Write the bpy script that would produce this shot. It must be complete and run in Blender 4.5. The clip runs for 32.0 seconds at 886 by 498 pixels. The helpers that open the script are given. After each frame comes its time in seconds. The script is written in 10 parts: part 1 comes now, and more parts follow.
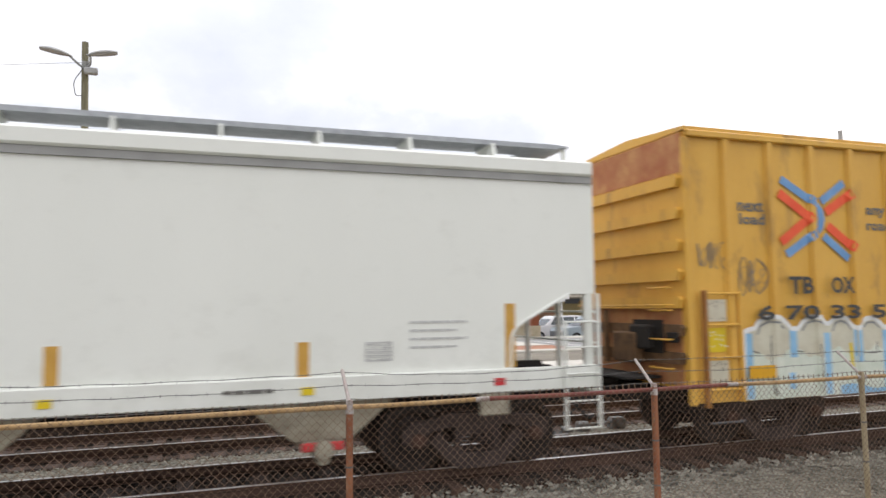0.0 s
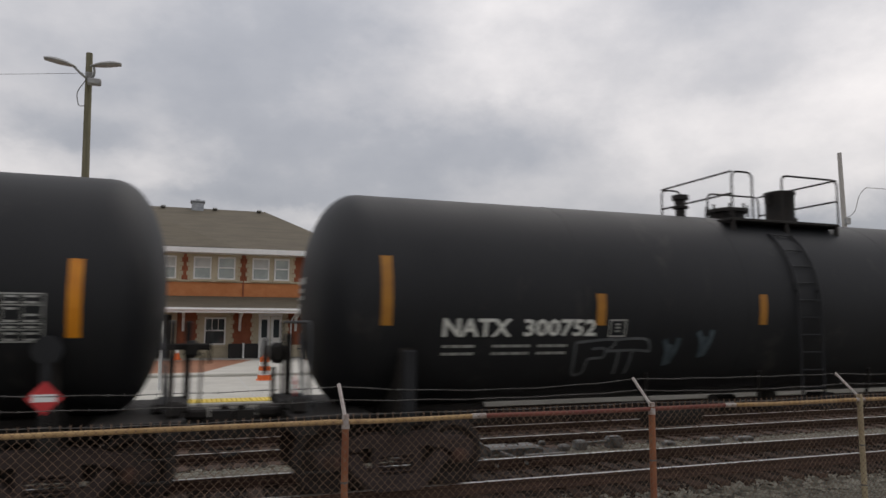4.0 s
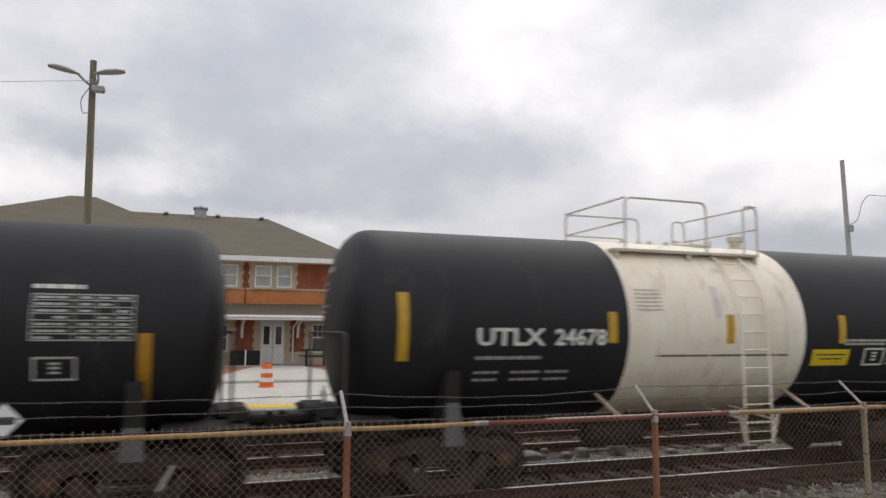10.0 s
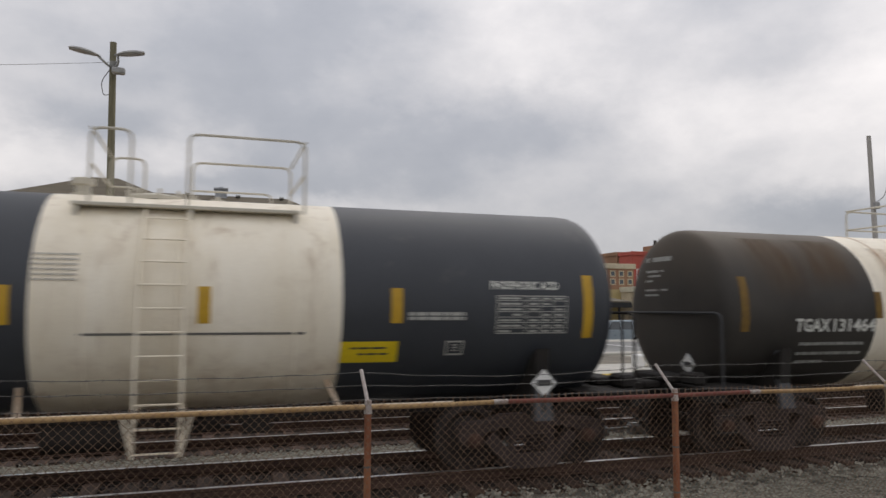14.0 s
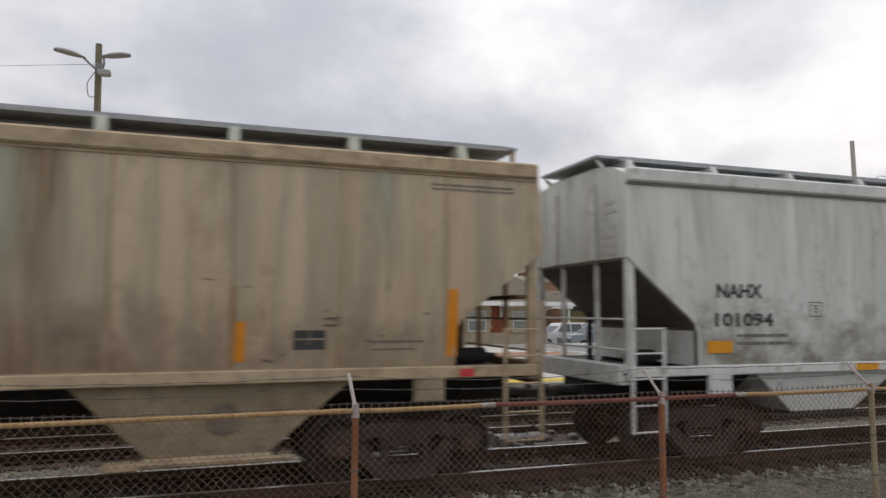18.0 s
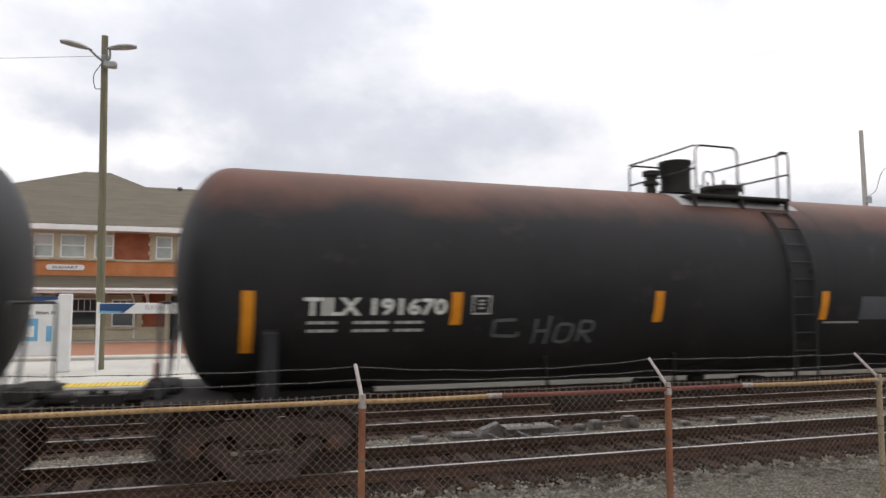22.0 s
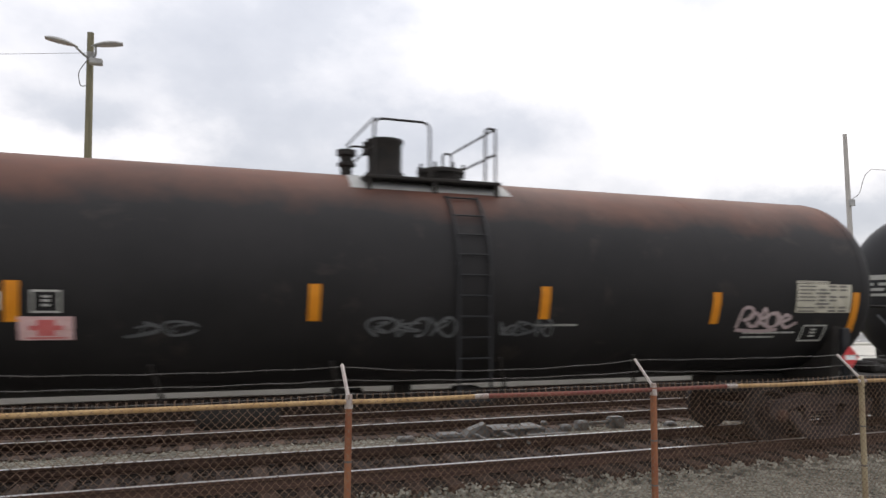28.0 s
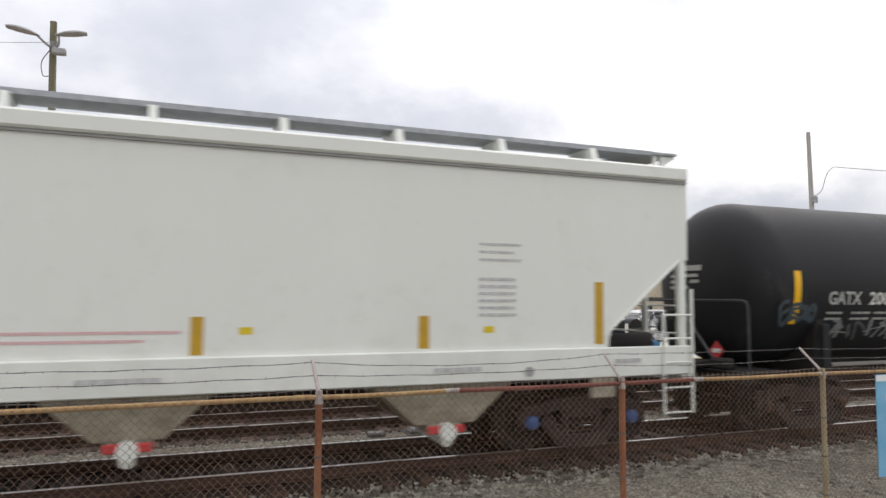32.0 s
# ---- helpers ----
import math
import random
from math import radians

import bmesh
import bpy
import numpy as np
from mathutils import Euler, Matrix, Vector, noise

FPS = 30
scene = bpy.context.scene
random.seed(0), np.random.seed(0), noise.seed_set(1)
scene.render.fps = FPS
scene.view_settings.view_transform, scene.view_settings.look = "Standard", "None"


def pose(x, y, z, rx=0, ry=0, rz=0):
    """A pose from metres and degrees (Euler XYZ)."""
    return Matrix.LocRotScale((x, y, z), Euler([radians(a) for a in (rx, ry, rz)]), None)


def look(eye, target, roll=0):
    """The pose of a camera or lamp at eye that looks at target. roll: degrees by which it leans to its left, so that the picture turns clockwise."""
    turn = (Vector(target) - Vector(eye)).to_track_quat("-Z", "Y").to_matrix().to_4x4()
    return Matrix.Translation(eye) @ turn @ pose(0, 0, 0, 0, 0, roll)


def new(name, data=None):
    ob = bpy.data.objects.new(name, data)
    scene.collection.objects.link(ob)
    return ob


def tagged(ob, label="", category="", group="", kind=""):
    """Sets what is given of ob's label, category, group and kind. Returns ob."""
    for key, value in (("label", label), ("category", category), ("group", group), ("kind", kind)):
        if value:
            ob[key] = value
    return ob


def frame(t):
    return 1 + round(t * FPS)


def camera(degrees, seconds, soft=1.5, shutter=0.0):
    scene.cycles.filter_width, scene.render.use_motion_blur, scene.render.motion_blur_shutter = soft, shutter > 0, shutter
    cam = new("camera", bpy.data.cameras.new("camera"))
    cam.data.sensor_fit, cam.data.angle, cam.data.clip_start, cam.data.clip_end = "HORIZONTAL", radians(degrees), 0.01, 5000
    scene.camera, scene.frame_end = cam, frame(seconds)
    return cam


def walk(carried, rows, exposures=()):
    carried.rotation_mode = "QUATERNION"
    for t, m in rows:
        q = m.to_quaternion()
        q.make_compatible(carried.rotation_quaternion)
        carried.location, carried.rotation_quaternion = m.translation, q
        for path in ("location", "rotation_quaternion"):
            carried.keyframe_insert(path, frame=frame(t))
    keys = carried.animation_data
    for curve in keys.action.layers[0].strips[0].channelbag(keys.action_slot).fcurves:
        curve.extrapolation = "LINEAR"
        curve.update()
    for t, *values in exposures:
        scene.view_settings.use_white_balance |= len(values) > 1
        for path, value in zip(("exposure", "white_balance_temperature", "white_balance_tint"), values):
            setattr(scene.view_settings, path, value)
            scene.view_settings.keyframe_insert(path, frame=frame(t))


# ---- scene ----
# World: x along the rails (the train runs towards +x), y away from the camera, z up from the top of the rails.
cam = camera(63.85, 32.0, soft=1.5, shutter=0.3)
EYE = (0.0, 0.0, 2.29)
PATH = [  # seconds, yaw, pitch, roll
    (0.0, -19.57, 4.67, 0.65),
    (0.5, -19.88, 5.32, -0.24),
    (1.0, -19.82, 5.61, -0.28),
    (1.5, -19.79, 5.64, -0.33),
    (2.0, -19.84, 5.61, -0.31),
    (2.5, -19.78, 5.64, -0.28),
    (3.0, -19.66, 5.78, -0.36),
    (3.5, -19.66, 5.83, -0.28),
    (5.5, -19.88, 6.19, -0.27),
    (6.0, -19.86, 6.10, -0.27),
    (6.5, -19.97, 6.07, -0.30),
    (7.0, -19.65, 6.24, -0.32),
    (7.5, -19.34, 6.43, -0.30),
    (8.0, -19.27, 6.47, -0.31),
    (8.5, -19.23, 6.47, -0.25),
    (9.0, -19.20, 6.44, -0.32),
    (9.5, -19.48, 6.54, -0.32),
    (10.0, -19.54, 6.48, -0.32),
    (10.5, -19.69, 6.13, -0.30),
    (11.0, -19.80, 6.11, -0.30),
    (11.5, -19.79, 6.04, -0.32),
    (12.0, -19.83, 6.00, -0.21),
    (12.5, -20.07, 5.94, -0.26),
    (13.0, -19.65, 5.43, -0.15),
    (13.5, -18.67, 5.10, -0.25),
    (14.0, -17.99, 4.81, -0.23),
    (14.5, -18.18, 4.75, -0.28),
    (15.0, -18.55, 4.59, -0.29),
    (15.5, -18.46, 4.60, -0.23),
    (17.5, -19.46, 5.20, -0.27),
    (18.0, -18.98, 5.09, -0.20),
    (18.5, -18.15, 5.09, -0.31),
    (19.0, -17.70, 5.08, -0.31),
    (19.5, -18.03, 4.79, -0.25),
    (20.0, -18.29, 4.60, -0.09),
    (20.5, -18.36, 4.50, -0.16),
    (21.0, -18.49, 4.48, -0.18),
    (21.5, -18.54, 4.48, -0.16),
    (22.0, -18.47, 4.37, -0.13),
    (22.5, -18.37, 4.29, -0.12),
    (23.0, -18.31, 4.36, -0.20),
    (23.5, -18.28, 4.39, -0.22),
    (24.0, -18.25, 4.45, -0.24),
    (24.5, -18.43, 4.50, -0.16),
    (26.5, -19.17, 4.53, -0.20),
    (27.0, -19.26, 4.52, -0.27),
    (27.5, -19.33, 4.43, -0.32),
    (28.0, -19.50, 4.40, -0.35),
    (28.5, -19.53, 4.66, -0.14),
    (29.0, -18.79, 4.74, -0.25),
    (29.5, -18.90, 4.32, -0.24),
    (30.0, -18.93, 4.38, -0.36),
    (30.5, -19.30, 4.36, -0.34),
    (31.0, -20.25, 4.25, -0.31),
    (31.5, -21.83, 4.16, -0.26),
    (32.0, -21.83, 4.01, -0.30),
]
EXPOSURES = [(t, stops, 6850, 13) for t, stops in ((0, 1.05), (1, 0.44), (2, -0.06), (3, -0.18), (6, 0.45), (9, 0.40), (11, 0.24), (12, -0.06), (13, 0.08), (14, 0.08), (15, -0.12), (17.5, 0.30), (20, 0.38), (21, 0.56),
                                                 (22, 0.74), (24, 0.86), (28, 0.76), (30, 0.95), (31, 0.86), (32, 0.77))]
walk(cam, [(t, pose(*EYE, 90 + p, r, y)) for t, y, p, r in PATH], EXPOSURES)

TRACK_Y = 10.54      # centre line of the train's track
TRACK2_Y = 14.11     # centre line of the empty track
GAUGE = 1.511        # between rail centres
SPEED = 8.574        # metres a second
PLAT_Z = 0.60        # top of the station platform
PLAT_Y = 15.80       # its edge
FENCE_Y = 6.30

# ---- sky and sun ----
world = bpy.data.worlds.new("cloudy_sky")
scene.world = world
world.use_nodes = True


def node(tree, kind, **inputs):
    n = tree.nodes.new(kind)
    for key, value in inputs.items():
        if key.startswith("_"):
            continue
        n.inputs[key.replace("_", " ")].default_value = value
    return n


def build_sky():
    """Broken grey cloud over a thin blue sky, brighter towards the zenith as an overcast sky is."""
    tree = world.node_tree
    tree.nodes.clear()
    L = tree.links.new
    out = tree.nodes.new("ShaderNodeOutputWorld")
    bg = tree.nodes.new("ShaderNodeBackground")
    sky = tree.nodes.new("ShaderNodeTexSky")
    sky.sky_type = "NISHITA"
    sky.sun_disc = False
    sky.sun_elevation, sky.sun_rotation = radians(53), radians(45)
    coord = tree.nodes.new("ShaderNodeTexCoord")
    mapping = tree.nodes.new("ShaderNodeMapping")
    mapping.inputs["Scale"].default_value = (1.0, 1.0, 1.6)
    mapping.inputs["Location"].default_value = SKY_SHIFT
    L(coord.outputs["Generated"], mapping.inputs["Vector"])
    big = node(tree, "ShaderNodeTexNoise", Scale=3.3, Detail=8.0, Roughness=0.56, Distortion=0.0)
    L(mapping.outputs["Vector"], big.inputs["Vector"])

    def maths(kind, a, b=None, c=None):
        n = tree.nodes.new("ShaderNodeMath")
        n.operation = kind
        for i, v in enumerate((a, b, c)):
            if v is None:
                continue
            if isinstance(v, (int, float)):
                n.inputs[i].default_value = v
            else:
                L(v, n.inputs[i])
        return n.outputs["Value"]

    cover = maths("MULTIPLY_ADD", big.outputs["Fac"], CLOUD_GRAIN, CLOUD_BASE - 0.5 * CLOUD_GRAIN)
    # ragged edges: the direction is shifted a little by a finer noise before the masses are laid out
    ragged = node(tree, "ShaderNodeTexNoise", Scale=7.0, Detail=7.0, Roughness=0.6)
    L(mapping.outputs["Vector"], ragged.inputs["Vector"])
    shift = tree.nodes.new("ShaderNodeVectorMath")
    shift.operation = "MULTIPLY_ADD"
    shift.inputs[1].default_value = (0.16, 0.16, 0.10)
    shift.inputs[2].default_value = (-0.08, -0.08, -0.05)
    L(ragged.outputs["Color"], shift.inputs[0])
    moved = tree.nodes.new("ShaderNodeVectorMath")
    moved.operation = "ADD"
    L(coord.outputs["Generated"], moved.inputs[0])
    L(shift.outputs["Vector"], moved.inputs[1])
    # thicker and thinner masses of cloud: azimuth and elevation, half breadth and half height in degrees, change
    for az, el, w, h, change in CLOUD_MASSES:
        az, el, w, h = (radians(q) for q in (az, el, w, h))
        sub = tree.nodes.new("ShaderNodeVectorMath")
        sub.operation = "SUBTRACT"
        sub.inputs[1].default_value = (math.sin(az) * math.cos(el), math.cos(az) * math.cos(el), math.sin(el))
        L(moved.outputs["Vector"], sub.inputs[0])
        mul = tree.nodes.new("ShaderNodeVectorMath")
        mul.operation = "MULTIPLY"
        mul.inputs[1].default_value = (1 / w, 1 / w, 1 / h)
        L(sub.outputs["Vector"], mul.inputs[0])
        far = tree.nodes.new("ShaderNodeVectorMath")
        far.operation = "LENGTH"
        L(mul.outputs["Vector"], far.inputs[0])
        near = tree.nodes.new("ShaderNodeMapRange")
        near.interpolation_type = "SMOOTHSTEP"
        near.inputs["From Min"].default_value, near.inputs["From Max"].default_value = 1.25, 0.0
        L(far.outputs["Value"], near.inputs["Value"])
        cover = maths("MULTIPLY_ADD", near.outputs["Result"], change, cover)
    ramp = tree.nodes.new("ShaderNodeValToRGB")
    els = ramp.color_ramp.elements
    els[0].position, els[0].color = 0.30, (0.285, 0.313, 0.362, 1)
    els[1].position, els[1].color = 0.73, (0.82, 0.82, 0.832, 1)
    for p, c in ((0.44, (0.372, 0.399, 0.445, 1)), (0.56, (0.53, 0.546, 0.578, 1))):
        els.new(p).color = c
    L(cover, ramp.inputs["Fac"])
    thin = tree.nodes.new("ShaderNodeMix")
    thin.data_type, thin.blend_type = "RGBA", "MULTIPLY"
    thin.inputs["Factor"].default_value = 1.0
    thin.inputs["B"].default_value = (0.09, 0.09, 0.09, 1)
    L(sky.outputs["Color"], thin.inputs["A"])
    mix = tree.nodes.new("ShaderNodeMix")
    mix.data_type = "RGBA"
    mix.inputs["Factor"].default_value = 0.94
    L(thin.outputs["Result"], mix.inputs["A"])
    L(ramp.outputs["Color"], mix.inputs["B"])
    L(mix.outputs["Result"], bg.inputs["Color"])
    sep = tree.nodes.new("ShaderNodeSeparateXYZ")
    L(coord.outputs["Generated"], sep.inputs["Vector"])
    high = maths("MULTIPLY_ADD", maths("MAXIMUM", sep.outputs["Z"], 0.0), 0.85, 0.93)
    L(high, bg.inputs["Strength"])
    L(bg.outputs["Background"], out.inputs["Surface"])


SKY_SHIFT = (3.1, 0.4, 0.0)
CLOUD_BASE, CLOUD_GRAIN = 0.525, 0.50
CLOUD_MASSES = ((16, 13.1, 15, 5, -0.10), (6, 12.6, 6.8, 3.2, -0.05), (25, 14.4, 10.9, 3.2, -0.06), (1, 18.8, 7.7, 6.4, -0.07), (11, 22.9, 7.7, 4.1, -0.07), (-9, 14.2, 6.4, 1.6, -0.07),
                (0, 9.6, 10, 1.3, -0.06), (47, 7.1, 8.2, 2.3, -0.12), (12, 9.7, 10, 1.6, -0.05), (-11, 10.8, 12.7, 2.8, 0.13), (-2, 12.5, 5.9, 2.7, 0.10), (38, 14.6, 8.5, 4.4, 0.11),
                (32, 21.4, 12.7, 5.5, 0.05), (21, 19.7, 13.7, 3.6, 0.04), (52, 14.0, 11, 7.0, 0.17), (42, 9.7, 11.8, 2.7, 0.09), (41, 20.9, 5.9, 2.7, 0.06), (8, 8.7, 4.1, 1.0, 0.06))
build_sky()
sun_data = bpy.data.lights.new("sun", "SUN")
sun_data.energy, sun_data.angle, sun_data.color = 0.45, radians(50), (1.0, 0.975, 0.94)
sun = new("sun", sun_data)
sun.matrix_world = look((34, 44, 60), (0, 10, 0))


# ---- materials ----
def material(name, a, b=None, rough=0.6, metal=0.0, scale=3.0, streak=(1, 1, 1), fine=60.0, bump=0.15, dirt=None, dirt_amount=0.35, spec=0.5, vary=0.0, bump_scale=None, cover=None, gritty=0.07, splash=None, runs=None):
    """A painted, worn or mineral surface: two base colours mixed by a broad noise, fine grain, dirt patches and a bump.
    cover: (colour, z_low, z_high) a rusty or dusty film that lies on the upper part of the thing."""
    m = bpy.data.materials.new(name)
    m.use_nodes = True
    tree = m.node_tree
    bsdf = tree.nodes["Principled BSDF"]
    L = tree.links.new
    b = b or tuple(min(1, c * 1.25) for c in a)
    coord = tree.nodes.new("ShaderNodeTexCoord")
    mapping = tree.nodes.new("ShaderNodeMapping")
    mapping.inputs["Scale"].default_value = streak
    L(coord.outputs["Object"], mapping.inputs["Vector"])
    n1 = node(tree, "ShaderNodeTexNoise", Scale=scale, Detail=5.0, Roughness=0.6)
    L(mapping.outputs["Vector"], n1.inputs["Vector"])
    n2 = node(tree, "ShaderNodeTexNoise", Scale=fine, Detail=3.0, Roughness=0.6)
    L(coord.outputs["Object"], n2.inputs["Vector"])
    ramp = tree.nodes.new("ShaderNodeValToRGB")
    ramp.color_ramp.elements[0].position, ramp.color_ramp.elements[1].position = 0.32, 0.68
    ramp.color_ramp.elements[0].color, ramp.color_ramp.elements[1].color = (*a, 1), (*b, 1)
    L(n1.outputs["Fac"], ramp.inputs["Fac"])
    colour = ramp.outputs["Color"]

    def mixed(colour_in, factor, other, kind="MIX"):
        mx = tree.nodes.new("ShaderNodeMix")
        mx.data_type, mx.blend_type = "RGBA", kind
        if isinstance(factor, float):
            mx.inputs["Factor"].default_value = factor
        else:
            L(factor, mx.inputs["Factor"])
        L(colour_in, mx.inputs["A"])
        if isinstance(other, tuple):
            mx.inputs["B"].default_value = (*other, 1)
        else:
            L(other, mx.inputs["B"])
        return mx.outputs["Result"]

    grain = tree.nodes.new("ShaderNodeMapRange")
    grain.inputs["To Min"].default_value, grain.inputs["To Max"].default_value = 1 - gritty, 1 + gritty
    grain.inputs["From Min"].default_value, grain.inputs["From Max"].default_value = 0.25, 0.75
    L(n2.outputs["Fac"], grain.inputs["Value"])
    colour = mixed(colour, 1.0, grain.outputs["Result"], "MULTIPLY")
    if dirt:
        n3 = node(tree, "ShaderNodeTexNoise", Scale=scale * 1.7, Detail=8.0, Roughness=0.68, Distortion=0.4)
        L(mapping.outputs["Vector"], n3.inputs["Vector"])
        r3 = tree.nodes.new("ShaderNodeMapRange")
        r3.inputs["From Min"].default_value, r3.inputs["From Max"].default_value = 0.62 - 0.3 * dirt_amount, 0.75
        L(n3.outputs["Fac"], r3.inputs["Value"])
        r4 = tree.nodes.new("ShaderNodeMath")
        r4.operation = "MULTIPLY"
        r4.inputs[1].default_value = 0.85
        L(r3.outputs["Result"], r4.inputs[0])
        colour = mixed(colour, r4.outputs["Value"], dirt)
    if cover:
        sep = tree.nodes.new("ShaderNodeSeparateXYZ")
        L(coord.outputs["Object"], sep.inputs["Vector"])
        n4 = node(tree, "ShaderNodeTexNoise", Scale=0.9, Detail=6.0, Roughness=0.6)
        L(coord.outputs["Object"], n4.inputs["Vector"])
        sm = tree.nodes.new("ShaderNodeMath")
        sm.operation = "MULTIPLY_ADD"
        sm.inputs[1].default_value = 1.1
        L(n4.outputs["Fac"], sm.inputs[0])
        L(sep.outputs["Z"], sm.inputs[2])
        r5 = tree.nodes.new("ShaderNodeMapRange")
        r5.inputs["From Min"].default_value, r5.inputs["From Max"].default_value = cover[1] + 0.5, cover[2] + 0.5
        r5.inputs["To Max"].default_value = cover[3]
        L(sm.outputs["Value"], r5.inputs["Value"])
        colour = mixed(colour, r5.outputs["Result"], cover[0])
    if splash:  # road dirt in blotches, denser low on the side: (colour, z where it is thick, z where it ends, amount)
        sz = tree.nodes.new("ShaderNodeSeparateXYZ")
        L(coord.outputs["Object"], sz.inputs["Vector"])
        n6 = node(tree, "ShaderNodeTexNoise", Scale=1.9, Detail=10.0, Roughness=0.74, Distortion=0.1)
        L(coord.outputs["Object"], n6.inputs["Vector"])
        low = tree.nodes.new("ShaderNodeMapRange")
        low.inputs["From Min"].default_value, low.inputs["From Max"].default_value = splash[1], splash[2]
        low.inputs["To Min"].default_value, low.inputs["To Max"].default_value = 0.24, 0.0
        L(sz.outputs["Z"], low.inputs["Value"])
        sm6 = tree.nodes.new("ShaderNodeMath")
        sm6.operation = "ADD"
        L(low.outputs["Result"], sm6.inputs[0])
        L(n6.outputs["Fac"], sm6.inputs[1])
        r6 = tree.nodes.new("ShaderNodeMapRange")
        r6.inputs["From Min"].default_value, r6.inputs["From Max"].default_value = 0.56, 0.86
        r6.inputs["To Max"].default_value = splash[3]
        L(sm6.outputs["Value"], r6.inputs["Value"])
        colour = mixed(colour, r6.outputs["Result"], splash[0])
    if runs:  # broad vertical runs of rust and algae that start at the roof edge: (colour, amount)
        mr = tree.nodes.new("ShaderNodeMapping")
        mr.inputs["Scale"].default_value = (1.0, 1.0, 0.07)
        L(coord.outputs["Object"], mr.inputs["Vector"])
        n7 = node(tree, "ShaderNodeTexNoise", Scale=1.15, Detail=9.0, Roughness=0.62, Distortion=0.15)
        L(mr.outputs["Vector"], n7.inputs["Vector"])
        r7 = tree.nodes.new("ShaderNodeMapRange")
        r7.inputs["From Min"].default_value, r7.inputs["From Max"].default_value = 0.50, 0.74
        r7.inputs["To Max"].default_value = runs[1]
        L(n7.outputs["Fac"], r7.inputs["Value"])
        n8 = node(tree, "ShaderNodeTexNoise", Scale=2.6, Detail=8.0, Roughness=0.7)
        L(coord.outputs["Object"], n8.inputs["Vector"])
        r8 = tree.nodes.new("ShaderNodeMapRange")
        r8.inputs["From Min"].default_value, r8.inputs["From Max"].default_value = 0.34, 0.62
        L(n8.outputs["Fac"], r8.inputs["Value"])
        m7 = tree.nodes.new("ShaderNodeMath")
        m7.operation = "MULTIPLY"
        L(r7.outputs["Result"], m7.inputs[0])
        L(r8.outputs["Result"], m7.inputs[1])
        colour = mixed(colour, m7.outputs["Value"], runs[0])
    if vary:
        info = tree.nodes.new("ShaderNodeObjectInfo")
        rv = tree.nodes.new("ShaderNodeMapRange")
        rv.inputs["To Min"].default_value, rv.inputs["To Max"].default_value = 1 - vary, 1 + vary
        L(info.outputs["Random"], rv.inputs["Value"])
        colour = mixed(colour, 1.0, rv.outputs["Result"], "MULTIPLY")
    L(colour, bsdf.inputs["Base Color"])
    rr = tree.nodes.new("ShaderNodeMapRange")
    rr.inputs["To Min"].default_value, rr.inputs["To Max"].default_value = max(0.05, rough - 0.1), min(1, rough + 0.12)
    L(n1.outputs["Fac"], rr.inputs["Value"])
    L(rr.outputs["Result"], bsdf.inputs["Roughness"])
    bsdf.inputs["Metallic"].default_value = metal
    bsdf.inputs["Specular IOR Level"].default_value = spec
    if bump:
        bp = tree.nodes.new("ShaderNodeBump")
        bp.inputs["Strength"].default_value, bp.inputs["Distance"].default_value = bump, 0.02
        if bump_scale:
            nb = node(tree, "ShaderNodeTexNoise", Scale=bump_scale, Detail=4.0)
            L(coord.outputs["Object"], nb.inputs["Vector"])
            L(nb.outputs["Fac"], bp.inputs["Height"])
        else:
            L(n2.outputs["Fac"], bp.inputs["Height"])
        L(bp.outputs["Normal"], bsdf.inputs["Normal"])
    return m


def stone_material(name, a, b, scale, bump=1.0):
    """Crushed stone: cells of differing grey with deep joints."""
    m = bpy.data.materials.new(name)
    m.use_nodes = True
    tree = m.node_tree
    bsdf = tree.nodes["Principled BSDF"]
    L = tree.links.new
    coord = tree.nodes.new("ShaderNodeTexCoord")
    vor = node(tree, "ShaderNodeTexVoronoi", Scale=scale)
    L(coord.outputs["Object"], vor.inputs["Vector"])
    sep = tree.nodes.new("ShaderNodeSeparateColor")
    L(vor.outputs["Color"], sep.inputs["Color"])
    big = node(tree, "ShaderNodeTexNoise", Scale=0.7, Detail=6.0)
    L(coord.outputs["Object"], big.inputs["Vector"])
    ad = tree.nodes.new("ShaderNodeMath")
    ad.operation = "ADD"
    L(sep.outputs["Red"], ad.inputs[0])
    L(big.outputs["Fac"], ad.inputs[1])
    ramp = tree.nodes.new("ShaderNodeValToRGB")
    ramp.color_ramp.elements[0].position, ramp.color_ramp.elements[1].position = 0.3, 1.0
    ramp.color_ramp.elements[0].color, ramp.color_ramp.elements[1].color = (*a, 1), (*b, 1)
    half = tree.nodes.new("ShaderNodeMath")
    half.operation = "MULTIPLY"
    half.inputs[1].default_value = 0.62
    L(ad.outputs["Value"], half.inputs[0])
    L(half.outputs["Value"], ramp.inputs["Fac"])
    L(ramp.outputs["Color"], bsdf.inputs["Base Color"])
    bsdf.inputs["Roughness"].default_value = 0.9
    bp = tree.nodes.new("ShaderNodeBump")
    bp.invert = True
    bp.inputs["Strength"].default_value, bp.inputs["Distance"].default_value = bump, 0.04
    L(vor.outputs["Distance"], bp.inputs["Height"])
    L(bp.outputs["Normal"], bsdf.inputs["Normal"])
    return m


def glass_material(name):
    m = bpy.data.materials.new(name)
    m.use_nodes = True
    bsdf = m.node_tree.nodes["Principled BSDF"]
    bsdf.inputs["Base Color"].default_value = (0.05, 0.06, 0.065, 1)
    bsdf.inputs["Roughness"].default_value = 0.06
    bsdf.inputs["Specular IOR Level"].default_value = 0.8
    return m


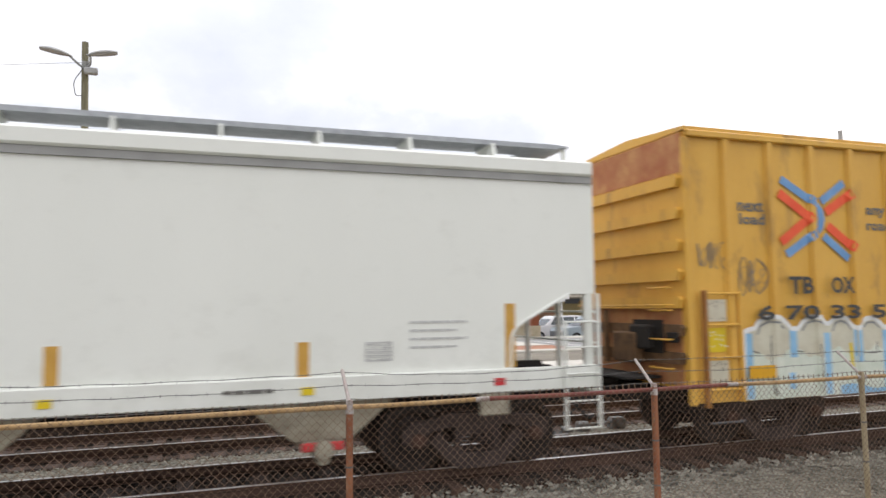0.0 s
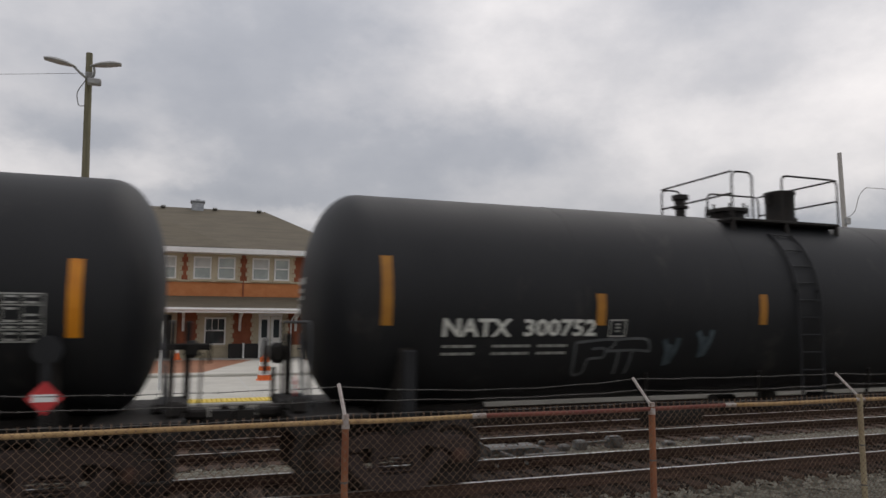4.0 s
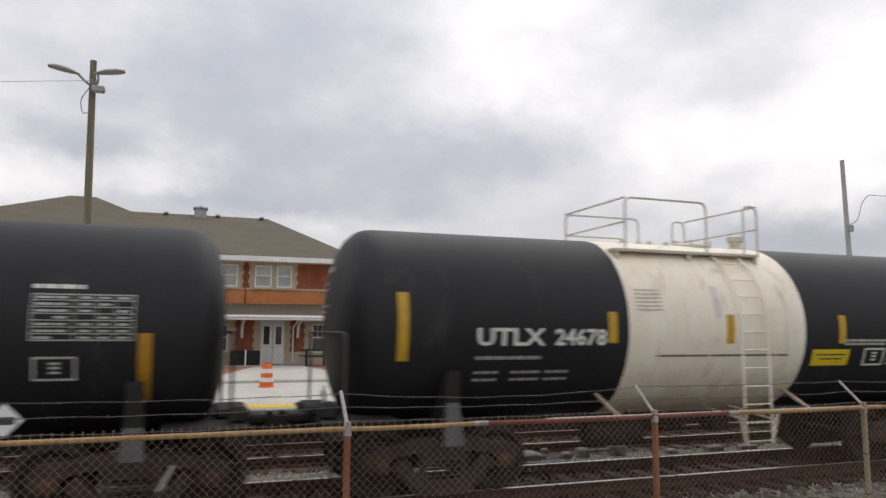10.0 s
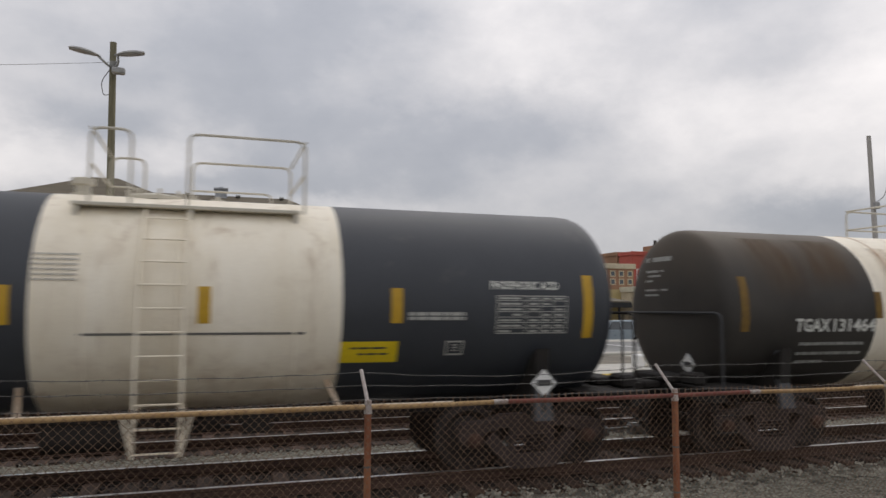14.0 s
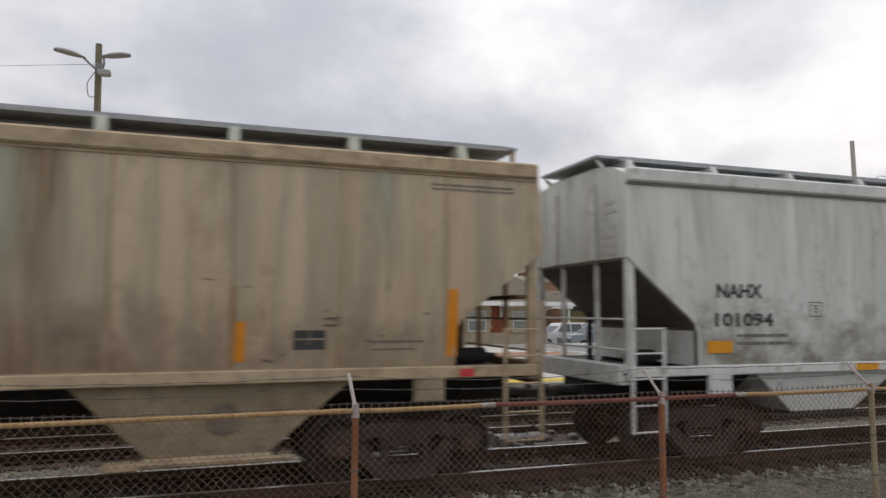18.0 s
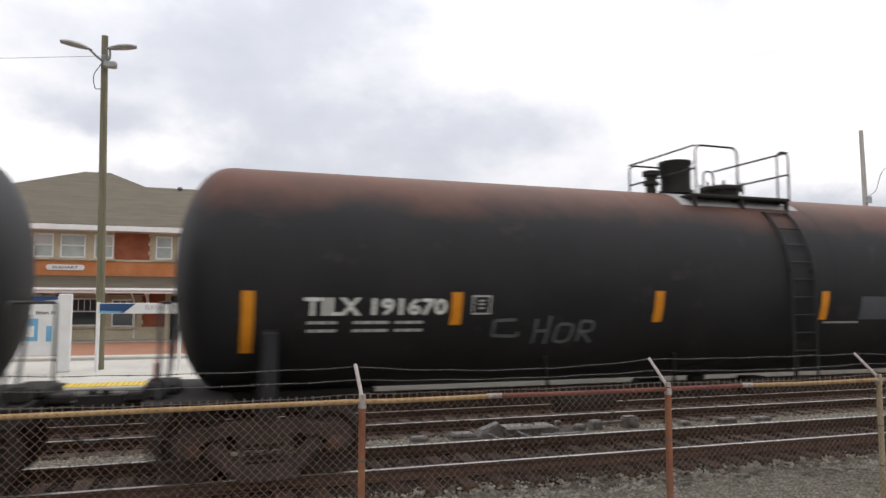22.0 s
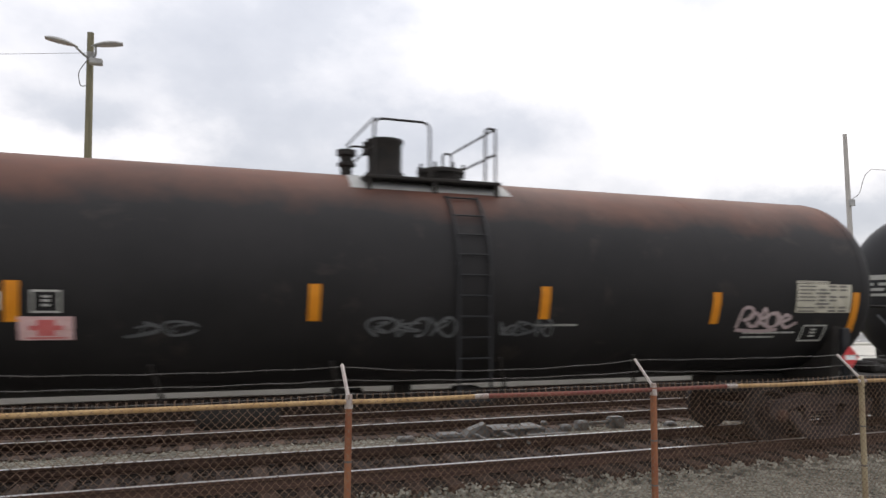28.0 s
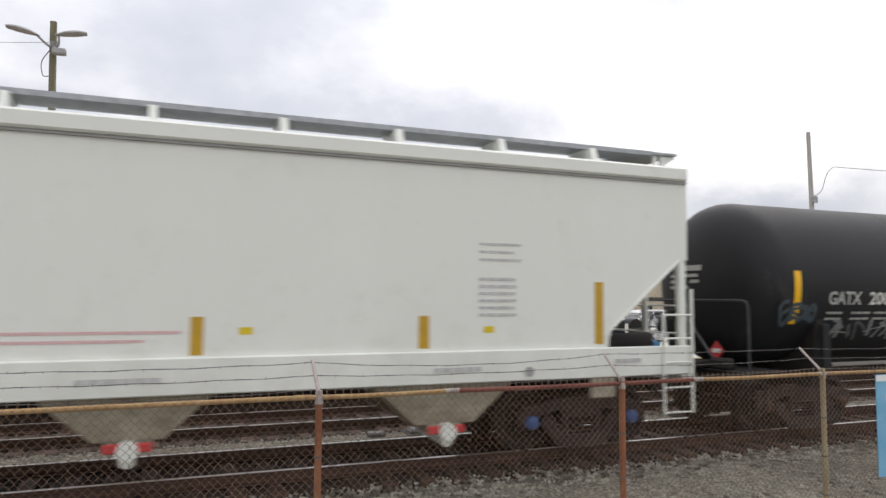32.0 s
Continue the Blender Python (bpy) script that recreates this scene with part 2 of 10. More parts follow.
BLACK = material("black_tank_paint", (0.0095, 0.0100, 0.0115), (0.018, 0.0185, 0.0205), rough=0.55, scale=0.8, streak=(1, 1, 0.5), bump=0.03, dirt=(0.05, 0.046, 0.042), dirt_amount=0.12, spec=0.3)
BLACK_RUST = material("black_paint_rusty_top", (0.0105, 0.0100, 0.0105), (0.020, 0.0185, 0.019), rough=0.62, scale=0.8, bump=0.04, dirt=(0.05, 0.04, 0.035), dirt_amount=0.12, cover=((0.155, 0.060, 0.036), 3.50, 4.15, 0.75), spec=0.28)
BLACK_BROWN = material("black_paint_brown_top", (0.033, 0.030, 0.0275), (0.056, 0.050, 0.0435), rough=0.55, scale=0.8, bump=0.04, cover=((0.095, 0.073, 0.050), 2.65, 3.65, 0.75), spec=0.3)
SLATE = material("slate_blue_black_paint", (0.030, 0.034, 0.042), (0.042, 0.047, 0.056), rough=0.5, scale=0.9, bump=0.02, dirt=(0.07, 0.07, 0.07), dirt_amount=0.05)
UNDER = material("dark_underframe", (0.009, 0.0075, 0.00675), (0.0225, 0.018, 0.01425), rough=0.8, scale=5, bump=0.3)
TRUCK = material("brown_dusty_cast_steel", (0.028, 0.0185, 0.0165), (0.06, 0.042, 0.037), rough=0.85, scale=4, bump=0.35)
CAP_RUST = material("rusty_bearing_cap", (0.051, 0.0252, 0.0168), (0.09, 0.045, 0.03), rough=0.8, scale=9, bump=0.2)
CAP_BLUE = material("blue_bearing_cap", (0.05, 0.10, 0.25), (0.07, 0.14, 0.33), rough=0.6, scale=9, bump=0.1)
WHEEL = material("wheel_steel", (0.016, 0.012, 0.0104), (0.04, 0.0296, 0.0256), rough=0.6, metal=0.3, scale=6, bump=0.2)
WHITE_ACID = material("cream_white_tank_paint", (0.79, 0.71, 0.56), (0.885, 0.822, 0.695), rough=0.5, scale=0.9, streak=(2.2, 2.2, 0.20), bump=0.02, dirt=(0.48, 0.37, 0.26), dirt_amount=0.28, splash=((0.42, 0.31, 0.20), 1.1, 1.9, 0.5))
WHITE_HOPPER = material("clean_white_hopper_paint", (0.73, 0.745, 0.69), (0.785, 0.80, 0.745), rough=0.42, scale=0.35, streak=(1, 1, 0.4), bump=0.0, gritty=0.012, splash=((0.44, 0.44, 0.38), 1.0, 2.2, 0.3))
GREY_HOPPER = material("weathered_grey_hopper_paint", (0.52, 0.55, 0.51), (0.68, 0.70, 0.66), rough=0.6, scale=1.0, streak=(1.6, 1.6, 0.22), bump=0.05, dirt=(0.31, 0.30, 0.255), dirt_amount=0.38, splash=((0.14, 0.115, 0.085), 1.6, 2.9, 0.9), runs=((0.24, 0.23, 0.185), 0.4))
TAN_HOPPER = material("weathered_tan_hopper_paint", (0.425, 0.33, 0.222), (0.575, 0.455, 0.318), rough=0.7, scale=0.9, streak=(1.8, 1.8, 0.12), bump=0.06, dirt=(0.235, 0.235, 0.175), dirt_amount=0.6, splash=((0.17, 0.128, 0.085), 1.55, 2.7, 0.7), runs=((0.20, 0.14, 0.08), 0.8))
TAN_PLAIN = material("tan_hopper_frame_paint", (0.36, 0.275, 0.172), (0.49, 0.38, 0.25), rough=0.7, scale=2.0, bump=0.05, dirt=(0.14, 0.105, 0.075), dirt_amount=0.4)
SAGE = material("pale_sage_bracket_paint", (0.40, 0.42, 0.35), (0.50, 0.52, 0.45), rough=0.7, scale=4, bump=0.05)
TAN_SEAM = material("rust_stained_seam", (0.25, 0.18, 0.11), (0.42, 0.33, 0.22), rough=0.8, scale=1.5, streak=(1, 1, 0.6), bump=0.05)
GREY_PLAIN = material("grey_hopper_frame_paint", (0.54, 0.55, 0.53), (0.68, 0.69, 0.66), rough=0.6, scale=2.0, bump=0.05, dirt=(0.20, 0.17, 0.14), dirt_amount=0.3)
TAN_POCKET = material("dusty_tan_hopper_bottom", (0.225, 0.176, 0.106), (0.335, 0.268, 0.178), rough=0.75, scale=2.5, bump=0.1, dirt=(0.11, 0.08, 0.055), dirt_amount=0.45)
OLIVE = material("dusty_beige_hopper_bottom", (0.25, 0.22, 0.16), (0.38, 0.35, 0.27), rough=0.75, scale=2.5, bump=0.1, dirt=(0.1, 0.08, 0.06), dirt_amount=0.5)
GALV = material("galvanised_walkway", (0.27, 0.285, 0.305), (0.40, 0.415, 0.435), rough=0.55, metal=0.25, scale=8, bump=0.2, bump_scale=90)
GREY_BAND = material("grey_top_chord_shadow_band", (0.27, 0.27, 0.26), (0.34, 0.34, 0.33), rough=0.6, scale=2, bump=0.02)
YELLOW_BOX = material("yellow_boxcar_paint", (0.605, 0.325, 0.043), (0.70, 0.40, 0.07), rough=0.5, scale=1.0, streak=(1, 1, 0.4), bump=0.04, dirt=(0.28, 0.16, 0.05), dirt_amount=0.2)
RUST_BOX = material("rusty_boxcar_end", (0.34, 0.12, 0.045), (0.50, 0.27, 0.11), rough=0.8, scale=2.5, bump=0.2, dirt=(0.36, 0.11, 0.055), dirt_amount=0.6)
STRIPE = material("amber_reflective_stripe", (0.6, 0.205, 0.006), (0.7, 0.265, 0.01), rough=0.4, scale=6, bump=0.02)
STRIPE_FADED = material("faded_amber_stripe", (0.50, 0.265, 0.04), (0.60, 0.34, 0.065), rough=0.5, scale=6, bump=0.0)
STRIPE_Y = material("yellow_reflective_stripe", (0.84, 0.435, 0.004), (0.90, 0.50, 0.006), rough=0.4, scale=6, bump=0.02)
STRIPE_D = material("dull_reflective_stripe", (0.46, 0.265, 0.014), (0.55, 0.33, 0.020), rough=0.5, scale=6, bump=0.02)
SIGN_YELLOW = material("yellow_warning_panel", (0.66, 0.48, 0.01), (0.74, 0.55, 0.015), rough=0.5, scale=4, bump=0.02)
SIGN_AMBER = material("amber_warning_panel", (0.66, 0.33, 0.008), (0.74, 0.40, 0.012), rough=0.5, scale=4, bump=0.02)
SIGN_ORANGE = material("orange_warning_panel", (0.66, 0.27, 0.006), (0.74, 0.33, 0.010), rough=0.5, scale=4, bump=0.02)
LETTER = material("white_lettering", (0.58, 0.58, 0.53), (0.68, 0.68, 0.63), rough=0.6, scale=5, bump=0.0)
LETTER_DIM = material("dim_white_lettering", (0.26, 0.26, 0.24), (0.38, 0.38, 0.35), rough=0.7, scale=9, bump=0.0)
LETTER_GREY = material("grey_data_lettering", (0.36, 0.36, 0.33), (0.46, 0.46, 0.43), rough=0.7, scale=9, bump=0.0)
LETTER_BLACK = material("black_lettering", (0.03, 0.03, 0.03), (0.06, 0.06, 0.06), rough=0.6, scale=5, bump=0.0)
LETTER_FADED = material("faded_dark_lettering", (0.12, 0.115, 0.105), (0.19, 0.18, 0.16), rough=0.7, scale=5, bump=0.0)
PATCH_WHITE = material("cleaner_cream_repaint", (0.79, 0.755, 0.665), (0.86, 0.83, 0.75), rough=0.5, scale=1.5, bump=0.02)
PATCH_LILAC = material("faint_lilac_smear", (0.56, 0.51, 0.52), (0.70, 0.64, 0.62), rough=0.6, scale=6, bump=0.0)
PATCH_GREY = material("greyish_cream_repaint", (0.66, 0.625, 0.55), (0.76, 0.725, 0.65), rough=0.5, scale=1.5, bump=0.02, dirt=(0.50, 0.45, 0.37), dirt_amount=0.25)
RAIL_PALE = material("pale_beige_hand_rail", (0.48, 0.445, 0.37), (0.60, 0.565, 0.48), rough=0.6, scale=5, bump=0.03)
STRIPE_DIM = material("grimy_reflective_stripe", (0.13, 0.07, 0.015), (0.22, 0.13, 0.02), rough=0.7, scale=6, bump=0.02)
PANEL_CREAM = material("aged_cream_data_panel", (0.40, 0.37, 0.29), (0.52, 0.49, 0.40), rough=0.6, scale=6, bump=0.0)
PANEL_WHITE = material("aged_white_data_panel", (0.52, 0.52, 0.50), (0.64, 0.64, 0.62), rough=0.6, scale=6, bump=0.0)
LETTER_FAINT = material("faint_grey_print", (0.40, 0.37, 0.32), (0.50, 0.47, 0.42), rough=0.7, scale=5, bump=0.0)
LETTER_SOFT = material("thin_grey_stencil", (0.44, 0.44, 0.43), (0.54, 0.54, 0.53), rough=0.7, scale=5, bump=0.0)
MINT_TAG = material("pale_mint_spray", (0.56, 0.62, 0.52), (0.70, 0.72, 0.62), rough=0.6, scale=3, bump=0.0)
BROWN_SLOPE = material("rust_brown_slope_sheet", (0.052, 0.031, 0.021), (0.092, 0.058, 0.041), rough=0.85, scale=2.5, bump=0.1)
BLUE_GREY = material("blue_grey_cover_paint", (0.055, 0.058, 0.068), (0.075, 0.078, 0.09), rough=0.5, scale=2, bump=0.0)
RUST_GEAR = material("rusty_end_gear", (0.09, 0.05, 0.025), (0.20, 0.11, 0.05), rough=0.85, scale=5, bump=0.2)
RUST_POST = material("rust_orange_post", (0.24, 0.10, 0.025), (0.48, 0.22, 0.045), rough=0.75, scale=4, streak=(1, 1, 0.5), bump=0.15, dirt=(0.11, 0.05, 0.03), dirt_amount=0.4)
STRIPE_BROWN = material("grimy_orange_stripe", (0.33, 0.135, 0.014), (0.42, 0.185, 0.020), rough=0.6, scale=6, bump=0.0)
STRIPE_A = material("dull_amber_stripe", (0.36, 0.17, 0.008), (0.46, 0.23, 0.012), rough=0.5, scale=6, bump=0.02)
DARK_SLOPE = material("dark_brown_slope_sheet", (0.065, 0.054, 0.044), (0.12, 0.10, 0.082), rough=0.85, scale=2.5, bump=0.1)
RAIL_DIM = material("dim_grey_rail_paint", (0.026, 0.027, 0.029), (0.048, 0.049, 0.052), rough=0.7, scale=4, bump=0.1)
REPAINT_DIM = material("dull_charcoal_repaint", (0.017, 0.0175, 0.019), (0.026, 0.0265, 0.028), rough=0.6, scale=2, bump=0.02)
GUSSET = material("grey_gusset_paint", (0.06, 0.062, 0.066), (0.10, 0.10, 0.105), rough=0.7, scale=4, bump=0.1)
TEAL_TAG = material("dim_teal_spray", (0.030, 0.045, 0.055), (0.075, 0.10, 0.115), rough=0.6, scale=5, bump=0.0)
TRACK_GREY = material("grimy_trackside_steel", (0.05, 0.05, 0.048), (0.26, 0.26, 0.25), rough=0.7, scale=7, bump=0.2)
LID_GREY = material("pale_worn_cover_steel", (0.05, 0.05, 0.048), (0.17, 0.17, 0.16), rough=0.55, scale=6, bump=0.15, dirt=(0.10, 0.085, 0.07), dirt_amount=0.35)
RUST_SEAM = material("rust_stained_white_seam", (0.44, 0.31, 0.20), (0.66, 0.55, 0.44), rough=0.7, scale=3, streak=(1, 1, 0.8), bump=0.03)
GREY_BROWN = material("sun_faded_grey_brown_paint", (0.060, 0.055, 0.046), (0.092, 0.083, 0.068), rough=0.6, scale=0.9, bump=0.03, dirt=(0.10, 0.085, 0.065), dirt_amount=0.3, spec=0.3)
RED = material("red_paint", (0.50, 0.03, 0.035), (0.60, 0.05, 0.05), rough=0.5, scale=6, bump=0.02)
NOTICE_RED = material("faded_red_print", (0.56, 0.10, 0.10), (0.66, 0.20, 0.19), rough=0.6, scale=10, bump=0.0)
PINK = material("faded_red_notice", (0.60, 0.36, 0.35), (0.74, 0.52, 0.51), rough=0.6, scale=14, bump=0.0)
WHITE = material("white_paint", (0.72, 0.72, 0.70), (0.80, 0.80, 0.79), rough=0.5, scale=3, bump=0.02)
BLUE_TAG = material("pale_blue_spray", (0.085, 0.145, 0.21), (0.15, 0.235, 0.33), rough=0.6, scale=6, bump=0.0)
BLUE_DIM = material("faint_blue_spray", (0.05, 0.075, 0.105), (0.085, 0.12, 0.165), rough=0.6, scale=6, bump=0.0)
LIME_TAG = material("pale_yellow_spray", (0.26, 0.29, 0.18), (0.36, 0.39, 0.26), rough=0.6, scale=6, bump=0.0)
GREY_TAG = material("thin_grey_spray", (0.15, 0.155, 0.16), (0.27, 0.275, 0.28), rough=0.6, scale=4, bump=0.0)
DARK_TAG = material("dark_grey_spray", (0.07, 0.075, 0.08), (0.13, 0.135, 0.14), rough=0.6, scale=4, bump=0.0)
INK_TAG = material("dark_ink_spray", (0.05, 0.05, 0.06), (0.09, 0.09, 0.10), rough=0.6, scale=4, bump=0.0)
ROSE_TAG = material("pale_rose_spray", (0.36, 0.27, 0.27), (0.46, 0.37, 0.36), rough=0.6, scale=4, bump=0.0)
RED_SPRAY = material("dull_red_spray", (0.34, 0.045, 0.045), (0.44, 0.08, 0.07), rough=0.7, scale=5, bump=0.0)
BROWN_SPRAY = material("brown_mauve_spray", (0.11, 0.075, 0.075), (0.21, 0.155, 0.15), rough=0.7, scale=5, bump=0.0)
MAUVE_SPRAY = material("pale_mauve_spray", (0.30, 0.25, 0.27), (0.42, 0.37, 0.38), rough=0.7, scale=5, bump=0.0)
MAROON_TAG = material("maroon_spray", (0.20, 0.04, 0.04), (0.30, 0.09, 0.08), rough=0.7, scale=4, bump=0.0)
SKY_TAG = material("light_blue_spray", (0.20, 0.42, 0.62), (0.34, 0.56, 0.74), rough=0.6, scale=3, bump=0.0)
BUFF_TAG = material("buff_spray", (0.52, 0.48, 0.36), (0.62, 0.60, 0.48), rough=0.6, scale=3, bump=0.0)
RAIL_SIDE = material("rusty_rail", (0.042, 0.0215, 0.0145), (0.078, 0.041, 0.027), rough=0.85, scale=6, bump=0.3)
RAIL_TOP = material("polished_rail_head", (0.50, 0.50, 0.50), (0.62, 0.62, 0.62), rough=0.28, metal=0.9, scale=5, bump=0.0)
TIE = material("weathered_timber_tie", (0.034, 0.019, 0.0125), (0.082, 0.047, 0.031), rough=0.9, scale=3, streak=(6, 0.5, 6), bump=0.5, vary=0.3)
GRAVEL = stone_material("grey_crushed_stone", (0.066, 0.061, 0.047), (0.34, 0.318, 0.25), 27.0)
BED = stone_material("brown_soiled_ballast", (0.017, 0.0098, 0.0066), (0.056, 0.033, 0.021), 15.0)
ROCK = stone_material("loose_grey_stones", (0.055, 0.052, 0.042), (0.42, 0.4, 0.33), 9.0, 0.4)
ROCK_BROWN = material("loose_brown_stones", (0.0118, 0.008, 0.0059), (0.0338, 0.0228, 0.0169), rough=0.9, scale=2.0, bump=0.3)
FENCE_WIRE = material("rusty_brown_wire", (0.14, 0.088, 0.058), (0.26, 0.17, 0.115), rough=0.7, metal=0.2, scale=2, bump=0.1)
BARB = material("dull_grey_wire", (0.112, 0.1085, 0.105), (0.168, 0.161, 0.154), rough=0.6, metal=0.4, scale=3, bump=0.1)
POST_RUST = material("red_brown_rusty_pipe", (0.20, 0.060, 0.028), (0.32, 0.13, 0.062), rough=0.8, scale=5, streak=(1, 1, 0.35), bump=0.25, dirt=(0.34, 0.22, 0.11), dirt_amount=0.3)
POST_TAN = material("buff_galvanised_pipe", (0.30, 0.24, 0.14), (0.42, 0.35, 0.23), rough=0.7, scale=5, streak=(1, 1, 0.35), bump=0.2, dirt=(0.20, 0.12, 0.07), dirt_amount=0.4)
RAIL_RED = material("dark_red_fence_rail", (0.14, 0.035, 0.03), (0.21, 0.07, 0.05), rough=0.8, scale=4, bump=0.25)
RAIL_TAN = material("ochre_fence_rail", (0.36, 0.215, 0.085), (0.47, 0.32, 0.16), rough=0.75, scale=4, bump=0.25, dirt=(0.20, 0.10, 0.05), dirt_amount=0.35)
ARM = material("pale_weathered_arm", (0.30, 0.26, 0.24), (0.46, 0.42, 0.39), rough=0.7, scale=9, bump=0.2, dirt=(0.25, 0.11, 0.07), dirt_amount=0.4)
CONCRETE = material("pale_concrete", (0.42, 0.405, 0.36), (0.54, 0.52, 0.465), rough=0.85, scale=0.7, bump=0.15, dirt=(0.40, 0.38, 0.35), dirt_amount=0.3)
TACTILE = material("yellow_tactile_tile", (0.62, 0.44, 0.05), (0.70, 0.52, 0.08), rough=0.7, scale=3, bump=0.3, vary=0.08)
BEIGE_SLAB = material("greyish_beige_concrete", (0.13, 0.115, 0.088), (0.22, 0.195, 0.155), rough=0.9, scale=1.1, bump=0.2)
PAVER = material("orange_brick_paving", (0.25, 0.108, 0.058), (0.34, 0.16, 0.09), rough=0.85, scale=1.4, bump=0.2)
BRICK = material("red_brick", (0.24, 0.068, 0.032), (0.36, 0.12, 0.06), rough=0.85, scale=1.6, bump=0.3, bump_scale=14, dirt=(0.17, 0.055, 0.03), dirt_amount=0.3)
BRICK_O = material("orange_brick", (0.48, 0.165, 0.055), (0.58, 0.235, 0.095), rough=0.85, scale=1.6, bump=0.3, bump_scale=14)
STONE = material("buff_limestone", (0.4536, 0.3888, 0.27), (0.5832, 0.5076, 0.3726), rough=0.85, scale=2.2, bump=0.2)
ROOF = material("brown_grey_shingles", (0.1047, 0.08812, 0.0625), (0.1517, 0.1286, 0.09243), rough=0.9, scale=1.2, streak=(0.6, 3, 3), bump=0.3)
GLASS = glass_material("window_glass")
TIMBER = material("grey_green_timber_pole", (0.13, 0.12, 0.075), (0.22, 0.20, 0.13), rough=0.9, scale=3, streak=(5, 5, 0.3), bump=0.3)
TIMBER_GREY = material("grey_timber_pole", (0.34, 0.32, 0.30), (0.46, 0.44, 0.41), rough=0.9, scale=3, streak=(5, 5, 0.3), bump=0.3)
LAMP_GREY = material("grey_lamp_housing", (0.26, 0.26, 0.255), (0.36, 0.36, 0.35), rough=0.5, metal=0.2, scale=4, bump=0.05)
NAVY = material("dark_blue_sign_paint", (0.02, 0.06, 0.15), (0.03, 0.09, 0.22), rough=0.4, scale=3, bump=0.0)
SKYBLUE = material("light_blue_sign_paint", (0.12, 0.36, 0.56), (0.20, 0.45, 0.64), rough=0.4, scale=3, bump=0.0)
ORANGE = material("orange_plastic", (0.72, 0.12, 0.02), (0.80, 0.17, 0.03), rough=0.5, scale=4, bump=0.0)
DARK = material("dark_opening", (0.012, 0.012, 0.012), (0.02, 0.02, 0.02), rough=0.7, scale=3, bump=0.0)
RUBBER = material("black_rubber", (0.015, 0.015, 0.015), (0.025, 0.025, 0.025), rough=0.8, scale=9, bump=0.05)


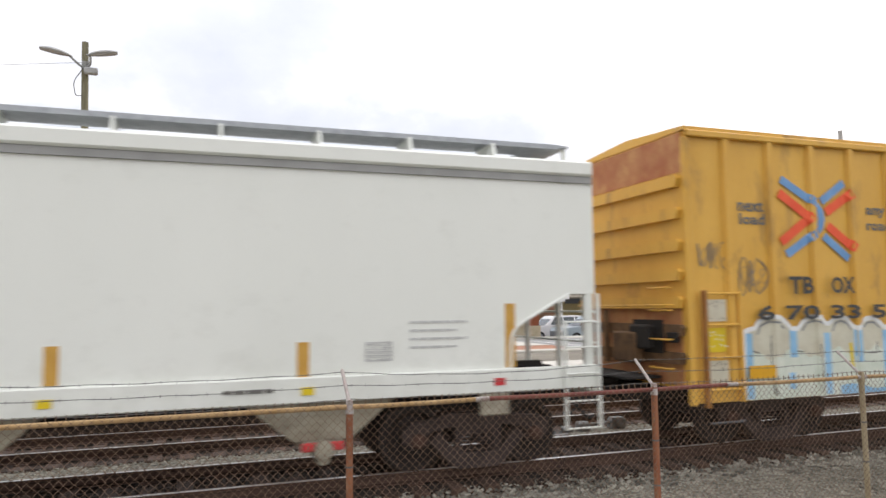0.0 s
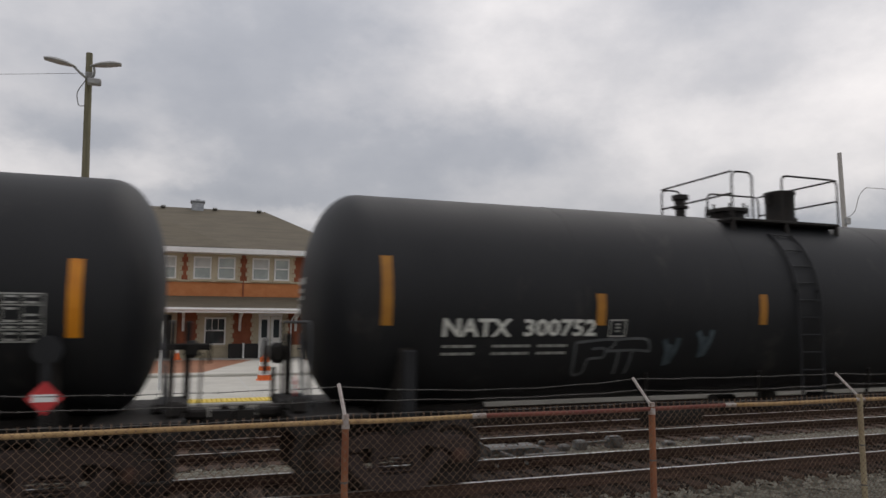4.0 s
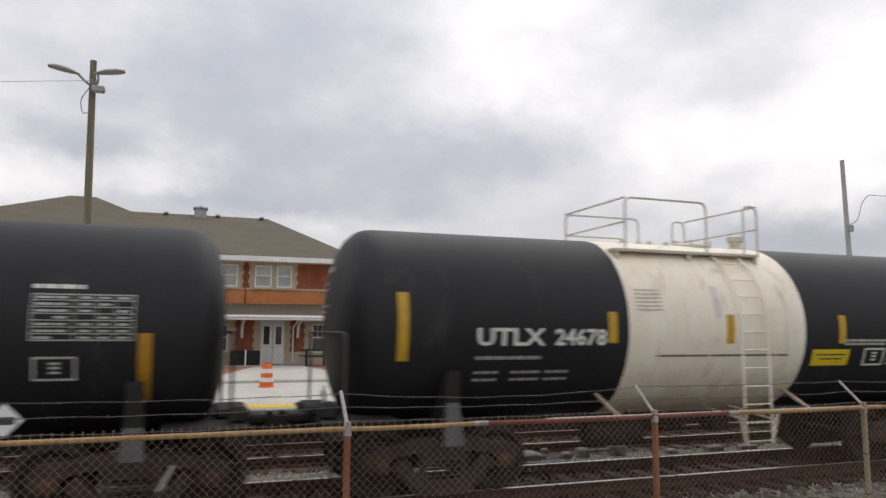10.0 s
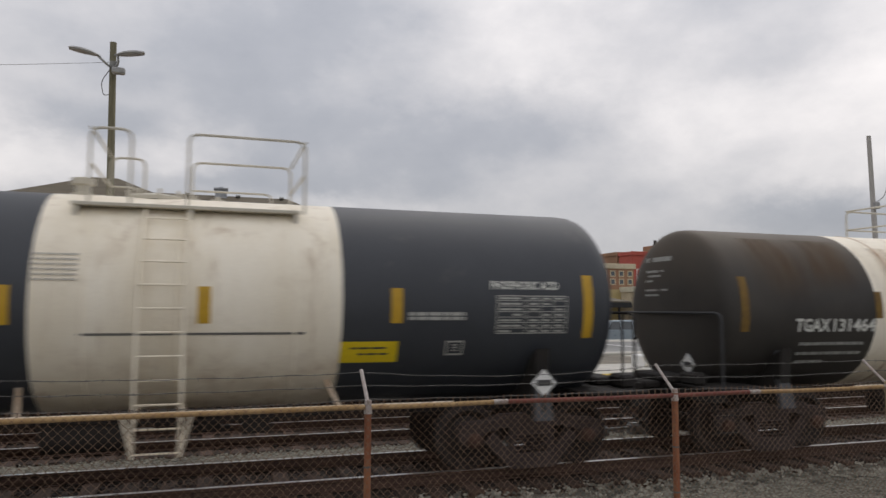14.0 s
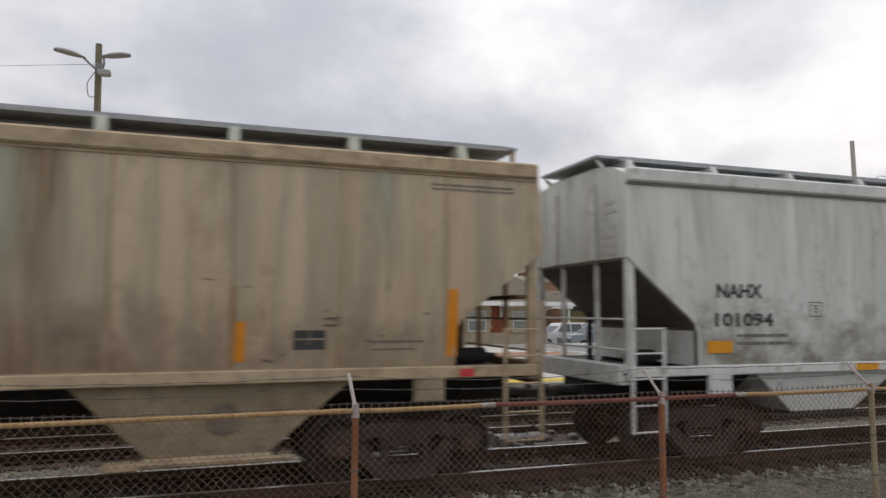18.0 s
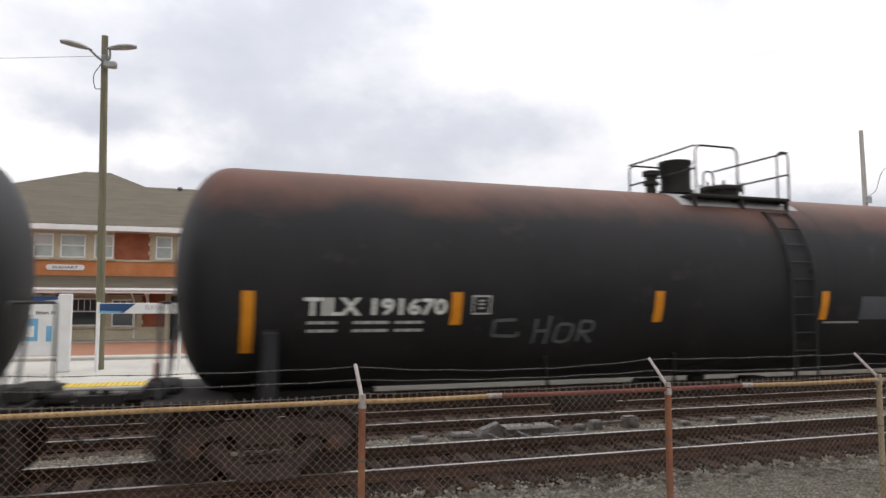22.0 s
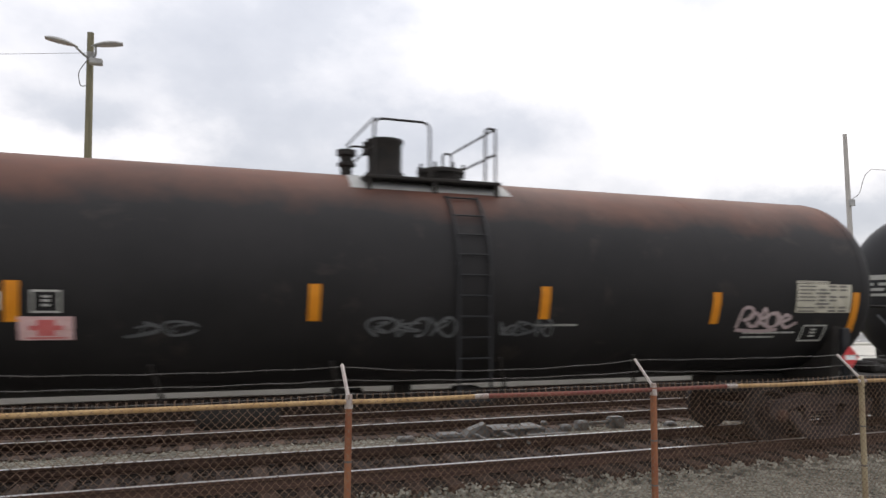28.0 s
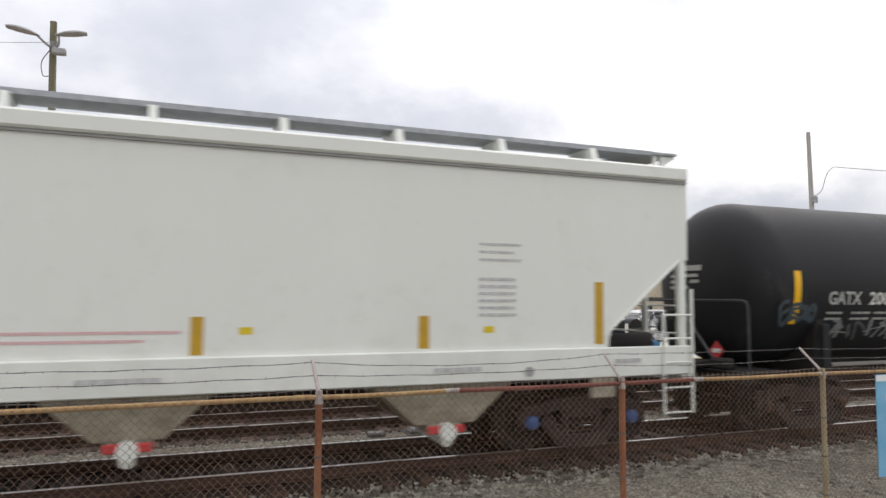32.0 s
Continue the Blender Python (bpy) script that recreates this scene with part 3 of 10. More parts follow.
# ---- mesh tools ----
class Shape:
    """Collects vertices and faces of one mesh."""

    def __init__(self):
        self.v, self.f, self.smooth = [], [], []

    def add(self, verts, faces, smooth=False):
        k = len(self.v)
        self.v.extend(verts)
        self.f.extend([tuple(i + k for i in f) for f in faces])
        self.smooth.extend([smooth] * len(faces))
        return self

    def box(self, x0, y0, z0, x1, y1, z1, c=0.0):
        x0, x1, y0, y1, z0, z1 = min(x0, x1), max(x0, x1), min(y0, y1), max(y0, y1), min(z0, z1), max(z0, z1)
        if c <= 0:
            v = [(x, y, z) for x in (x0, x1) for y in (y0, y1) for z in (z0, z1)]
            return self.add(v, [(0, 1, 3, 2), (4, 6, 7, 5), (0, 4, 5, 1), (2, 3, 7, 6), (0, 2, 6, 4), (1, 5, 7, 3)])
        c = min(c, (x1 - x0) / 2.5, (y1 - y0) / 2.5, (z1 - z0) / 2.5)
        v, idx = [], {}
        for i in (0, 1):
            for j in (0, 1):
                for k in (0, 1):
                    X, Y, Z = (x0, x1)[i], (y0, y1)[j], (z0, z1)[k]
                    sx, sy, sz = (c, -c)[i], (c, -c)[j], (c, -c)[k]
                    for a, p in enumerate(((X, Y + sy, Z + sz), (X + sx, Y, Z + sz), (X + sx, Y + sy, Z))):
                        idx[i, j, k, a] = len(v)
                        v.append(p)
        f = []
        for a in range(3):
            b, d = (a + 1) % 3, (a + 2) % 3
            for s in (0, 1):
                ring = []
                for u, w in ((0, 0), (1, 0), (1, 1), (0, 1)):
                    key = [0, 0, 0]
                    key[a], key[b], key[d] = s, u, w
                    ring.append(idx[(*key, a)])
                f.append(tuple(ring if s else reversed(ring)))
            for u in (0, 1):
                for w in (0, 1):
                    k0, k1 = [0, 0, 0], [0, 0, 0]
                    k0[a], k1[a] = 0, 1
                    k0[b] = k1[b] = u
                    k0[d] = k1[d] = w
                    q = (idx[(*k0, b)], idx[(*k1, b)], idx[(*k1, d)], idx[(*k0, d)])
                    f.append(q if u != w else tuple(reversed(q)))
        for i in (0, 1):
            for j in (0, 1):
                for k in (0, 1):
                    f.append(tuple(idx[i, j, k, a] for a in ((0, 1, 2) if (i + j + k) % 2 else (0, 2, 1))))
        return self.add(v, f)

    def cyl(self, p0, p1, r, n=12, r1=None, caps=True):
        p0, p1 = Vector(p0), Vector(p1)
        d = (p1 - p0).normalized()
        u = d.orthogonal().normalized()
        w = d.cross(u)
        r1 = r if r1 is None else r1
        v = []
        for p, q in ((p0, r), (p1, r1)):
            for i in range(n):
                a = 2 * math.pi * i / n
                v.append(tuple(p + u * (q * math.cos(a)) + w * (q * math.sin(a))))
        self.add(v, [(i, (i + 1) % n, n + (i + 1) % n, n + i) for i in range(n)], True)
        if caps:
            k = len(self.v) - 2 * n
            self.f += [tuple(k + i for i in reversed(range(n))), tuple(k + n + i for i in range(n))]
            self.smooth += [False, False]
        return self

    def tube(self, pts, r, n=6):
        pts = [Vector(p) for p in pts]
        v = []
        d0 = (pts[1] - pts[0]).normalized()
        u = d0.orthogonal().normalized()
        for i, p in enumerate(pts):
            a = pts[max(i - 1, 0)]
            b = pts[min(i + 1, len(pts) - 1)]
            d = (b - a).normalized()
            u = (u - d * u.dot(d))
            u = u.normalized() if u.length > 1e-6 else d.orthogonal().normalized()
            w = d.cross(u)
            for k in range(n):
                t = 2 * math.pi * k / n
                v.append(tuple(p + u * (r * math.cos(t)) + w * (r * math.sin(t))))
        f = [(i * n + k, i * n + (k + 1) % n, (i + 1) * n + (k + 1) % n, (i + 1) * n + k) for i in range(len(pts) - 1) for k in range(n)]
        self.add(v, f, True)
        k = len(self.v) - len(v)
        self.f += [tuple(k + i for i in reversed(range(n))), tuple(len(self.v) - n + i for i in range(n))]
        self.smooth += [False, False]
        return self

    def prism(self, poly, axis, a, b):
        """A polygon extruded along an axis. poly: pairs in the two other axes, in x, y, z order."""
        def put(p, s):
            return (s, p[0], p[1]) if axis == "x" else (p[0], s, p[1]) if axis == "y" else (p[0], p[1], s)
        n = len(poly)
        v = [put(p, a) for p in poly] + [put(p, b) for p in poly]
        f = [tuple(reversed(range(n))), tuple(range(n, 2 * n))] + [(i, (i + 1) % n, n + (i + 1) % n, n + i) for i in range(n)]
        return self.add(v, f)

    def lathe(self, prof, axis="x", n=32, centre=(0, 0, 0)):
        """prof: pairs of (place on the axis, radius)."""
        v, f = [], []
        cx, cy, cz = centre
        for s, r in prof:
            for i in range(n):
                a = 2 * math.pi * i / n
                c, d = r * math.cos(a), r * math.sin(a)
                v.append((cx + s, cy + c, cz + d) if axis == "x" else (cx + c, cy + s, cz + d) if axis == "y" else (cx + c, cy + d, cz + s))
        for j in range(len(prof) - 1):
            for i in range(n):
                f.append((j * n + i, j * n + (i + 1) % n, (j + 1) * n + (i + 1) % n, (j + 1) * n + i))
        self.add(v, f, True)
        k = len(self.v) - len(v)
        self.f += [tuple(k + i for i in reversed(range(n))), tuple(len(self.v) - n + i for i in range(n))]
        self.smooth += [False, False]
        return self

    def mesh(self, name, mat):
        me = bpy.data.meshes.new(name)
        me.from_pydata(self.v, [], self.f)
        me.polygons.foreach_set("use_smooth", self.smooth)
        bm = bmesh.new()
        bm.from_mesh(me)
        bmesh.ops.recalc_face_normals(bm, faces=bm.faces)
        bm.to_mesh(me)
        bm.free()
        if any(self.smooth):
            me.set_sharp_from_angle(angle=radians(40))
        if mat:
            me.materials.append(mat)
        return me


def part(name, shape, mat, parent, label=""):
    """Links a shape, or a mesh that is shared, as one mesh object under a thing or a part."""
    ob = new(name, shape if isinstance(shape, bpy.types.Mesh) else shape.mesh(name, mat))
    ob.parent = parent
    return tagged(ob, label)


def thing(name, label, category, group="", kind="", shape=None, mat=None, at=None):
    ob = new(name, shape.mesh(name, mat) if shape else None)
    if at is not None:
        ob.matrix_world = at
    return tagged(ob, label, category, group, kind)


def bend(pts, r=0.08, n=3):
    """A polyline with its corners rounded."""
    pts = [Vector(p) for p in pts]
    out = [pts[0]]
    for a, b, c in zip(pts, pts[1:], pts[2:]):
        k = min(r, (a - b).length / 2, (c - b).length / 2)
        p, q = b + (a - b).normalized() * k, b + (c - b).normalized() * k
        for i in range(n + 1):
            t = i / n
            out.append(p * (1 - t) ** 2 + b * 2 * t * (1 - t) + q * t ** 2)
    out.append(pts[-1])
    return out


LETTERS = {}


def letters(text, height, width=None):
    """Flat triangles of a line of writing, in metres: its verts (x from 0, z from 0) and faces."""
    if text not in LETTERS:
        cu = bpy.data.curves.new("writing", "FONT")
        cu.body, cu.size, cu.resolution_u, cu.offset = text, 1.0, 2, 0.028
        ob = new("writing", cu)
        bpy.context.view_layer.update()
        me = bpy.data.meshes.new_from_object(ob.evaluated_get(bpy.context.evaluated_depsgraph_get()))
        LETTERS[text] = ([tuple(v.co) for v in me.vertices], [tuple(p.vertices) for p in me.polygons])
        bpy.data.objects.remove(ob)
        bpy.data.curves.remove(cu)
        bpy.data.meshes.remove(me)
    v, f = LETTERS[text]
    x0, x1 = min(p[0] for p in v), max(p[0] for p in v)
    z0, z1 = min(p[1] for p in v), max(p[1] for p in v)
    sx = (width / (x1 - x0)) if width else height / (z1 - z0)
    sz = height / (z1 - z0)
    return [((p[0] - x0) * sx, 0, (p[1] - z0) * sz) for p in v], f


# ---- ground, tracks ----
def build_ground():
    prof = [(-2500, -0.45), (4.5, -0.42), (7.2, -0.36), (8.4, -0.28), (11.9, -0.28), (12.1, -0.16), (12.6, -0.16), (12.8, -0.28), (15.84, -0.28), (15.86, 0.5), (35.02, 0.5), (35.3, -0.22), (2500, -0.22)]
    xs = [-2500, -400, -60, -20, 0, 20, 60, 400, 2500]
    s = Shape()
    s.add([(x, y, z) for y, z in prof for x in xs], [(j * len(xs) + i, j * len(xs) + i + 1, (j + 1) * len(xs) + i + 1, (j + 1) * len(xs) + i) for j in range(len(prof) - 1) for i in range(len(xs) - 1)])
    thing("ground", "grey crushed stone ground along the railway", "ground", kind="structure", shape=s, mat=GRAVEL)


def rail_profile(y0):
    half = [(0.0375, 0.0), (0.0375, -0.035), (0.010, -0.05), (0.010, -0.125), (0.07, -0.14), (0.07, -0.155)]
    return [(y0 + y, z - 0.004) for y, z in half] + [(y0 - y, z - 0.004) for y, z in reversed(half)]


def build_track(name, yc, label):
    top = thing(name, label, "railway track", kind="structure")
    bed = Shape().prism([(yc - 1.30, -0.30), (yc - 1.16, -0.185), (yc + 1.36, -0.185), (yc + 1.52, -0.30)], "x", -330, 330)
    part("track_bed", bed, BED, top)
    for side in (-1, 1):
        y = yc + side * GAUGE / 2
        r = part("rail", Shape().prism(rail_profile(y), "x", -330, 330), RAIL_SIDE, top, "rusty steel rail with a polished head")
        part("rail_head", Shape().box(-330, y - 0.034, -0.006, 330, y + 0.034, 0.0), RAIL_TOP, r)
        joints = Shape()
        for k in range(-3, 7):
            x = k * 11.9 + 3.0 + side * 2.7
            joints.box(x - 0.45, y - 0.033, -0.115, x + 0.45, y + 0.033, -0.055, 0.01)
            for b in (-0.36, -0.22, -0.08, 0.08, 0.22, 0.36):
                joints.cyl((x + b, y - 0.05, -0.085), (x + b, y + 0.05, -0.085), 0.016, 6)
        part("joint_bars", joints, RAIL_SIDE, top)


def tie_shape(rnd):
    s = Shape()
    w, L = 0.115, 1.33
    s.box(-w, -L, -0.34, w, L, -0.16, 0.018)
    s.v = [(x + rnd.uniform(-.008, .008), y + rnd.uniform(-.02, .02), z + rnd.uniform(-.006, .006)) for x, y, z in s.v]
    return s


def plates(s, x, yc):
    for side in (-1, 1):
        y = yc + side * GAUGE / 2
        s.box(x - 0.10, y - 0.17, -0.165, x + 0.10, y + 0.17, -0.15)
        for dx in (-0.06, 0.06):
            for dy in (-0.1, 0.1):
                s.box(x + dx - 0.016, y + dy - 0.016, -0.152, x + dx + 0.016, y + dy + 0.016, -0.125)


def build_ties():
    rnd = random.Random(4)
    for name, yc in (("track", TRACK_Y), ("track.001", TRACK2_Y)):
        top = bpy.data.objects[name]
        kinds = [tie_shape(rnd).mesh("tie", TIE) for _ in range(5)]
        pl = Shape()
        x = -10.0
        while x < 42:
            ob = part("tie", rnd.choice(kinds), None, top)
            ob.matrix_basis = pose(x + rnd.uniform(-.03, .03), yc + rnd.uniform(-.05, .05), rnd.uniform(-.012, .008), 0, 0, rnd.uniform(-1.2, 1.2))
            plates(pl, x, yc)
            x += 0.50
        far = Shape()
        for x in [-10.5 - 0.5 * i for i in range(180)] + [42 + 0.5 * i for i in range(240)]:
            far.box(x - 0.115, yc - 1.29, -0.34, x + 0.115, yc + 1.29, -0.16)
        tagged(part("far_ties", far, TIE, top), kind="stuff")
        tagged(part("tie_plates", pl, RAIL_SIDE, top), kind="stuff")


def stones(name, label, mat, rows, seed, size):
    """Loose stones, each a squashed and turned block. rows: (count, x0, x1, y0, y1, height of the ground there)."""
    rnd = random.Random(seed)
    s = Shape()
    base = [(-1, -1, -0.6), (1, -0.8, -0.6), (0.9, 1, -0.6), (-0.9, 0.9, -0.6), (-0.5, -0.7, 0.7), (0.6, -0.5, 0.8), (0.5, 0.6, 0.65), (-0.6, 0.5, 0.8)]
    faces = [(0, 3, 2, 1), (4, 5, 6, 7), (0, 1, 5, 4), (1, 2, 6, 5), (2, 3, 7, 6), (3, 0, 4, 7)]
    for n, x0, x1, y0, y1, z0, z1 in rows:
        for _ in range(n):
            x = x0 + (x1 - x0) * rnd.random()
            u = rnd.random()
            y, z = y0 + (y1 - y0) * u, z0 + (z1 - z0) * u
            k = size * rnd.uniform(0.5, 1.25)
            a = rnd.uniform(0, 6.28)
            c, d = math.cos(a) * k, math.sin(a) * k
            s.add([(x + px * c - py * d + rnd.uniform(-.2, .2) * k, y + px * d + py * c, z + pz * k * 0.8 + rnd.uniform(-.1, .25) * k) for px, py, pz in base], faces)
    me = bpy.data.meshes.new(name)
    me.from_pydata(s.v, [], s.f)
    me.materials.append(mat)
    tagged(new(name, me), label, "ballast", kind="stuff")


def build_switch_gear():
    """Switch machine, rods and boxes that lie between the two tracks."""
    box = thing("switch_machine", "low grey steel switch machine between the tracks", "switch machine")
    y0, y1 = 12.30, 12.72
    part("housing", Shape().box(5.36, y0, -0.20, 6.46, y1, -0.04, 0.03), TRACK_GREY, box)
    part("cover_lid", Shape().prism([(y0 - 0.02, -0.036), (y0 + 0.05, 0.0), (y1 - 0.05, 0.0), (y1 + 0.02, -0.036)], "x", 5.34, 6.30), LID_GREY, box, "pale worn cover lid")
    part("lid_handle", Shape().tube(bend([(5.7, y0 + 0.1, 0.0), (5.7, y0 + 0.1, 0.04), (5.95, y0 + 0.1, 0.04), (5.95, y0 + 0.1, 0.0)], 0.02, 2), 0.012, 5), LID_GREY, box)
    part("motor_cover", Shape().add([(4.80, y0, -0.2), (5.32, y0, -0.2), (5.32, y1, -0.2), (4.80, y1, -0.2), (4.92, y0 + 0.12, -0.04), (5.26, y0 + 0.12, 0.07), (5.26, y1 - 0.10, 0.07), (4.92, y1 - 0.10, -0.04)], [(0, 1, 5, 4), (1, 2, 6, 5), (2, 3, 7, 6), (3, 0, 4, 7), (4, 5, 6, 7), (3, 2, 1, 0)]), LID_GREY, box, "humped pale motor cover")
    part("gear_box", Shape().box(4.34, y0 + 0.02, -0.20, 4.77, y1 - 0.06, -0.08, 0.04), LID_GREY, box)
    part("cable_box", Shape().box(6.40, y0 + 0.05, -0.02, 6.52, y0 + 0.16, 0.06, 0.02), LID_GREY, box)
    for x in (5.45, 5.75, 6.05, 6.35):
        part("mounting_lug", Shape().box(x - 0.05, y0 - 0.09, -0.2, x + 0.05, y0 - 0.003, -0.12, 0.012), LID_GREY, box)
    part("base_plate", Shape().box(4.25, y0 - 0.12, -0.19, 6.9, y1 + 0.1, -0.15, 0.005), UNDER, box)
    for x, z in ((5.0, -0.10), (5.55, -0.08)):
        part("throw_rod", Shape().cyl((x, 11.2, z), (x, y0, z), 0.028, 8), TRACK_GREY, box)
    rods = thing("switch_rods", "grey steel switch rods and clamps on the ballast", "switch rods")
    part("long_rod", Shape().cyl((7.25, 12.5, -0.06), (8.30, 12.46, -0.03), 0.035, 8), LID_GREY, rods)
    part("clamp", Shape().box(7.22, 12.40, -0.2, 7.46, 12.62, 0.01, 0.03), TRACK_GREY, rods)
    part("clamp", Shape().box(7.92, 12.38, -0.2, 8.26, 12.58, 0.04, 0.03), TRACK_GREY, rods)
    part("clamp_cap", Shape().box(7.95, 12.40, 0.043, 8.22, 12.56, 0.06, 0.01), LID_GREY, rods)
    thing("steel_plank", "long pale steel plank lying on the ballast", "plank", shape=Shape().box(5.9, 11.95, -0.17, 6.75, 12.07, -0.10, 0.02), mat=LID_GREY)
    for i, (x, y, w) in enumerate(((3.7, 12.4, 0.16), (6.98, 12.5, 0.10), (9.3, 12.35, 0.12), (10.3, 12.3, 0.2), (11.2, 12.35, 0.22))):
        thing("steel_box", "small grey junction box on the ballast", "junction box", "trackside boxes", shape=Shape().box(x - w, y - 0.1, -0.2, x + w, y + 0.1, -0.08 + 0.03 * (i % 2), 0.03), mat=TRACK_GREY)


# ---- fence ----
FENCE_TOP, FENCE_FOOT = 1.42, -0.42
POSTS = ((-7.8, POST_RUST), (-4.75, POST_RUST), (-1.66, POST_TAN), (1.35, POST_RUST), (4.55, POST_RUST), (7.43, POST_TAN), (10.5, POST_RUST), (13.5, POST_RUST), (16.6, POST_TAN))


def build_fence():
    fence = thing("chain_link_fence", "rusty chain-link fence with barbed wire on slanted arms", "fence")
    x0, x1 = POSTS[0][0], POSTS[-1][0]
    for k, (x, mat) in enumerate(POSTS):
        s = Shape().cyl((x, FENCE_Y, FENCE_FOOT - 0.3), (x, FENCE_Y, FENCE_TOP + 0.02), 0.031 if k != 4 else 0.034, 12)
        post = part("post", s, mat, fence, "rusty red-brown pipe post" if mat is POST_RUST else "buff galvanised pipe post")
        part("post_cap", Shape().cyl((x, FENCE_Y, FENCE_TOP - 0.06), (x, FENCE_Y, FENCE_TOP + 0.06), 0.039, 12, 0.03), ARM if k != 5 else POST_TAN, post)
        for z in (0.0, 0.45, 0.9):
            part("tie_band", Shape().cyl((x, FENCE_Y, z - 0.008), (x, FENCE_Y, z + 0.008), 0.036, 10), BARB, post)
        lean = 0.02 * math.sin(k * 2.3)
        arm = Shape().prism([(-0.018, 0.0), (0.018, 0.0), (0.012, 0.012), (-0.012, 0.012)], "z", 0, 0.40)
        arm.cyl((0, 0, 0), (0, 0, 0.40), 0.014, 8)
        a = part("barb_arm", arm, ARM, fence, "pale slanted steel arm")
        a.matrix_basis = pose(x, FENCE_Y + 0.01, FENCE_TOP + 0.03, -48 + 3 * math.sin(k), 0, lean * 60)
    # top rail in lengths of different paint
    cuts = ((x0, 1.2, RAIL_TAN), (1.2, 2.62, RAIL_TAN), (2.62, 5.55, RAIL_RED), (5.55, 7.43, RAIL_TAN), (7.43, 10.5, RAIL_TAN), (10.5, x1, RAIL_RED))
    for a, b, mat in cuts:
        s = Shape().tube([(a, FENCE_Y, FENCE_TOP), ((a * 2 + b) / 3, FENCE_Y, FENCE_TOP - 0.008), ((a + b * 2) / 3, FENCE_Y, FENCE_TOP - 0.006), (b, FENCE_Y, FENCE_TOP)], 0.0215, 10)
        part("top_rail", s, mat, fence, "ochre painted top rail" if mat is RAIL_TAN else "dark red rusty top rail")
        if b < x1:
            part("rail_sleeve", Shape().cyl((b - 0.07, FENCE_Y, FENCE_TOP), (b + 0.07, FENCE_Y, FENCE_TOP), 0.0235, 10), ARM if b > 2 else RAIL_TAN, fence)
    # woven mesh: upright zigzag wires hooked into one another
    pitch, rows = 0.072, 27
    s = Shape()
    n = int((x1 - x0) / (pitch / 2))
    r = 0.0025
    zs = [FENCE_TOP + 0.035 - i * pitch / 2 for i in range(2 * rows - 3)]
    rnd = random.Random(2)
    for i in range(0, n, 1):
        xa = x0 + i * pitch / 2
        if i % 2:
            continue
        pts = []
        sway = rnd.uniform(-0.006, 0.006)
        for j, z in enumerate(zs):
            x = xa + (pitch / 2 if j % 2 else -0.002) + sway * math.sin(z * 2)
            pts.append((x, FENCE_Y - 0.032 + (0.003 if j % 2 else -0.003), z))
        base = len(s.v)
        for j, (x, y, z) in enumerate(pts):
            s.v += [(x - r, y - r * 0.6, z), (x + r, y - r * 0.6, z), (x, y + r, z)]
        for j in range(len(pts) - 1):
            for k in range(3):
                a, b = base + j * 3 + k, base + j * 3 + (k + 1) % 3
                s.f.append((a, b, b + 3, a + 3))
                s.smooth.append(False)
        # mirrored half of the weave
        base = len(s.v)
        for j, (x, y, z) in enumerate(pts):
            x = xa + (pitch / 2 if j % 2 else pitch + 0.002) + sway * math.sin(z * 2)
            s.v += [(x - r, y - r * 0.6, z), (x + r, y - r * 0.6, z), (x, y + r, z)]
        for j in range(len(pts) - 1):
            for k in range(3):
                a, b = base + j * 3 + k, base + j * 3 + (k + 1) % 3
                s.f.append((a, b, b + 3, a + 3))
                s.smooth.append(False)
        # twisted knuckle that stands above the rail
        if i % 2 == 0:
            for dx in (-0.004, 0.004):
                s.tube([(xa + dx, FENCE_Y - 0.03, FENCE_TOP + 0.03), (xa - dx * 2, FENCE_Y - 0.03, FENCE_TOP + 0.048), (xa + dx * 2.5, FENCE_Y - 0.03, FENCE_TOP + 0.066)], 0.0026, 3)
    me = bpy.data.meshes.new("wire_mesh")
    me.from_pydata(s.v, [], s.f)
    me.materials.append(FENCE_WIRE)
    tagged(part("wire_mesh", me, None, fence, "rusty woven chain-link mesh"), kind="stuff")
    # barbed strands
    rnd = random.Random(6)
    for k, (up, out) in enumerate(((0.275, 0.31), (0.165, 0.195), (0.055, 0.07))):
        st = Shape()
        xs = [p[0] for p in POSTS]
        for a, b in zip(xs, xs[1:]):
            m = 14
            sag = rnd.uniform(0.01, 0.035) + (0.05 if (k == 0 and 1 < a < 2) else 0)
            pts = []
            for i in range(m + 1):
                t = i / m
                wob = 0.004 * math.sin(i * 1.9 + k)
                pts.append((a + (b - a) * t, FENCE_Y + out + wob, FENCE_TOP + up - sag * 4 * t * (1 - t) + wob))
            for dz in (0.0022, -0.0022):
                st.tube([(x, y, z + dz * math.cos(i * 2)) for i, (x, y, z) in enumerate(pts)], 0.0027, 3)
            nb = int((b - a) / 0.125)
            for i in range(nb):
                t = (i + 0.5) / nb
                x, z = a + (b - a) * t, FENCE_TOP + up - sag * 4 * t * (1 - t)
                for ang in (0.6, 2.3):
                    c, d = 0.016 * math.cos(ang + i), 0.016 * math.sin(ang + i)
                    st.tube([(x - c * 0.4, FENCE_Y + out - c, z - d), (x + c * 0.4, FENCE_Y + out + c, z + d)], 0.0016, 3)
        part("barbed_wire", st, BARB, fence, "dull grey barbed wire strand")
    banner = thing("fence_banner", "light blue vinyl banner tied to the chain-link fence", "banner")
    part("sheet", Shape().box(8.26, FENCE_Y - 0.06, 0.14, 10.2, FENCE_Y - 0.045, 1.38, 0.003), SKYBLUE, banner)
    part("border", Shape().box(8.26, FENCE_Y - 0.064, 1.30, 10.2, FENCE_Y - 0.061, 1.375), WHITE, banner)
    lines = Shape()
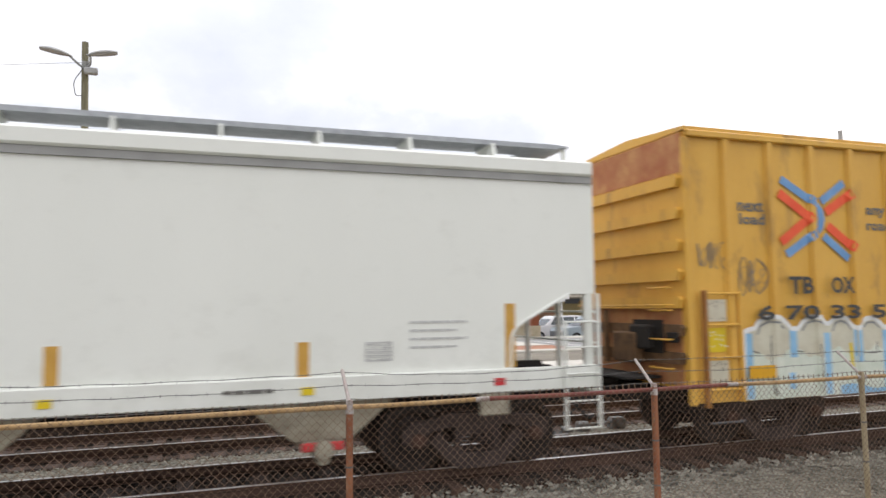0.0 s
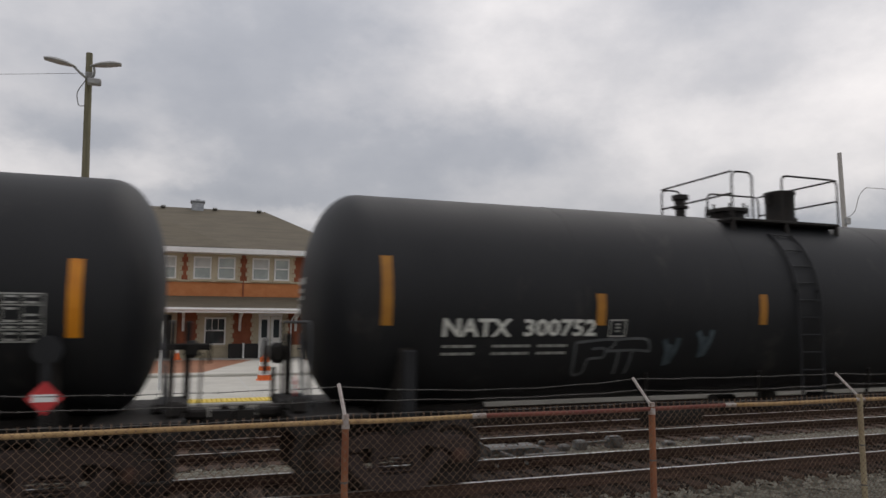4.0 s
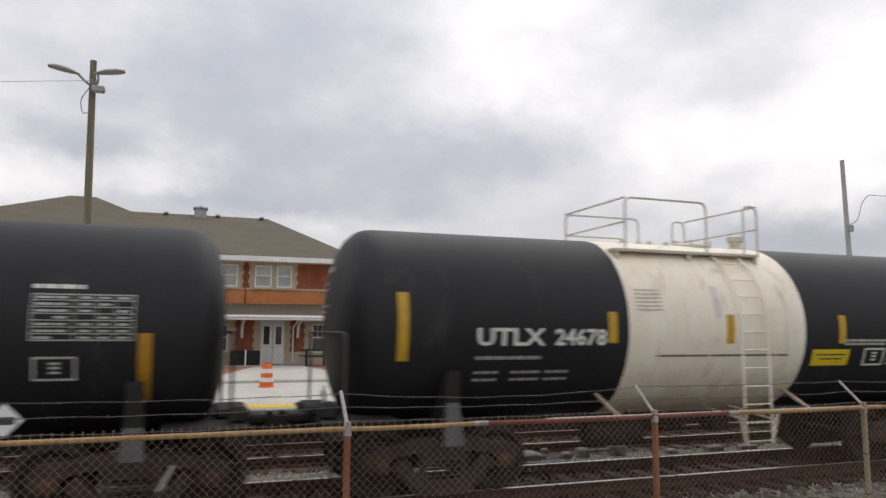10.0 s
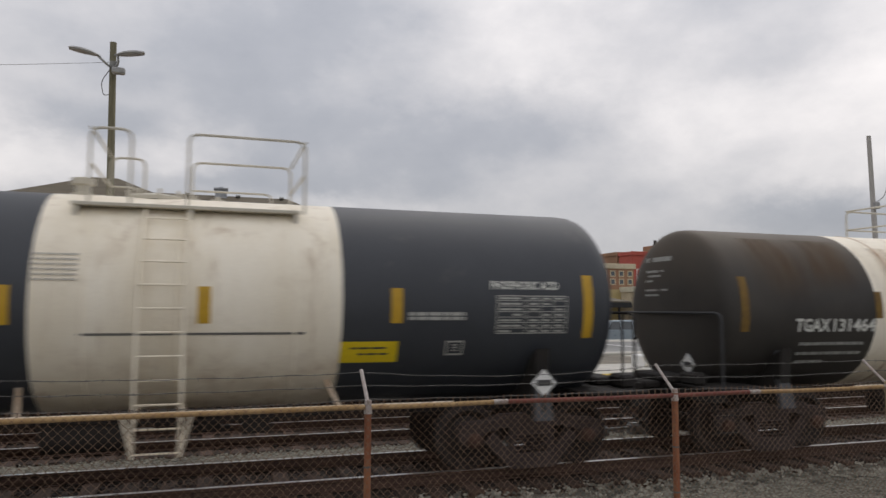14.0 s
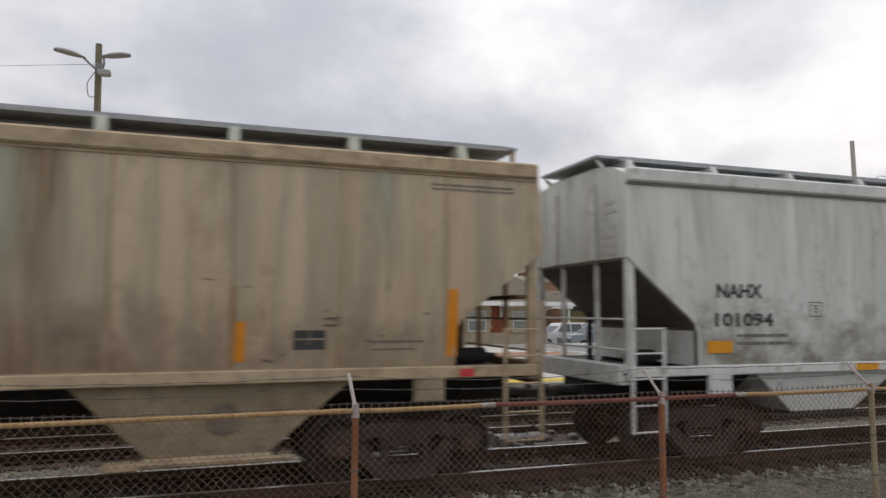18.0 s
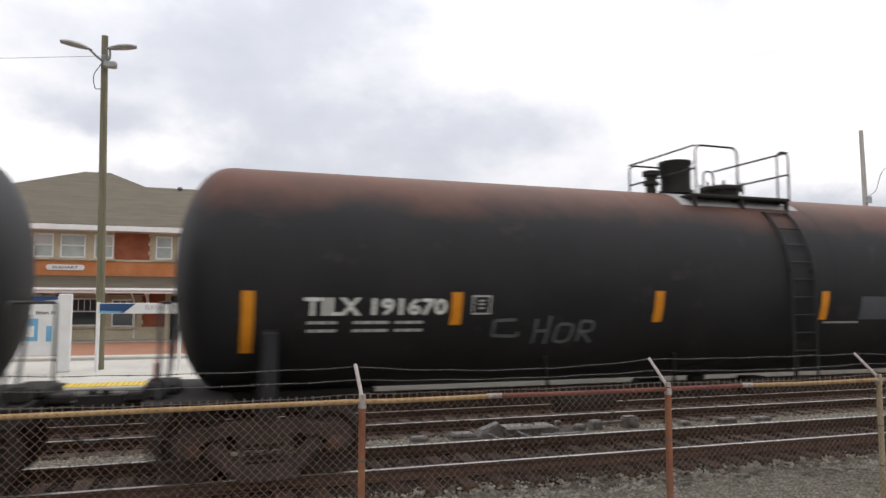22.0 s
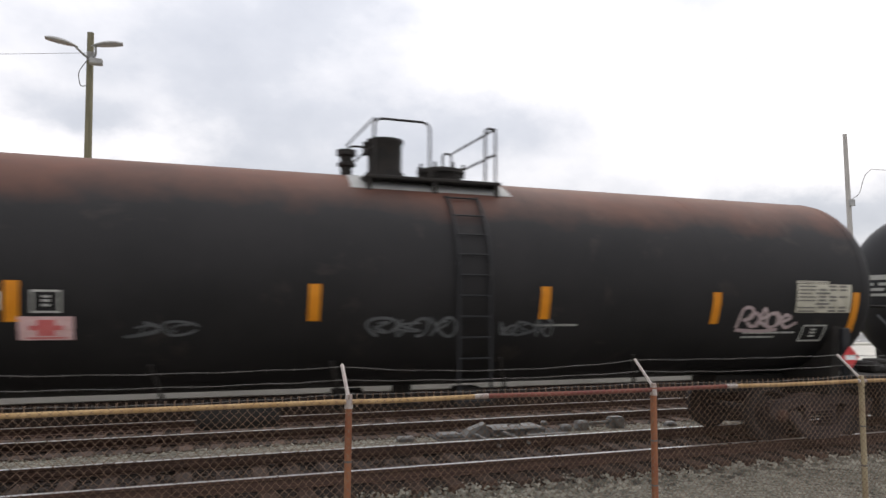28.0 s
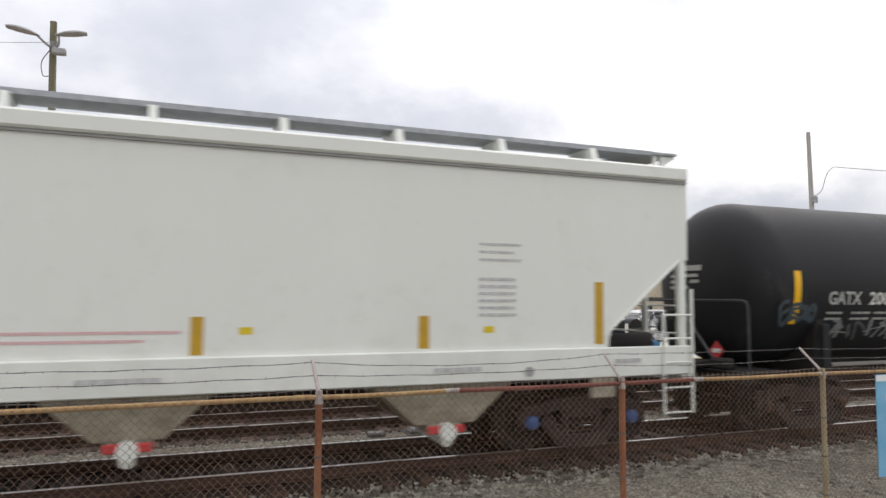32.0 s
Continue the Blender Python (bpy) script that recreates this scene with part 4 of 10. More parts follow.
    for i, z in enumerate((1.1, 0.9, 0.7, 0.5)):
        lines.box(8.42, FENCE_Y - 0.064, z - 0.05, 9.9 - 0.2 * (i % 2), FENCE_Y - 0.061, z + 0.03)
    part("print", lines, WHITE, banner)


build_ground()
build_track("track", TRACK_Y, "railway track with rusty rails on dark ties, under the train")
build_track("track.001", TRACK2_Y, "empty railway track with polished rails beside the platform")
build_fence()
build_switch_gear()


# ---- the train ----
R_WHEEL = 0.457
CARS, WHEELSETS = [], []
SHARED = {}


def shared(key, make, mat):
    if key not in SHARED:
        SHARED[key] = make().mesh(key, mat)
    return SHARED[key]


def wheelset_shape():
    s = Shape()
    for side in (-1, 1):
        y = side * 0.755
        prof = [(-0.03, 0.09), (-0.05, 0.10), (-0.05, 0.16), (0.0, 0.18), (0.02, 0.30), (-0.02, 0.36), (-0.055, 0.38), (-0.055, 0.44), (-0.05, R_WHEEL), (0.045, R_WHEEL), (0.055, 0.485), (0.075, 0.485), (0.078, 0.38), (0.05, 0.34), (0.05, 0.16), (0.08, 0.12), (0.08, 0.09)]
        s.lathe([(y - side * a if side > 0 else y + a, r) for a, r in prof], "y", 28)
        for k in range(4):  # lightening marks and cast bosses on the plate
            a = k * math.pi / 2 + 0.4
            s.cyl((0.23 * math.cos(a), y - 0.03 * side + 0.055 * side, 0.23 * math.sin(a)), (0.23 * math.cos(a), y + 0.045 * side, 0.23 * math.sin(a)), 0.028, 6)
    s.cyl((0, -0.98, 0), (0, 0.98, 0), 0.075, 12)
    return s


def side_frame_shape():
    """A cast side frame: pedestal jaws over the axles and a deep V truss with two dark windows."""
    s = Shape()
    y0, y1 = -0.075, 0.075
    top = [(-1.10, 0.44), (-1.12, 0.62), (-1.00, 0.70), (-0.74, 0.72), (-0.45, 0.80), (0.45, 0.80), (0.74, 0.72), (1.00, 0.70), (1.12, 0.62), (1.10, 0.44), (0.98, 0.36), (0.80, 0.36), (0.66, 0.52), (0.48, 0.615), (-0.48, 0.615), (-0.66, 0.52), (-0.80, 0.36), (-0.98, 0.36)]
    s.prism(top, "y", y0, y1)
    for k in (-1, 1):  # slanting members and columns
        s.prism([(k * 0.80, 0.50), (k * 0.62, 0.60), (k * 0.30, 0.24), (k * 0.40, 0.10)], "y", y0, y1)
        s.prism([(k * 0.24, 0.22), (k * 0.24, 0.63), (k * 0.34, 0.63), (k * 0.34, 0.22)], "y", y0 + 0.02, y1 - 0.02)
        s.prism([(k * 1.08, 0.62), (k * 0.72, 0.66), (k * 0.40, 0.745), (k * 0.40, 0.775), (k * 0.72, 0.70), (k * 1.08, 0.67)], "y", y0 - 0.03, y1 + 0.03)
    s.prism([(-0.42, 0.09), (-0.32, 0.25), (0.32, 0.25), (0.42, 0.09), (0.30, 0.04), (-0.30, 0.04)], "y", y0 - 0.03, y1 + 0.03)
    s.box(-0.24, y0 + 0.03, 0.50, 0.24, y1 - 0.03, 0.62, 0.01)
    return s


def spring_shape():
    pts = [(0.066 * math.cos(a * 0.8), 0.066 * math.sin(a * 0.8), 0.25 + a * 0.0066) for a in range(0, 40, 1)]
    return Shape().tube(pts, 0.019, 4)


def bolster_shape():
    s = Shape()
    s.prism([(-1.02, 0.50), (-1.02, 0.60), (-0.4, 0.66), (0.4, 0.66), (1.02, 0.60), (1.02, 0.50), (0.45, 0.38), (-0.45, 0.38)], "x", -0.2, 0.2)
    s.cyl((0, 0, 0.64), (0, 0, 0.74), 0.2, 16)
    for x in (-0.45, 0.45):  # brake beams
        s.cyl((x, -0.75, 0.36), (x, 0.75, 0.36), 0.035, 8)
        for y in (-0.75, 0.75):
            s.box(x + (0.0 if x < 0 else -0.06), y - 0.05, 0.24, x + (0.06 if x < 0 else 0.0), y + 0.05, 0.5, 0.01)
    return s


def add_truck(car, x, caps=None):
    truck = part("truck", shared("truck", bolster_shape, TRUCK), None, car, "dusty brown four-wheel freight truck")
    truck.matrix_basis = pose(x, 0, 0)
    for y in (-0.98, 0.98):
        ob = part("side_frame", shared("side_frame", side_frame_shape, TRUCK), None, truck)
        ob.matrix_basis = pose(0, y, 0)
        for dx in (-0.155, 0.0, 0.155):
            part("spring", shared("spring", spring_shape, TRUCK), None, truck).matrix_basis = pose(dx, y, 0)
        for dx in (-0.889, 0.889):
            cap = part("bearing_cap", shared("bearing_cap" + (caps or CAP_RUST).name, lambda: Shape().lathe([(-0.07, 0.105), (0.06, 0.105), (0.085, 0.085), (0.09, 0.05), (0.11, 0.045), (0.112, 0.02)], "y", 14), caps or CAP_RUST), None, truck)
            cap.matrix_basis = pose(dx, y + (0.06 if y > 0 else -0.06), R_WHEEL, 0, 0, 0 if y > 0 else 180)
    for dx in (-0.889, 0.889):
        w = part("wheelset", shared("wheelset", wheelset_shape, WHEEL), None, truck)
        w.matrix_basis = pose(dx, 0, R_WHEEL)
        WHEELSETS.append((w, dx))
    return truck


def add_coupler(car, side, x, mat):
    c = part("coupler", shared("coupler", lambda: Shape().box(-0.35, -0.09, 0.78, 0.35, 0.09, 0.97, 0.02).prism([(0.33, -0.14), (0.62, -0.17), (0.66, -0.05), (0.55, 0.0), (0.62, 0.06), (0.60, 0.16), (0.33, 0.14)], "z", 0.70, 1.07).cyl((0.52, 0.05, 1.07), (0.52, 0.05, 1.13), 0.06, 8).box(-0.1, -0.2, 0.98, 0.3, 0.2, 1.10, 0.03), UNDER), None, car, "rusty knuckle coupler")
    c.matrix_basis = pose(side * x, 0, 0, 0, 0, 0 if side > 0 else 180)
    hose = Shape().tube([(0.1, -0.32, 0.85), (0.3, -0.36, 0.62), (0.5, -0.30, 0.48), (0.72, -0.2, 0.50)], 0.026, 6)
    h = part("air_hose", shared("air_hose", lambda: hose, RUBBER), None, car)
    h.matrix_basis = pose(side * x, 0, 0, 0, 0, 0 if side > 0 else 180)
    rod = Shape().tube([(0.05, -0.1, 0.95), (0.08, -1.2, 0.98), (0.06, -1.3, 0.80)], 0.015, 5)
    part("uncoupling_lever", shared("uncoupling_lever", lambda: rod, UNDER), None, car).matrix_basis = pose(side * x, 0, 0, 0, 0, 0 if side > 0 else 180)


class Skin:
    """The near side of a car, on which stripes and writing lie."""

    def __init__(self, depth):
        self.depth = depth

    def at(self, x, z, off):
        return (x, -self.depth(z) - off, z)


def tank_skin(r, zc):
    return Skin(lambda z: math.sqrt(max(r * r - (z - zc) ** 2, 0.0004)))


def patch(s, skin, x0, z0, x1, z1, off=0.006, nz=None):
    nz = nz or max(1, int(abs(z1 - z0) / 0.12) + 1)
    v, f = [], []
    for i in range(nz + 1):
        z = z0 + (z1 - z0) * i / nz
        v += [skin.at(x0, z, off), skin.at(x1, z, off), skin.at(x0, z, off - 0.004), skin.at(x1, z, off - 0.004)]
    for i in range(nz):
        a, b = i * 4, i * 4 + 4
        f += [(a, a + 1, b + 1, b), (a + 2, a, b, b + 2), (a + 1, a + 3, b + 3, b + 1)]
    s.add(v, f)
    return s


def frame_patch(s, skin, x0, z0, x1, z1, w=0.02, off=0.008):
    patch(s, skin, x0, z0, x1, z0 + w, off)
    patch(s, skin, x0, z1 - w, x1, z1, off)
    patch(s, skin, x0, z0 + w, x0 + w, z1 - w, off)
    patch(s, skin, x1 - w, z0 + w, x1, z1 - w, off)
    return s


def writing(car, skin, text, x0, x1, z0, z1, mat, name="reporting_mark"):
    v, f = letters(text, z1 - z0, x1 - x0)
    s = Shape().add([skin.at(x0 + p[0], z0 + p[2], 0.010) for p in v], f)
    return part(name, s, mat, car)


def bars(car, skin, rows, mat, name="small_print", h=0.035):
    """Lines of writing too small to read: rows of (z, x0, x1, ...)."""
    s = Shape()
    for z, *xs in rows:
        for a, b in zip(xs[::2], xs[1::2]):
            x, k = a, 0
            while x < b - 0.02:
                e = min(b, x + 0.09 + 0.05 * ((k * 7) % 3))
                patch(s, skin, x, z, e, z + h, 0.009, 1)
                x, k = e + 0.022, k + 1
    return tagged(part(name, s, mat, car), kind="stuff")


def table(car, skin, x0, z0, x1, z1, mat, rows=8, solid=None):
    """A ruled panel of small print: four columns of dark cells on a solid panel, or thin print inside a frame."""
    s = Shape()
    w, dz = x1 - x0, (z1 - z0) / rows
    if solid:
        plate = Shape()
        patch(plate, skin, x0, z0, x1, z1 - dz * 0.9, 0.006)
        patch(plate, skin, x0, z1 - dz * 0.75, x0 + w * 0.58, z1, 0.006)
        part("data_panel", plate, solid, car)
        for i in range(rows - 1):
            z = z0 + dz * (i + 0.22)
            cells = ((0.03, 0.34), (0.39, 0.53), (0.58, 0.72), (0.77, 0.91)) if i not in (2, 5) else ((0.03, 0.26), (0.34, 0.60))
            for k, (a, b) in enumerate(cells):
                if (i * 5 + k * 3) % 7 != 3:
                    patch(s, skin, x0 + w * a, z, x0 + w * b, z + dz * (0.56 if k else 0.40), 0.011, 1)
        for k in range(5):
            patch(s, skin, x0 + w * (0.03 + 0.11 * k), z1 - dz * 0.52, x0 + w * (0.10 + 0.11 * k), z1 - dz * 0.22, 0.011, 1)
    else:
        frame_patch(s, skin, x0, z0, x1, z1, 0.014)
        for i in range(rows):
            z = z0 + dz * (i + 0.28)
            for a, b in ((0.04, 0.20), (0.215, 0.34), (0.46, 0.57), (0.65, 0.75), (0.83, 0.94)):
                if (i * 5 + int(a * 50)) % 7 != 3:
                    patch(s, skin, x0 + w * a, z, x0 + w * b, z + dz * 0.36, 0.011, 1)
            if i and (rows < 8 or i in (2, 3, 6)):
                patch(s, skin, x0, z - dz * 0.30, x1, z - dz * 0.17, 0.010, 1)
        for a in (0.40, 0.62, 0.80):
            patch(s, skin, x0 + w * a, z0, x0 + w * a + 0.010, z1, 0.009)
        if rows == 8:
            patch(s, skin, x0 + 0.04, z1 + 0.025, x0 + 0.46, z1 + 0.075, 0.010, 1)
    tagged(part("data_table", s, mat, car), kind="stuff")


def placard(car, x, z, y, mat, r=0.19):
    p = part("placard", Shape().prism([(x - r, z), (x, z - r), (x + r, z), (x, z + r)], "y", y - 0.012, y), mat, car, "diamond hazard placard")
    part("placard_band", Shape().prism([(x - r * 0.62, z - r * 0.22), (x + r * 0.62, z - r * 0.22), (x + r * 0.62, z + r * 0.22), (x - r * 0.62, z + r * 0.22)], "y", y - 0.017, y - 0.013), WHITE if mat is RED else LETTER_BLACK, p)
    part("placard_bracket", Shape().box(x - 0.02, y, z - 0.5, x + 0.02, y + 0.02, z + 0.1).box(x - 0.1, y, z - 0.1, x + 0.1, y + 0.01, z + 0.1), UNDER, p)


def end_placard(car, x, mat, r=0.17):
    """A hazard placard on a bracket at the rear end."""
    y, z = -0.75, 1.42
    p = part("placard", Shape().prism([(y - r, z), (y, z - r), (y + r, z), (y, z + r)], "x", x - 0.012, x), mat, car, "diamond hazard placard on the end")
    part("placard_band", Shape().box(x - 0.018, y - r * 0.6, z - r * 0.22, x - 0.013, y + r * 0.6, z + r * 0.22), WHITE if mat is RED else LETTER_BLACK, p)
    part("placard_bracket", Shape().box(x + 0.002, y - 0.02, 1.08, x + 0.022, y + 0.02, z + 0.1), UNDER, p)


def scrawl(car, skin, x0, z0, x1, z1, mat, seed, glyphs=4, w=0.045, name="spray_tag", loops=True):
    """A spray-painted tag: looping strokes side by side that spell nothing."""
    rnd = random.Random(seed)
    s = Shape()
    gw = (x1 - x0) / glyphs
    H = z1 - z0
    for g in range(glyphs):
        cx = x0 + gw * (g + 0.5)
        for stroke in range(2 if loops else 1):
            ax, az = gw * rnd.uniform(0.40, 0.58), H * rnd.uniform(0.34, 0.5)
            ph, k1, k2 = rnd.uniform(0, 6.28), rnd.choice((1, 1, 2)), rnd.choice((1, 2, 2, 3))
            if stroke:
                ax, az = ax * 0.5, az * 0.5
            span = rnd.uniform(4.2, 6.1)
            n = 26
            pts = []
            for i in range(n + 1):
                a = ph + span * i / n
                pts.append((cx + ax * math.cos(a * k1) + gw * 0.1 * math.sin(a * 2 + g), z0 + H * 0.5 + az * math.sin(a * k2 if stroke == 0 else a + 1) * (0.92 if k2 < 3 else 0.8)))
            ribbon(s, skin, pts, w * (1 if stroke == 0 else 0.7))
    return tagged(part(name, s, mat, car, "looping spray-painted tag"), kind="stuff")


def ribbon(s, skin, pts, w):
    v, f = [], []
    n = len(pts)
    for i, (x, z) in enumerate(pts):
        a, b = pts[max(0, i - 1)], pts[min(n - 1, i + 1)]
        dx, dz = b[0] - a[0], b[1] - a[1]
        d = math.hypot(dx, dz) or 1
        ox, oz = -dz / d * w / 2, dx / d * w / 2
        v += [skin.at(x + ox, z + oz, 0.010), skin.at(x - ox, z - oz, 0.010)]
    for i in range(n - 1):
        f.append((2 * i, 2 * i + 1, 2 * i + 3, 2 * i + 2))
    s.add(v, f)


def zigzag(car, skin, x0, z0, x1, z1, mat, seed, w=0.03):
    """A long scribbled line of spray paint with jagged upstrokes."""
    rnd = random.Random(seed)
    s = Shape()
    x = x0
    while x < x1:
        pts = []
        L = rnd.uniform(0.25, 0.5)
        for i in range(9):
            pts.append((x + L * i / 8 + rnd.uniform(-.03, .03), z0 + (z1 - z0) * (0.1 + 0.8 * (i % 2) * rnd.uniform(0.5, 1) + rnd.uniform(-.1, .1))))
        ribbon(s, skin, pts, w)
        if rnd.random() < 0.6:
            ribbon(s, skin, [(x - 0.1, z0 + (z1 - z0) * rnd.uniform(0.2, 0.5)), (x + L * 0.6, z0 + (z1 - z0) * rnd.uniform(0.2, 0.6)), (x + L * 1.4, z0 + (z1 - z0) * rnd.uniform(0.4, 0.9))], w)
        x += L * rnd.uniform(0.8, 1.3)
    part("spray_tag", s, mat, car, "jagged spray-painted scribble")


def slashes(car, skin, x0, z0, x1, z1, seed, fat=GREY_TAG, thin=LETTER_DIM):
    """Smeared spray paint: fat slanting strokes of differing strength, crossed by a few long thin lines."""
    rnd = random.Random(seed)
    x = x0
    H = z1 - z0
    k = 0
    while x < x1:
        s = Shape()
        for _ in range(rnd.choice((2, 3, 3))):
            lean = rnd.choice((-0.14, -0.06, 0.10, 0.16))
            h0, h1 = z0 + H * rnd.uniform(0, 0.25), z0 + H * rnd.uniform(0.6, 1.0)
            bow = rnd.uniform(-0.05, 0.05)
            ribbon(s, skin, [(x + lean * i / 5 + bow * math.sin(i * 0.63), h0 + (h1 - h0) * i / 5) for i in range(6)], rnd.uniform(0.05, 0.10))
            x += rnd.uniform(0.08, 0.2)
        if rnd.random() < 0.5:
            ribbon(s, skin, [(x - 0.32 + 0.05 * i, h1 - 0.02 * i * i * 0.2) for i in range(7)], 0.05)
        part("spray_tag", s, (fat, DARK_TAG, fat)[k % 3], car, "smeared slanting spray strokes")
        k += 1
        x += rnd.uniform(0.05, 0.45)
    x = x0
    while x < x1 - 0.5:
        s = Shape()
        L, up = rnd.uniform(0.5, 0.95), rnd.uniform(-0.3, 0.6) * H
        zz = z0 + H * rnd.uniform(0.25, 0.55)
        ribbon(s, skin, [(x + L * i / 4, zz + up * i / 4 + 0.02 * math.sin(i)) for i in range(5)], 0.022)
        part("spray_line", s, thin, car)
        x += rnd.uniform(0.6, 1.2)


def head_lines(car, r, zc, cyl_half, depth, side, rows, mat, k=0.9):
    """Small lettering on the tank's domed end."""
    s = Shape()
    for z, y0, y1, high in rows:
        n = 7
        v, f = [], []
        for i in range(n + 1):
            y = y0 + (y1 - y0) * i / n
            for zz in (z, z + high):
                q = min(0.98, (y * y + (zz - zc) ** 2) / (r * r))
                v.append((side * (cyl_half + depth * (1 - q ** (1 / k)) ** (k / 2) + 0.008), y, zz))
        for i in range(n):
            if (i * 3 + int(z * 10)) % 7 != 4:
                f.append((2 * i, 2 * i + 1, 2 * i + 3, 2 * i + 2))
        s.add(v, f)
    part("end_lettering", s, mat, car)


def side_ladder(car, skin, x, w, z_low, z_top, mat, r, zc, out=0.10, foot=False, step=0.28):
    lad = Shape()
    for dx in (-w / 2, w / 2):
        pts = []
        z = z_low
        while z < z_top + 0.001:
            y = -(skin.depth(z) + out) if z > zc else -(r + out)
            pts.append((x + dx, y, z))
            z += 0.15
        lad.tube(pts, 0.022, 5)
    rungs = []
    z = z_low + 0.05
    while z < z_top:
        y = -(skin.depth(z) + out) if z > zc else -(r + out)
        rungs.append(Shape().cyl((x - w / 2, y, z), (x + w / 2, y, z), 0.013, 6))
        z += step
    ladder = part("ladder", lad, mat, car)
    for q in rungs:
        part("rung", q, mat, ladder)
    if foot:
        b = Shape()
        for dx in (-w / 2, w / 2):
            b.tube([(x + dx, -(r + out), z_low + 0.38), (x + dx, -(r * 0.35), z_low + 0.5)], 0.02, 5)
            b.tube([(x + dx - 0.12 * (1 if dx > 0 else -1) * -1, -(r + out), z_low + 0.5), (x + dx, -(r + out), z_low + 0.03)], 0.025, 5)
        part("ladder_brace", b, mat, ladder)
    for z in (zc + 0.2, zc + r * 0.75):
        y = skin.depth(z)
        for dx in (-w / 2, w / 2):
            part("standoff", Shape().box(x + dx - 0.015, -(y + out), z - 0.02, x + dx + 0.015, -y + 0.02, z + 0.02), mat, ladder)


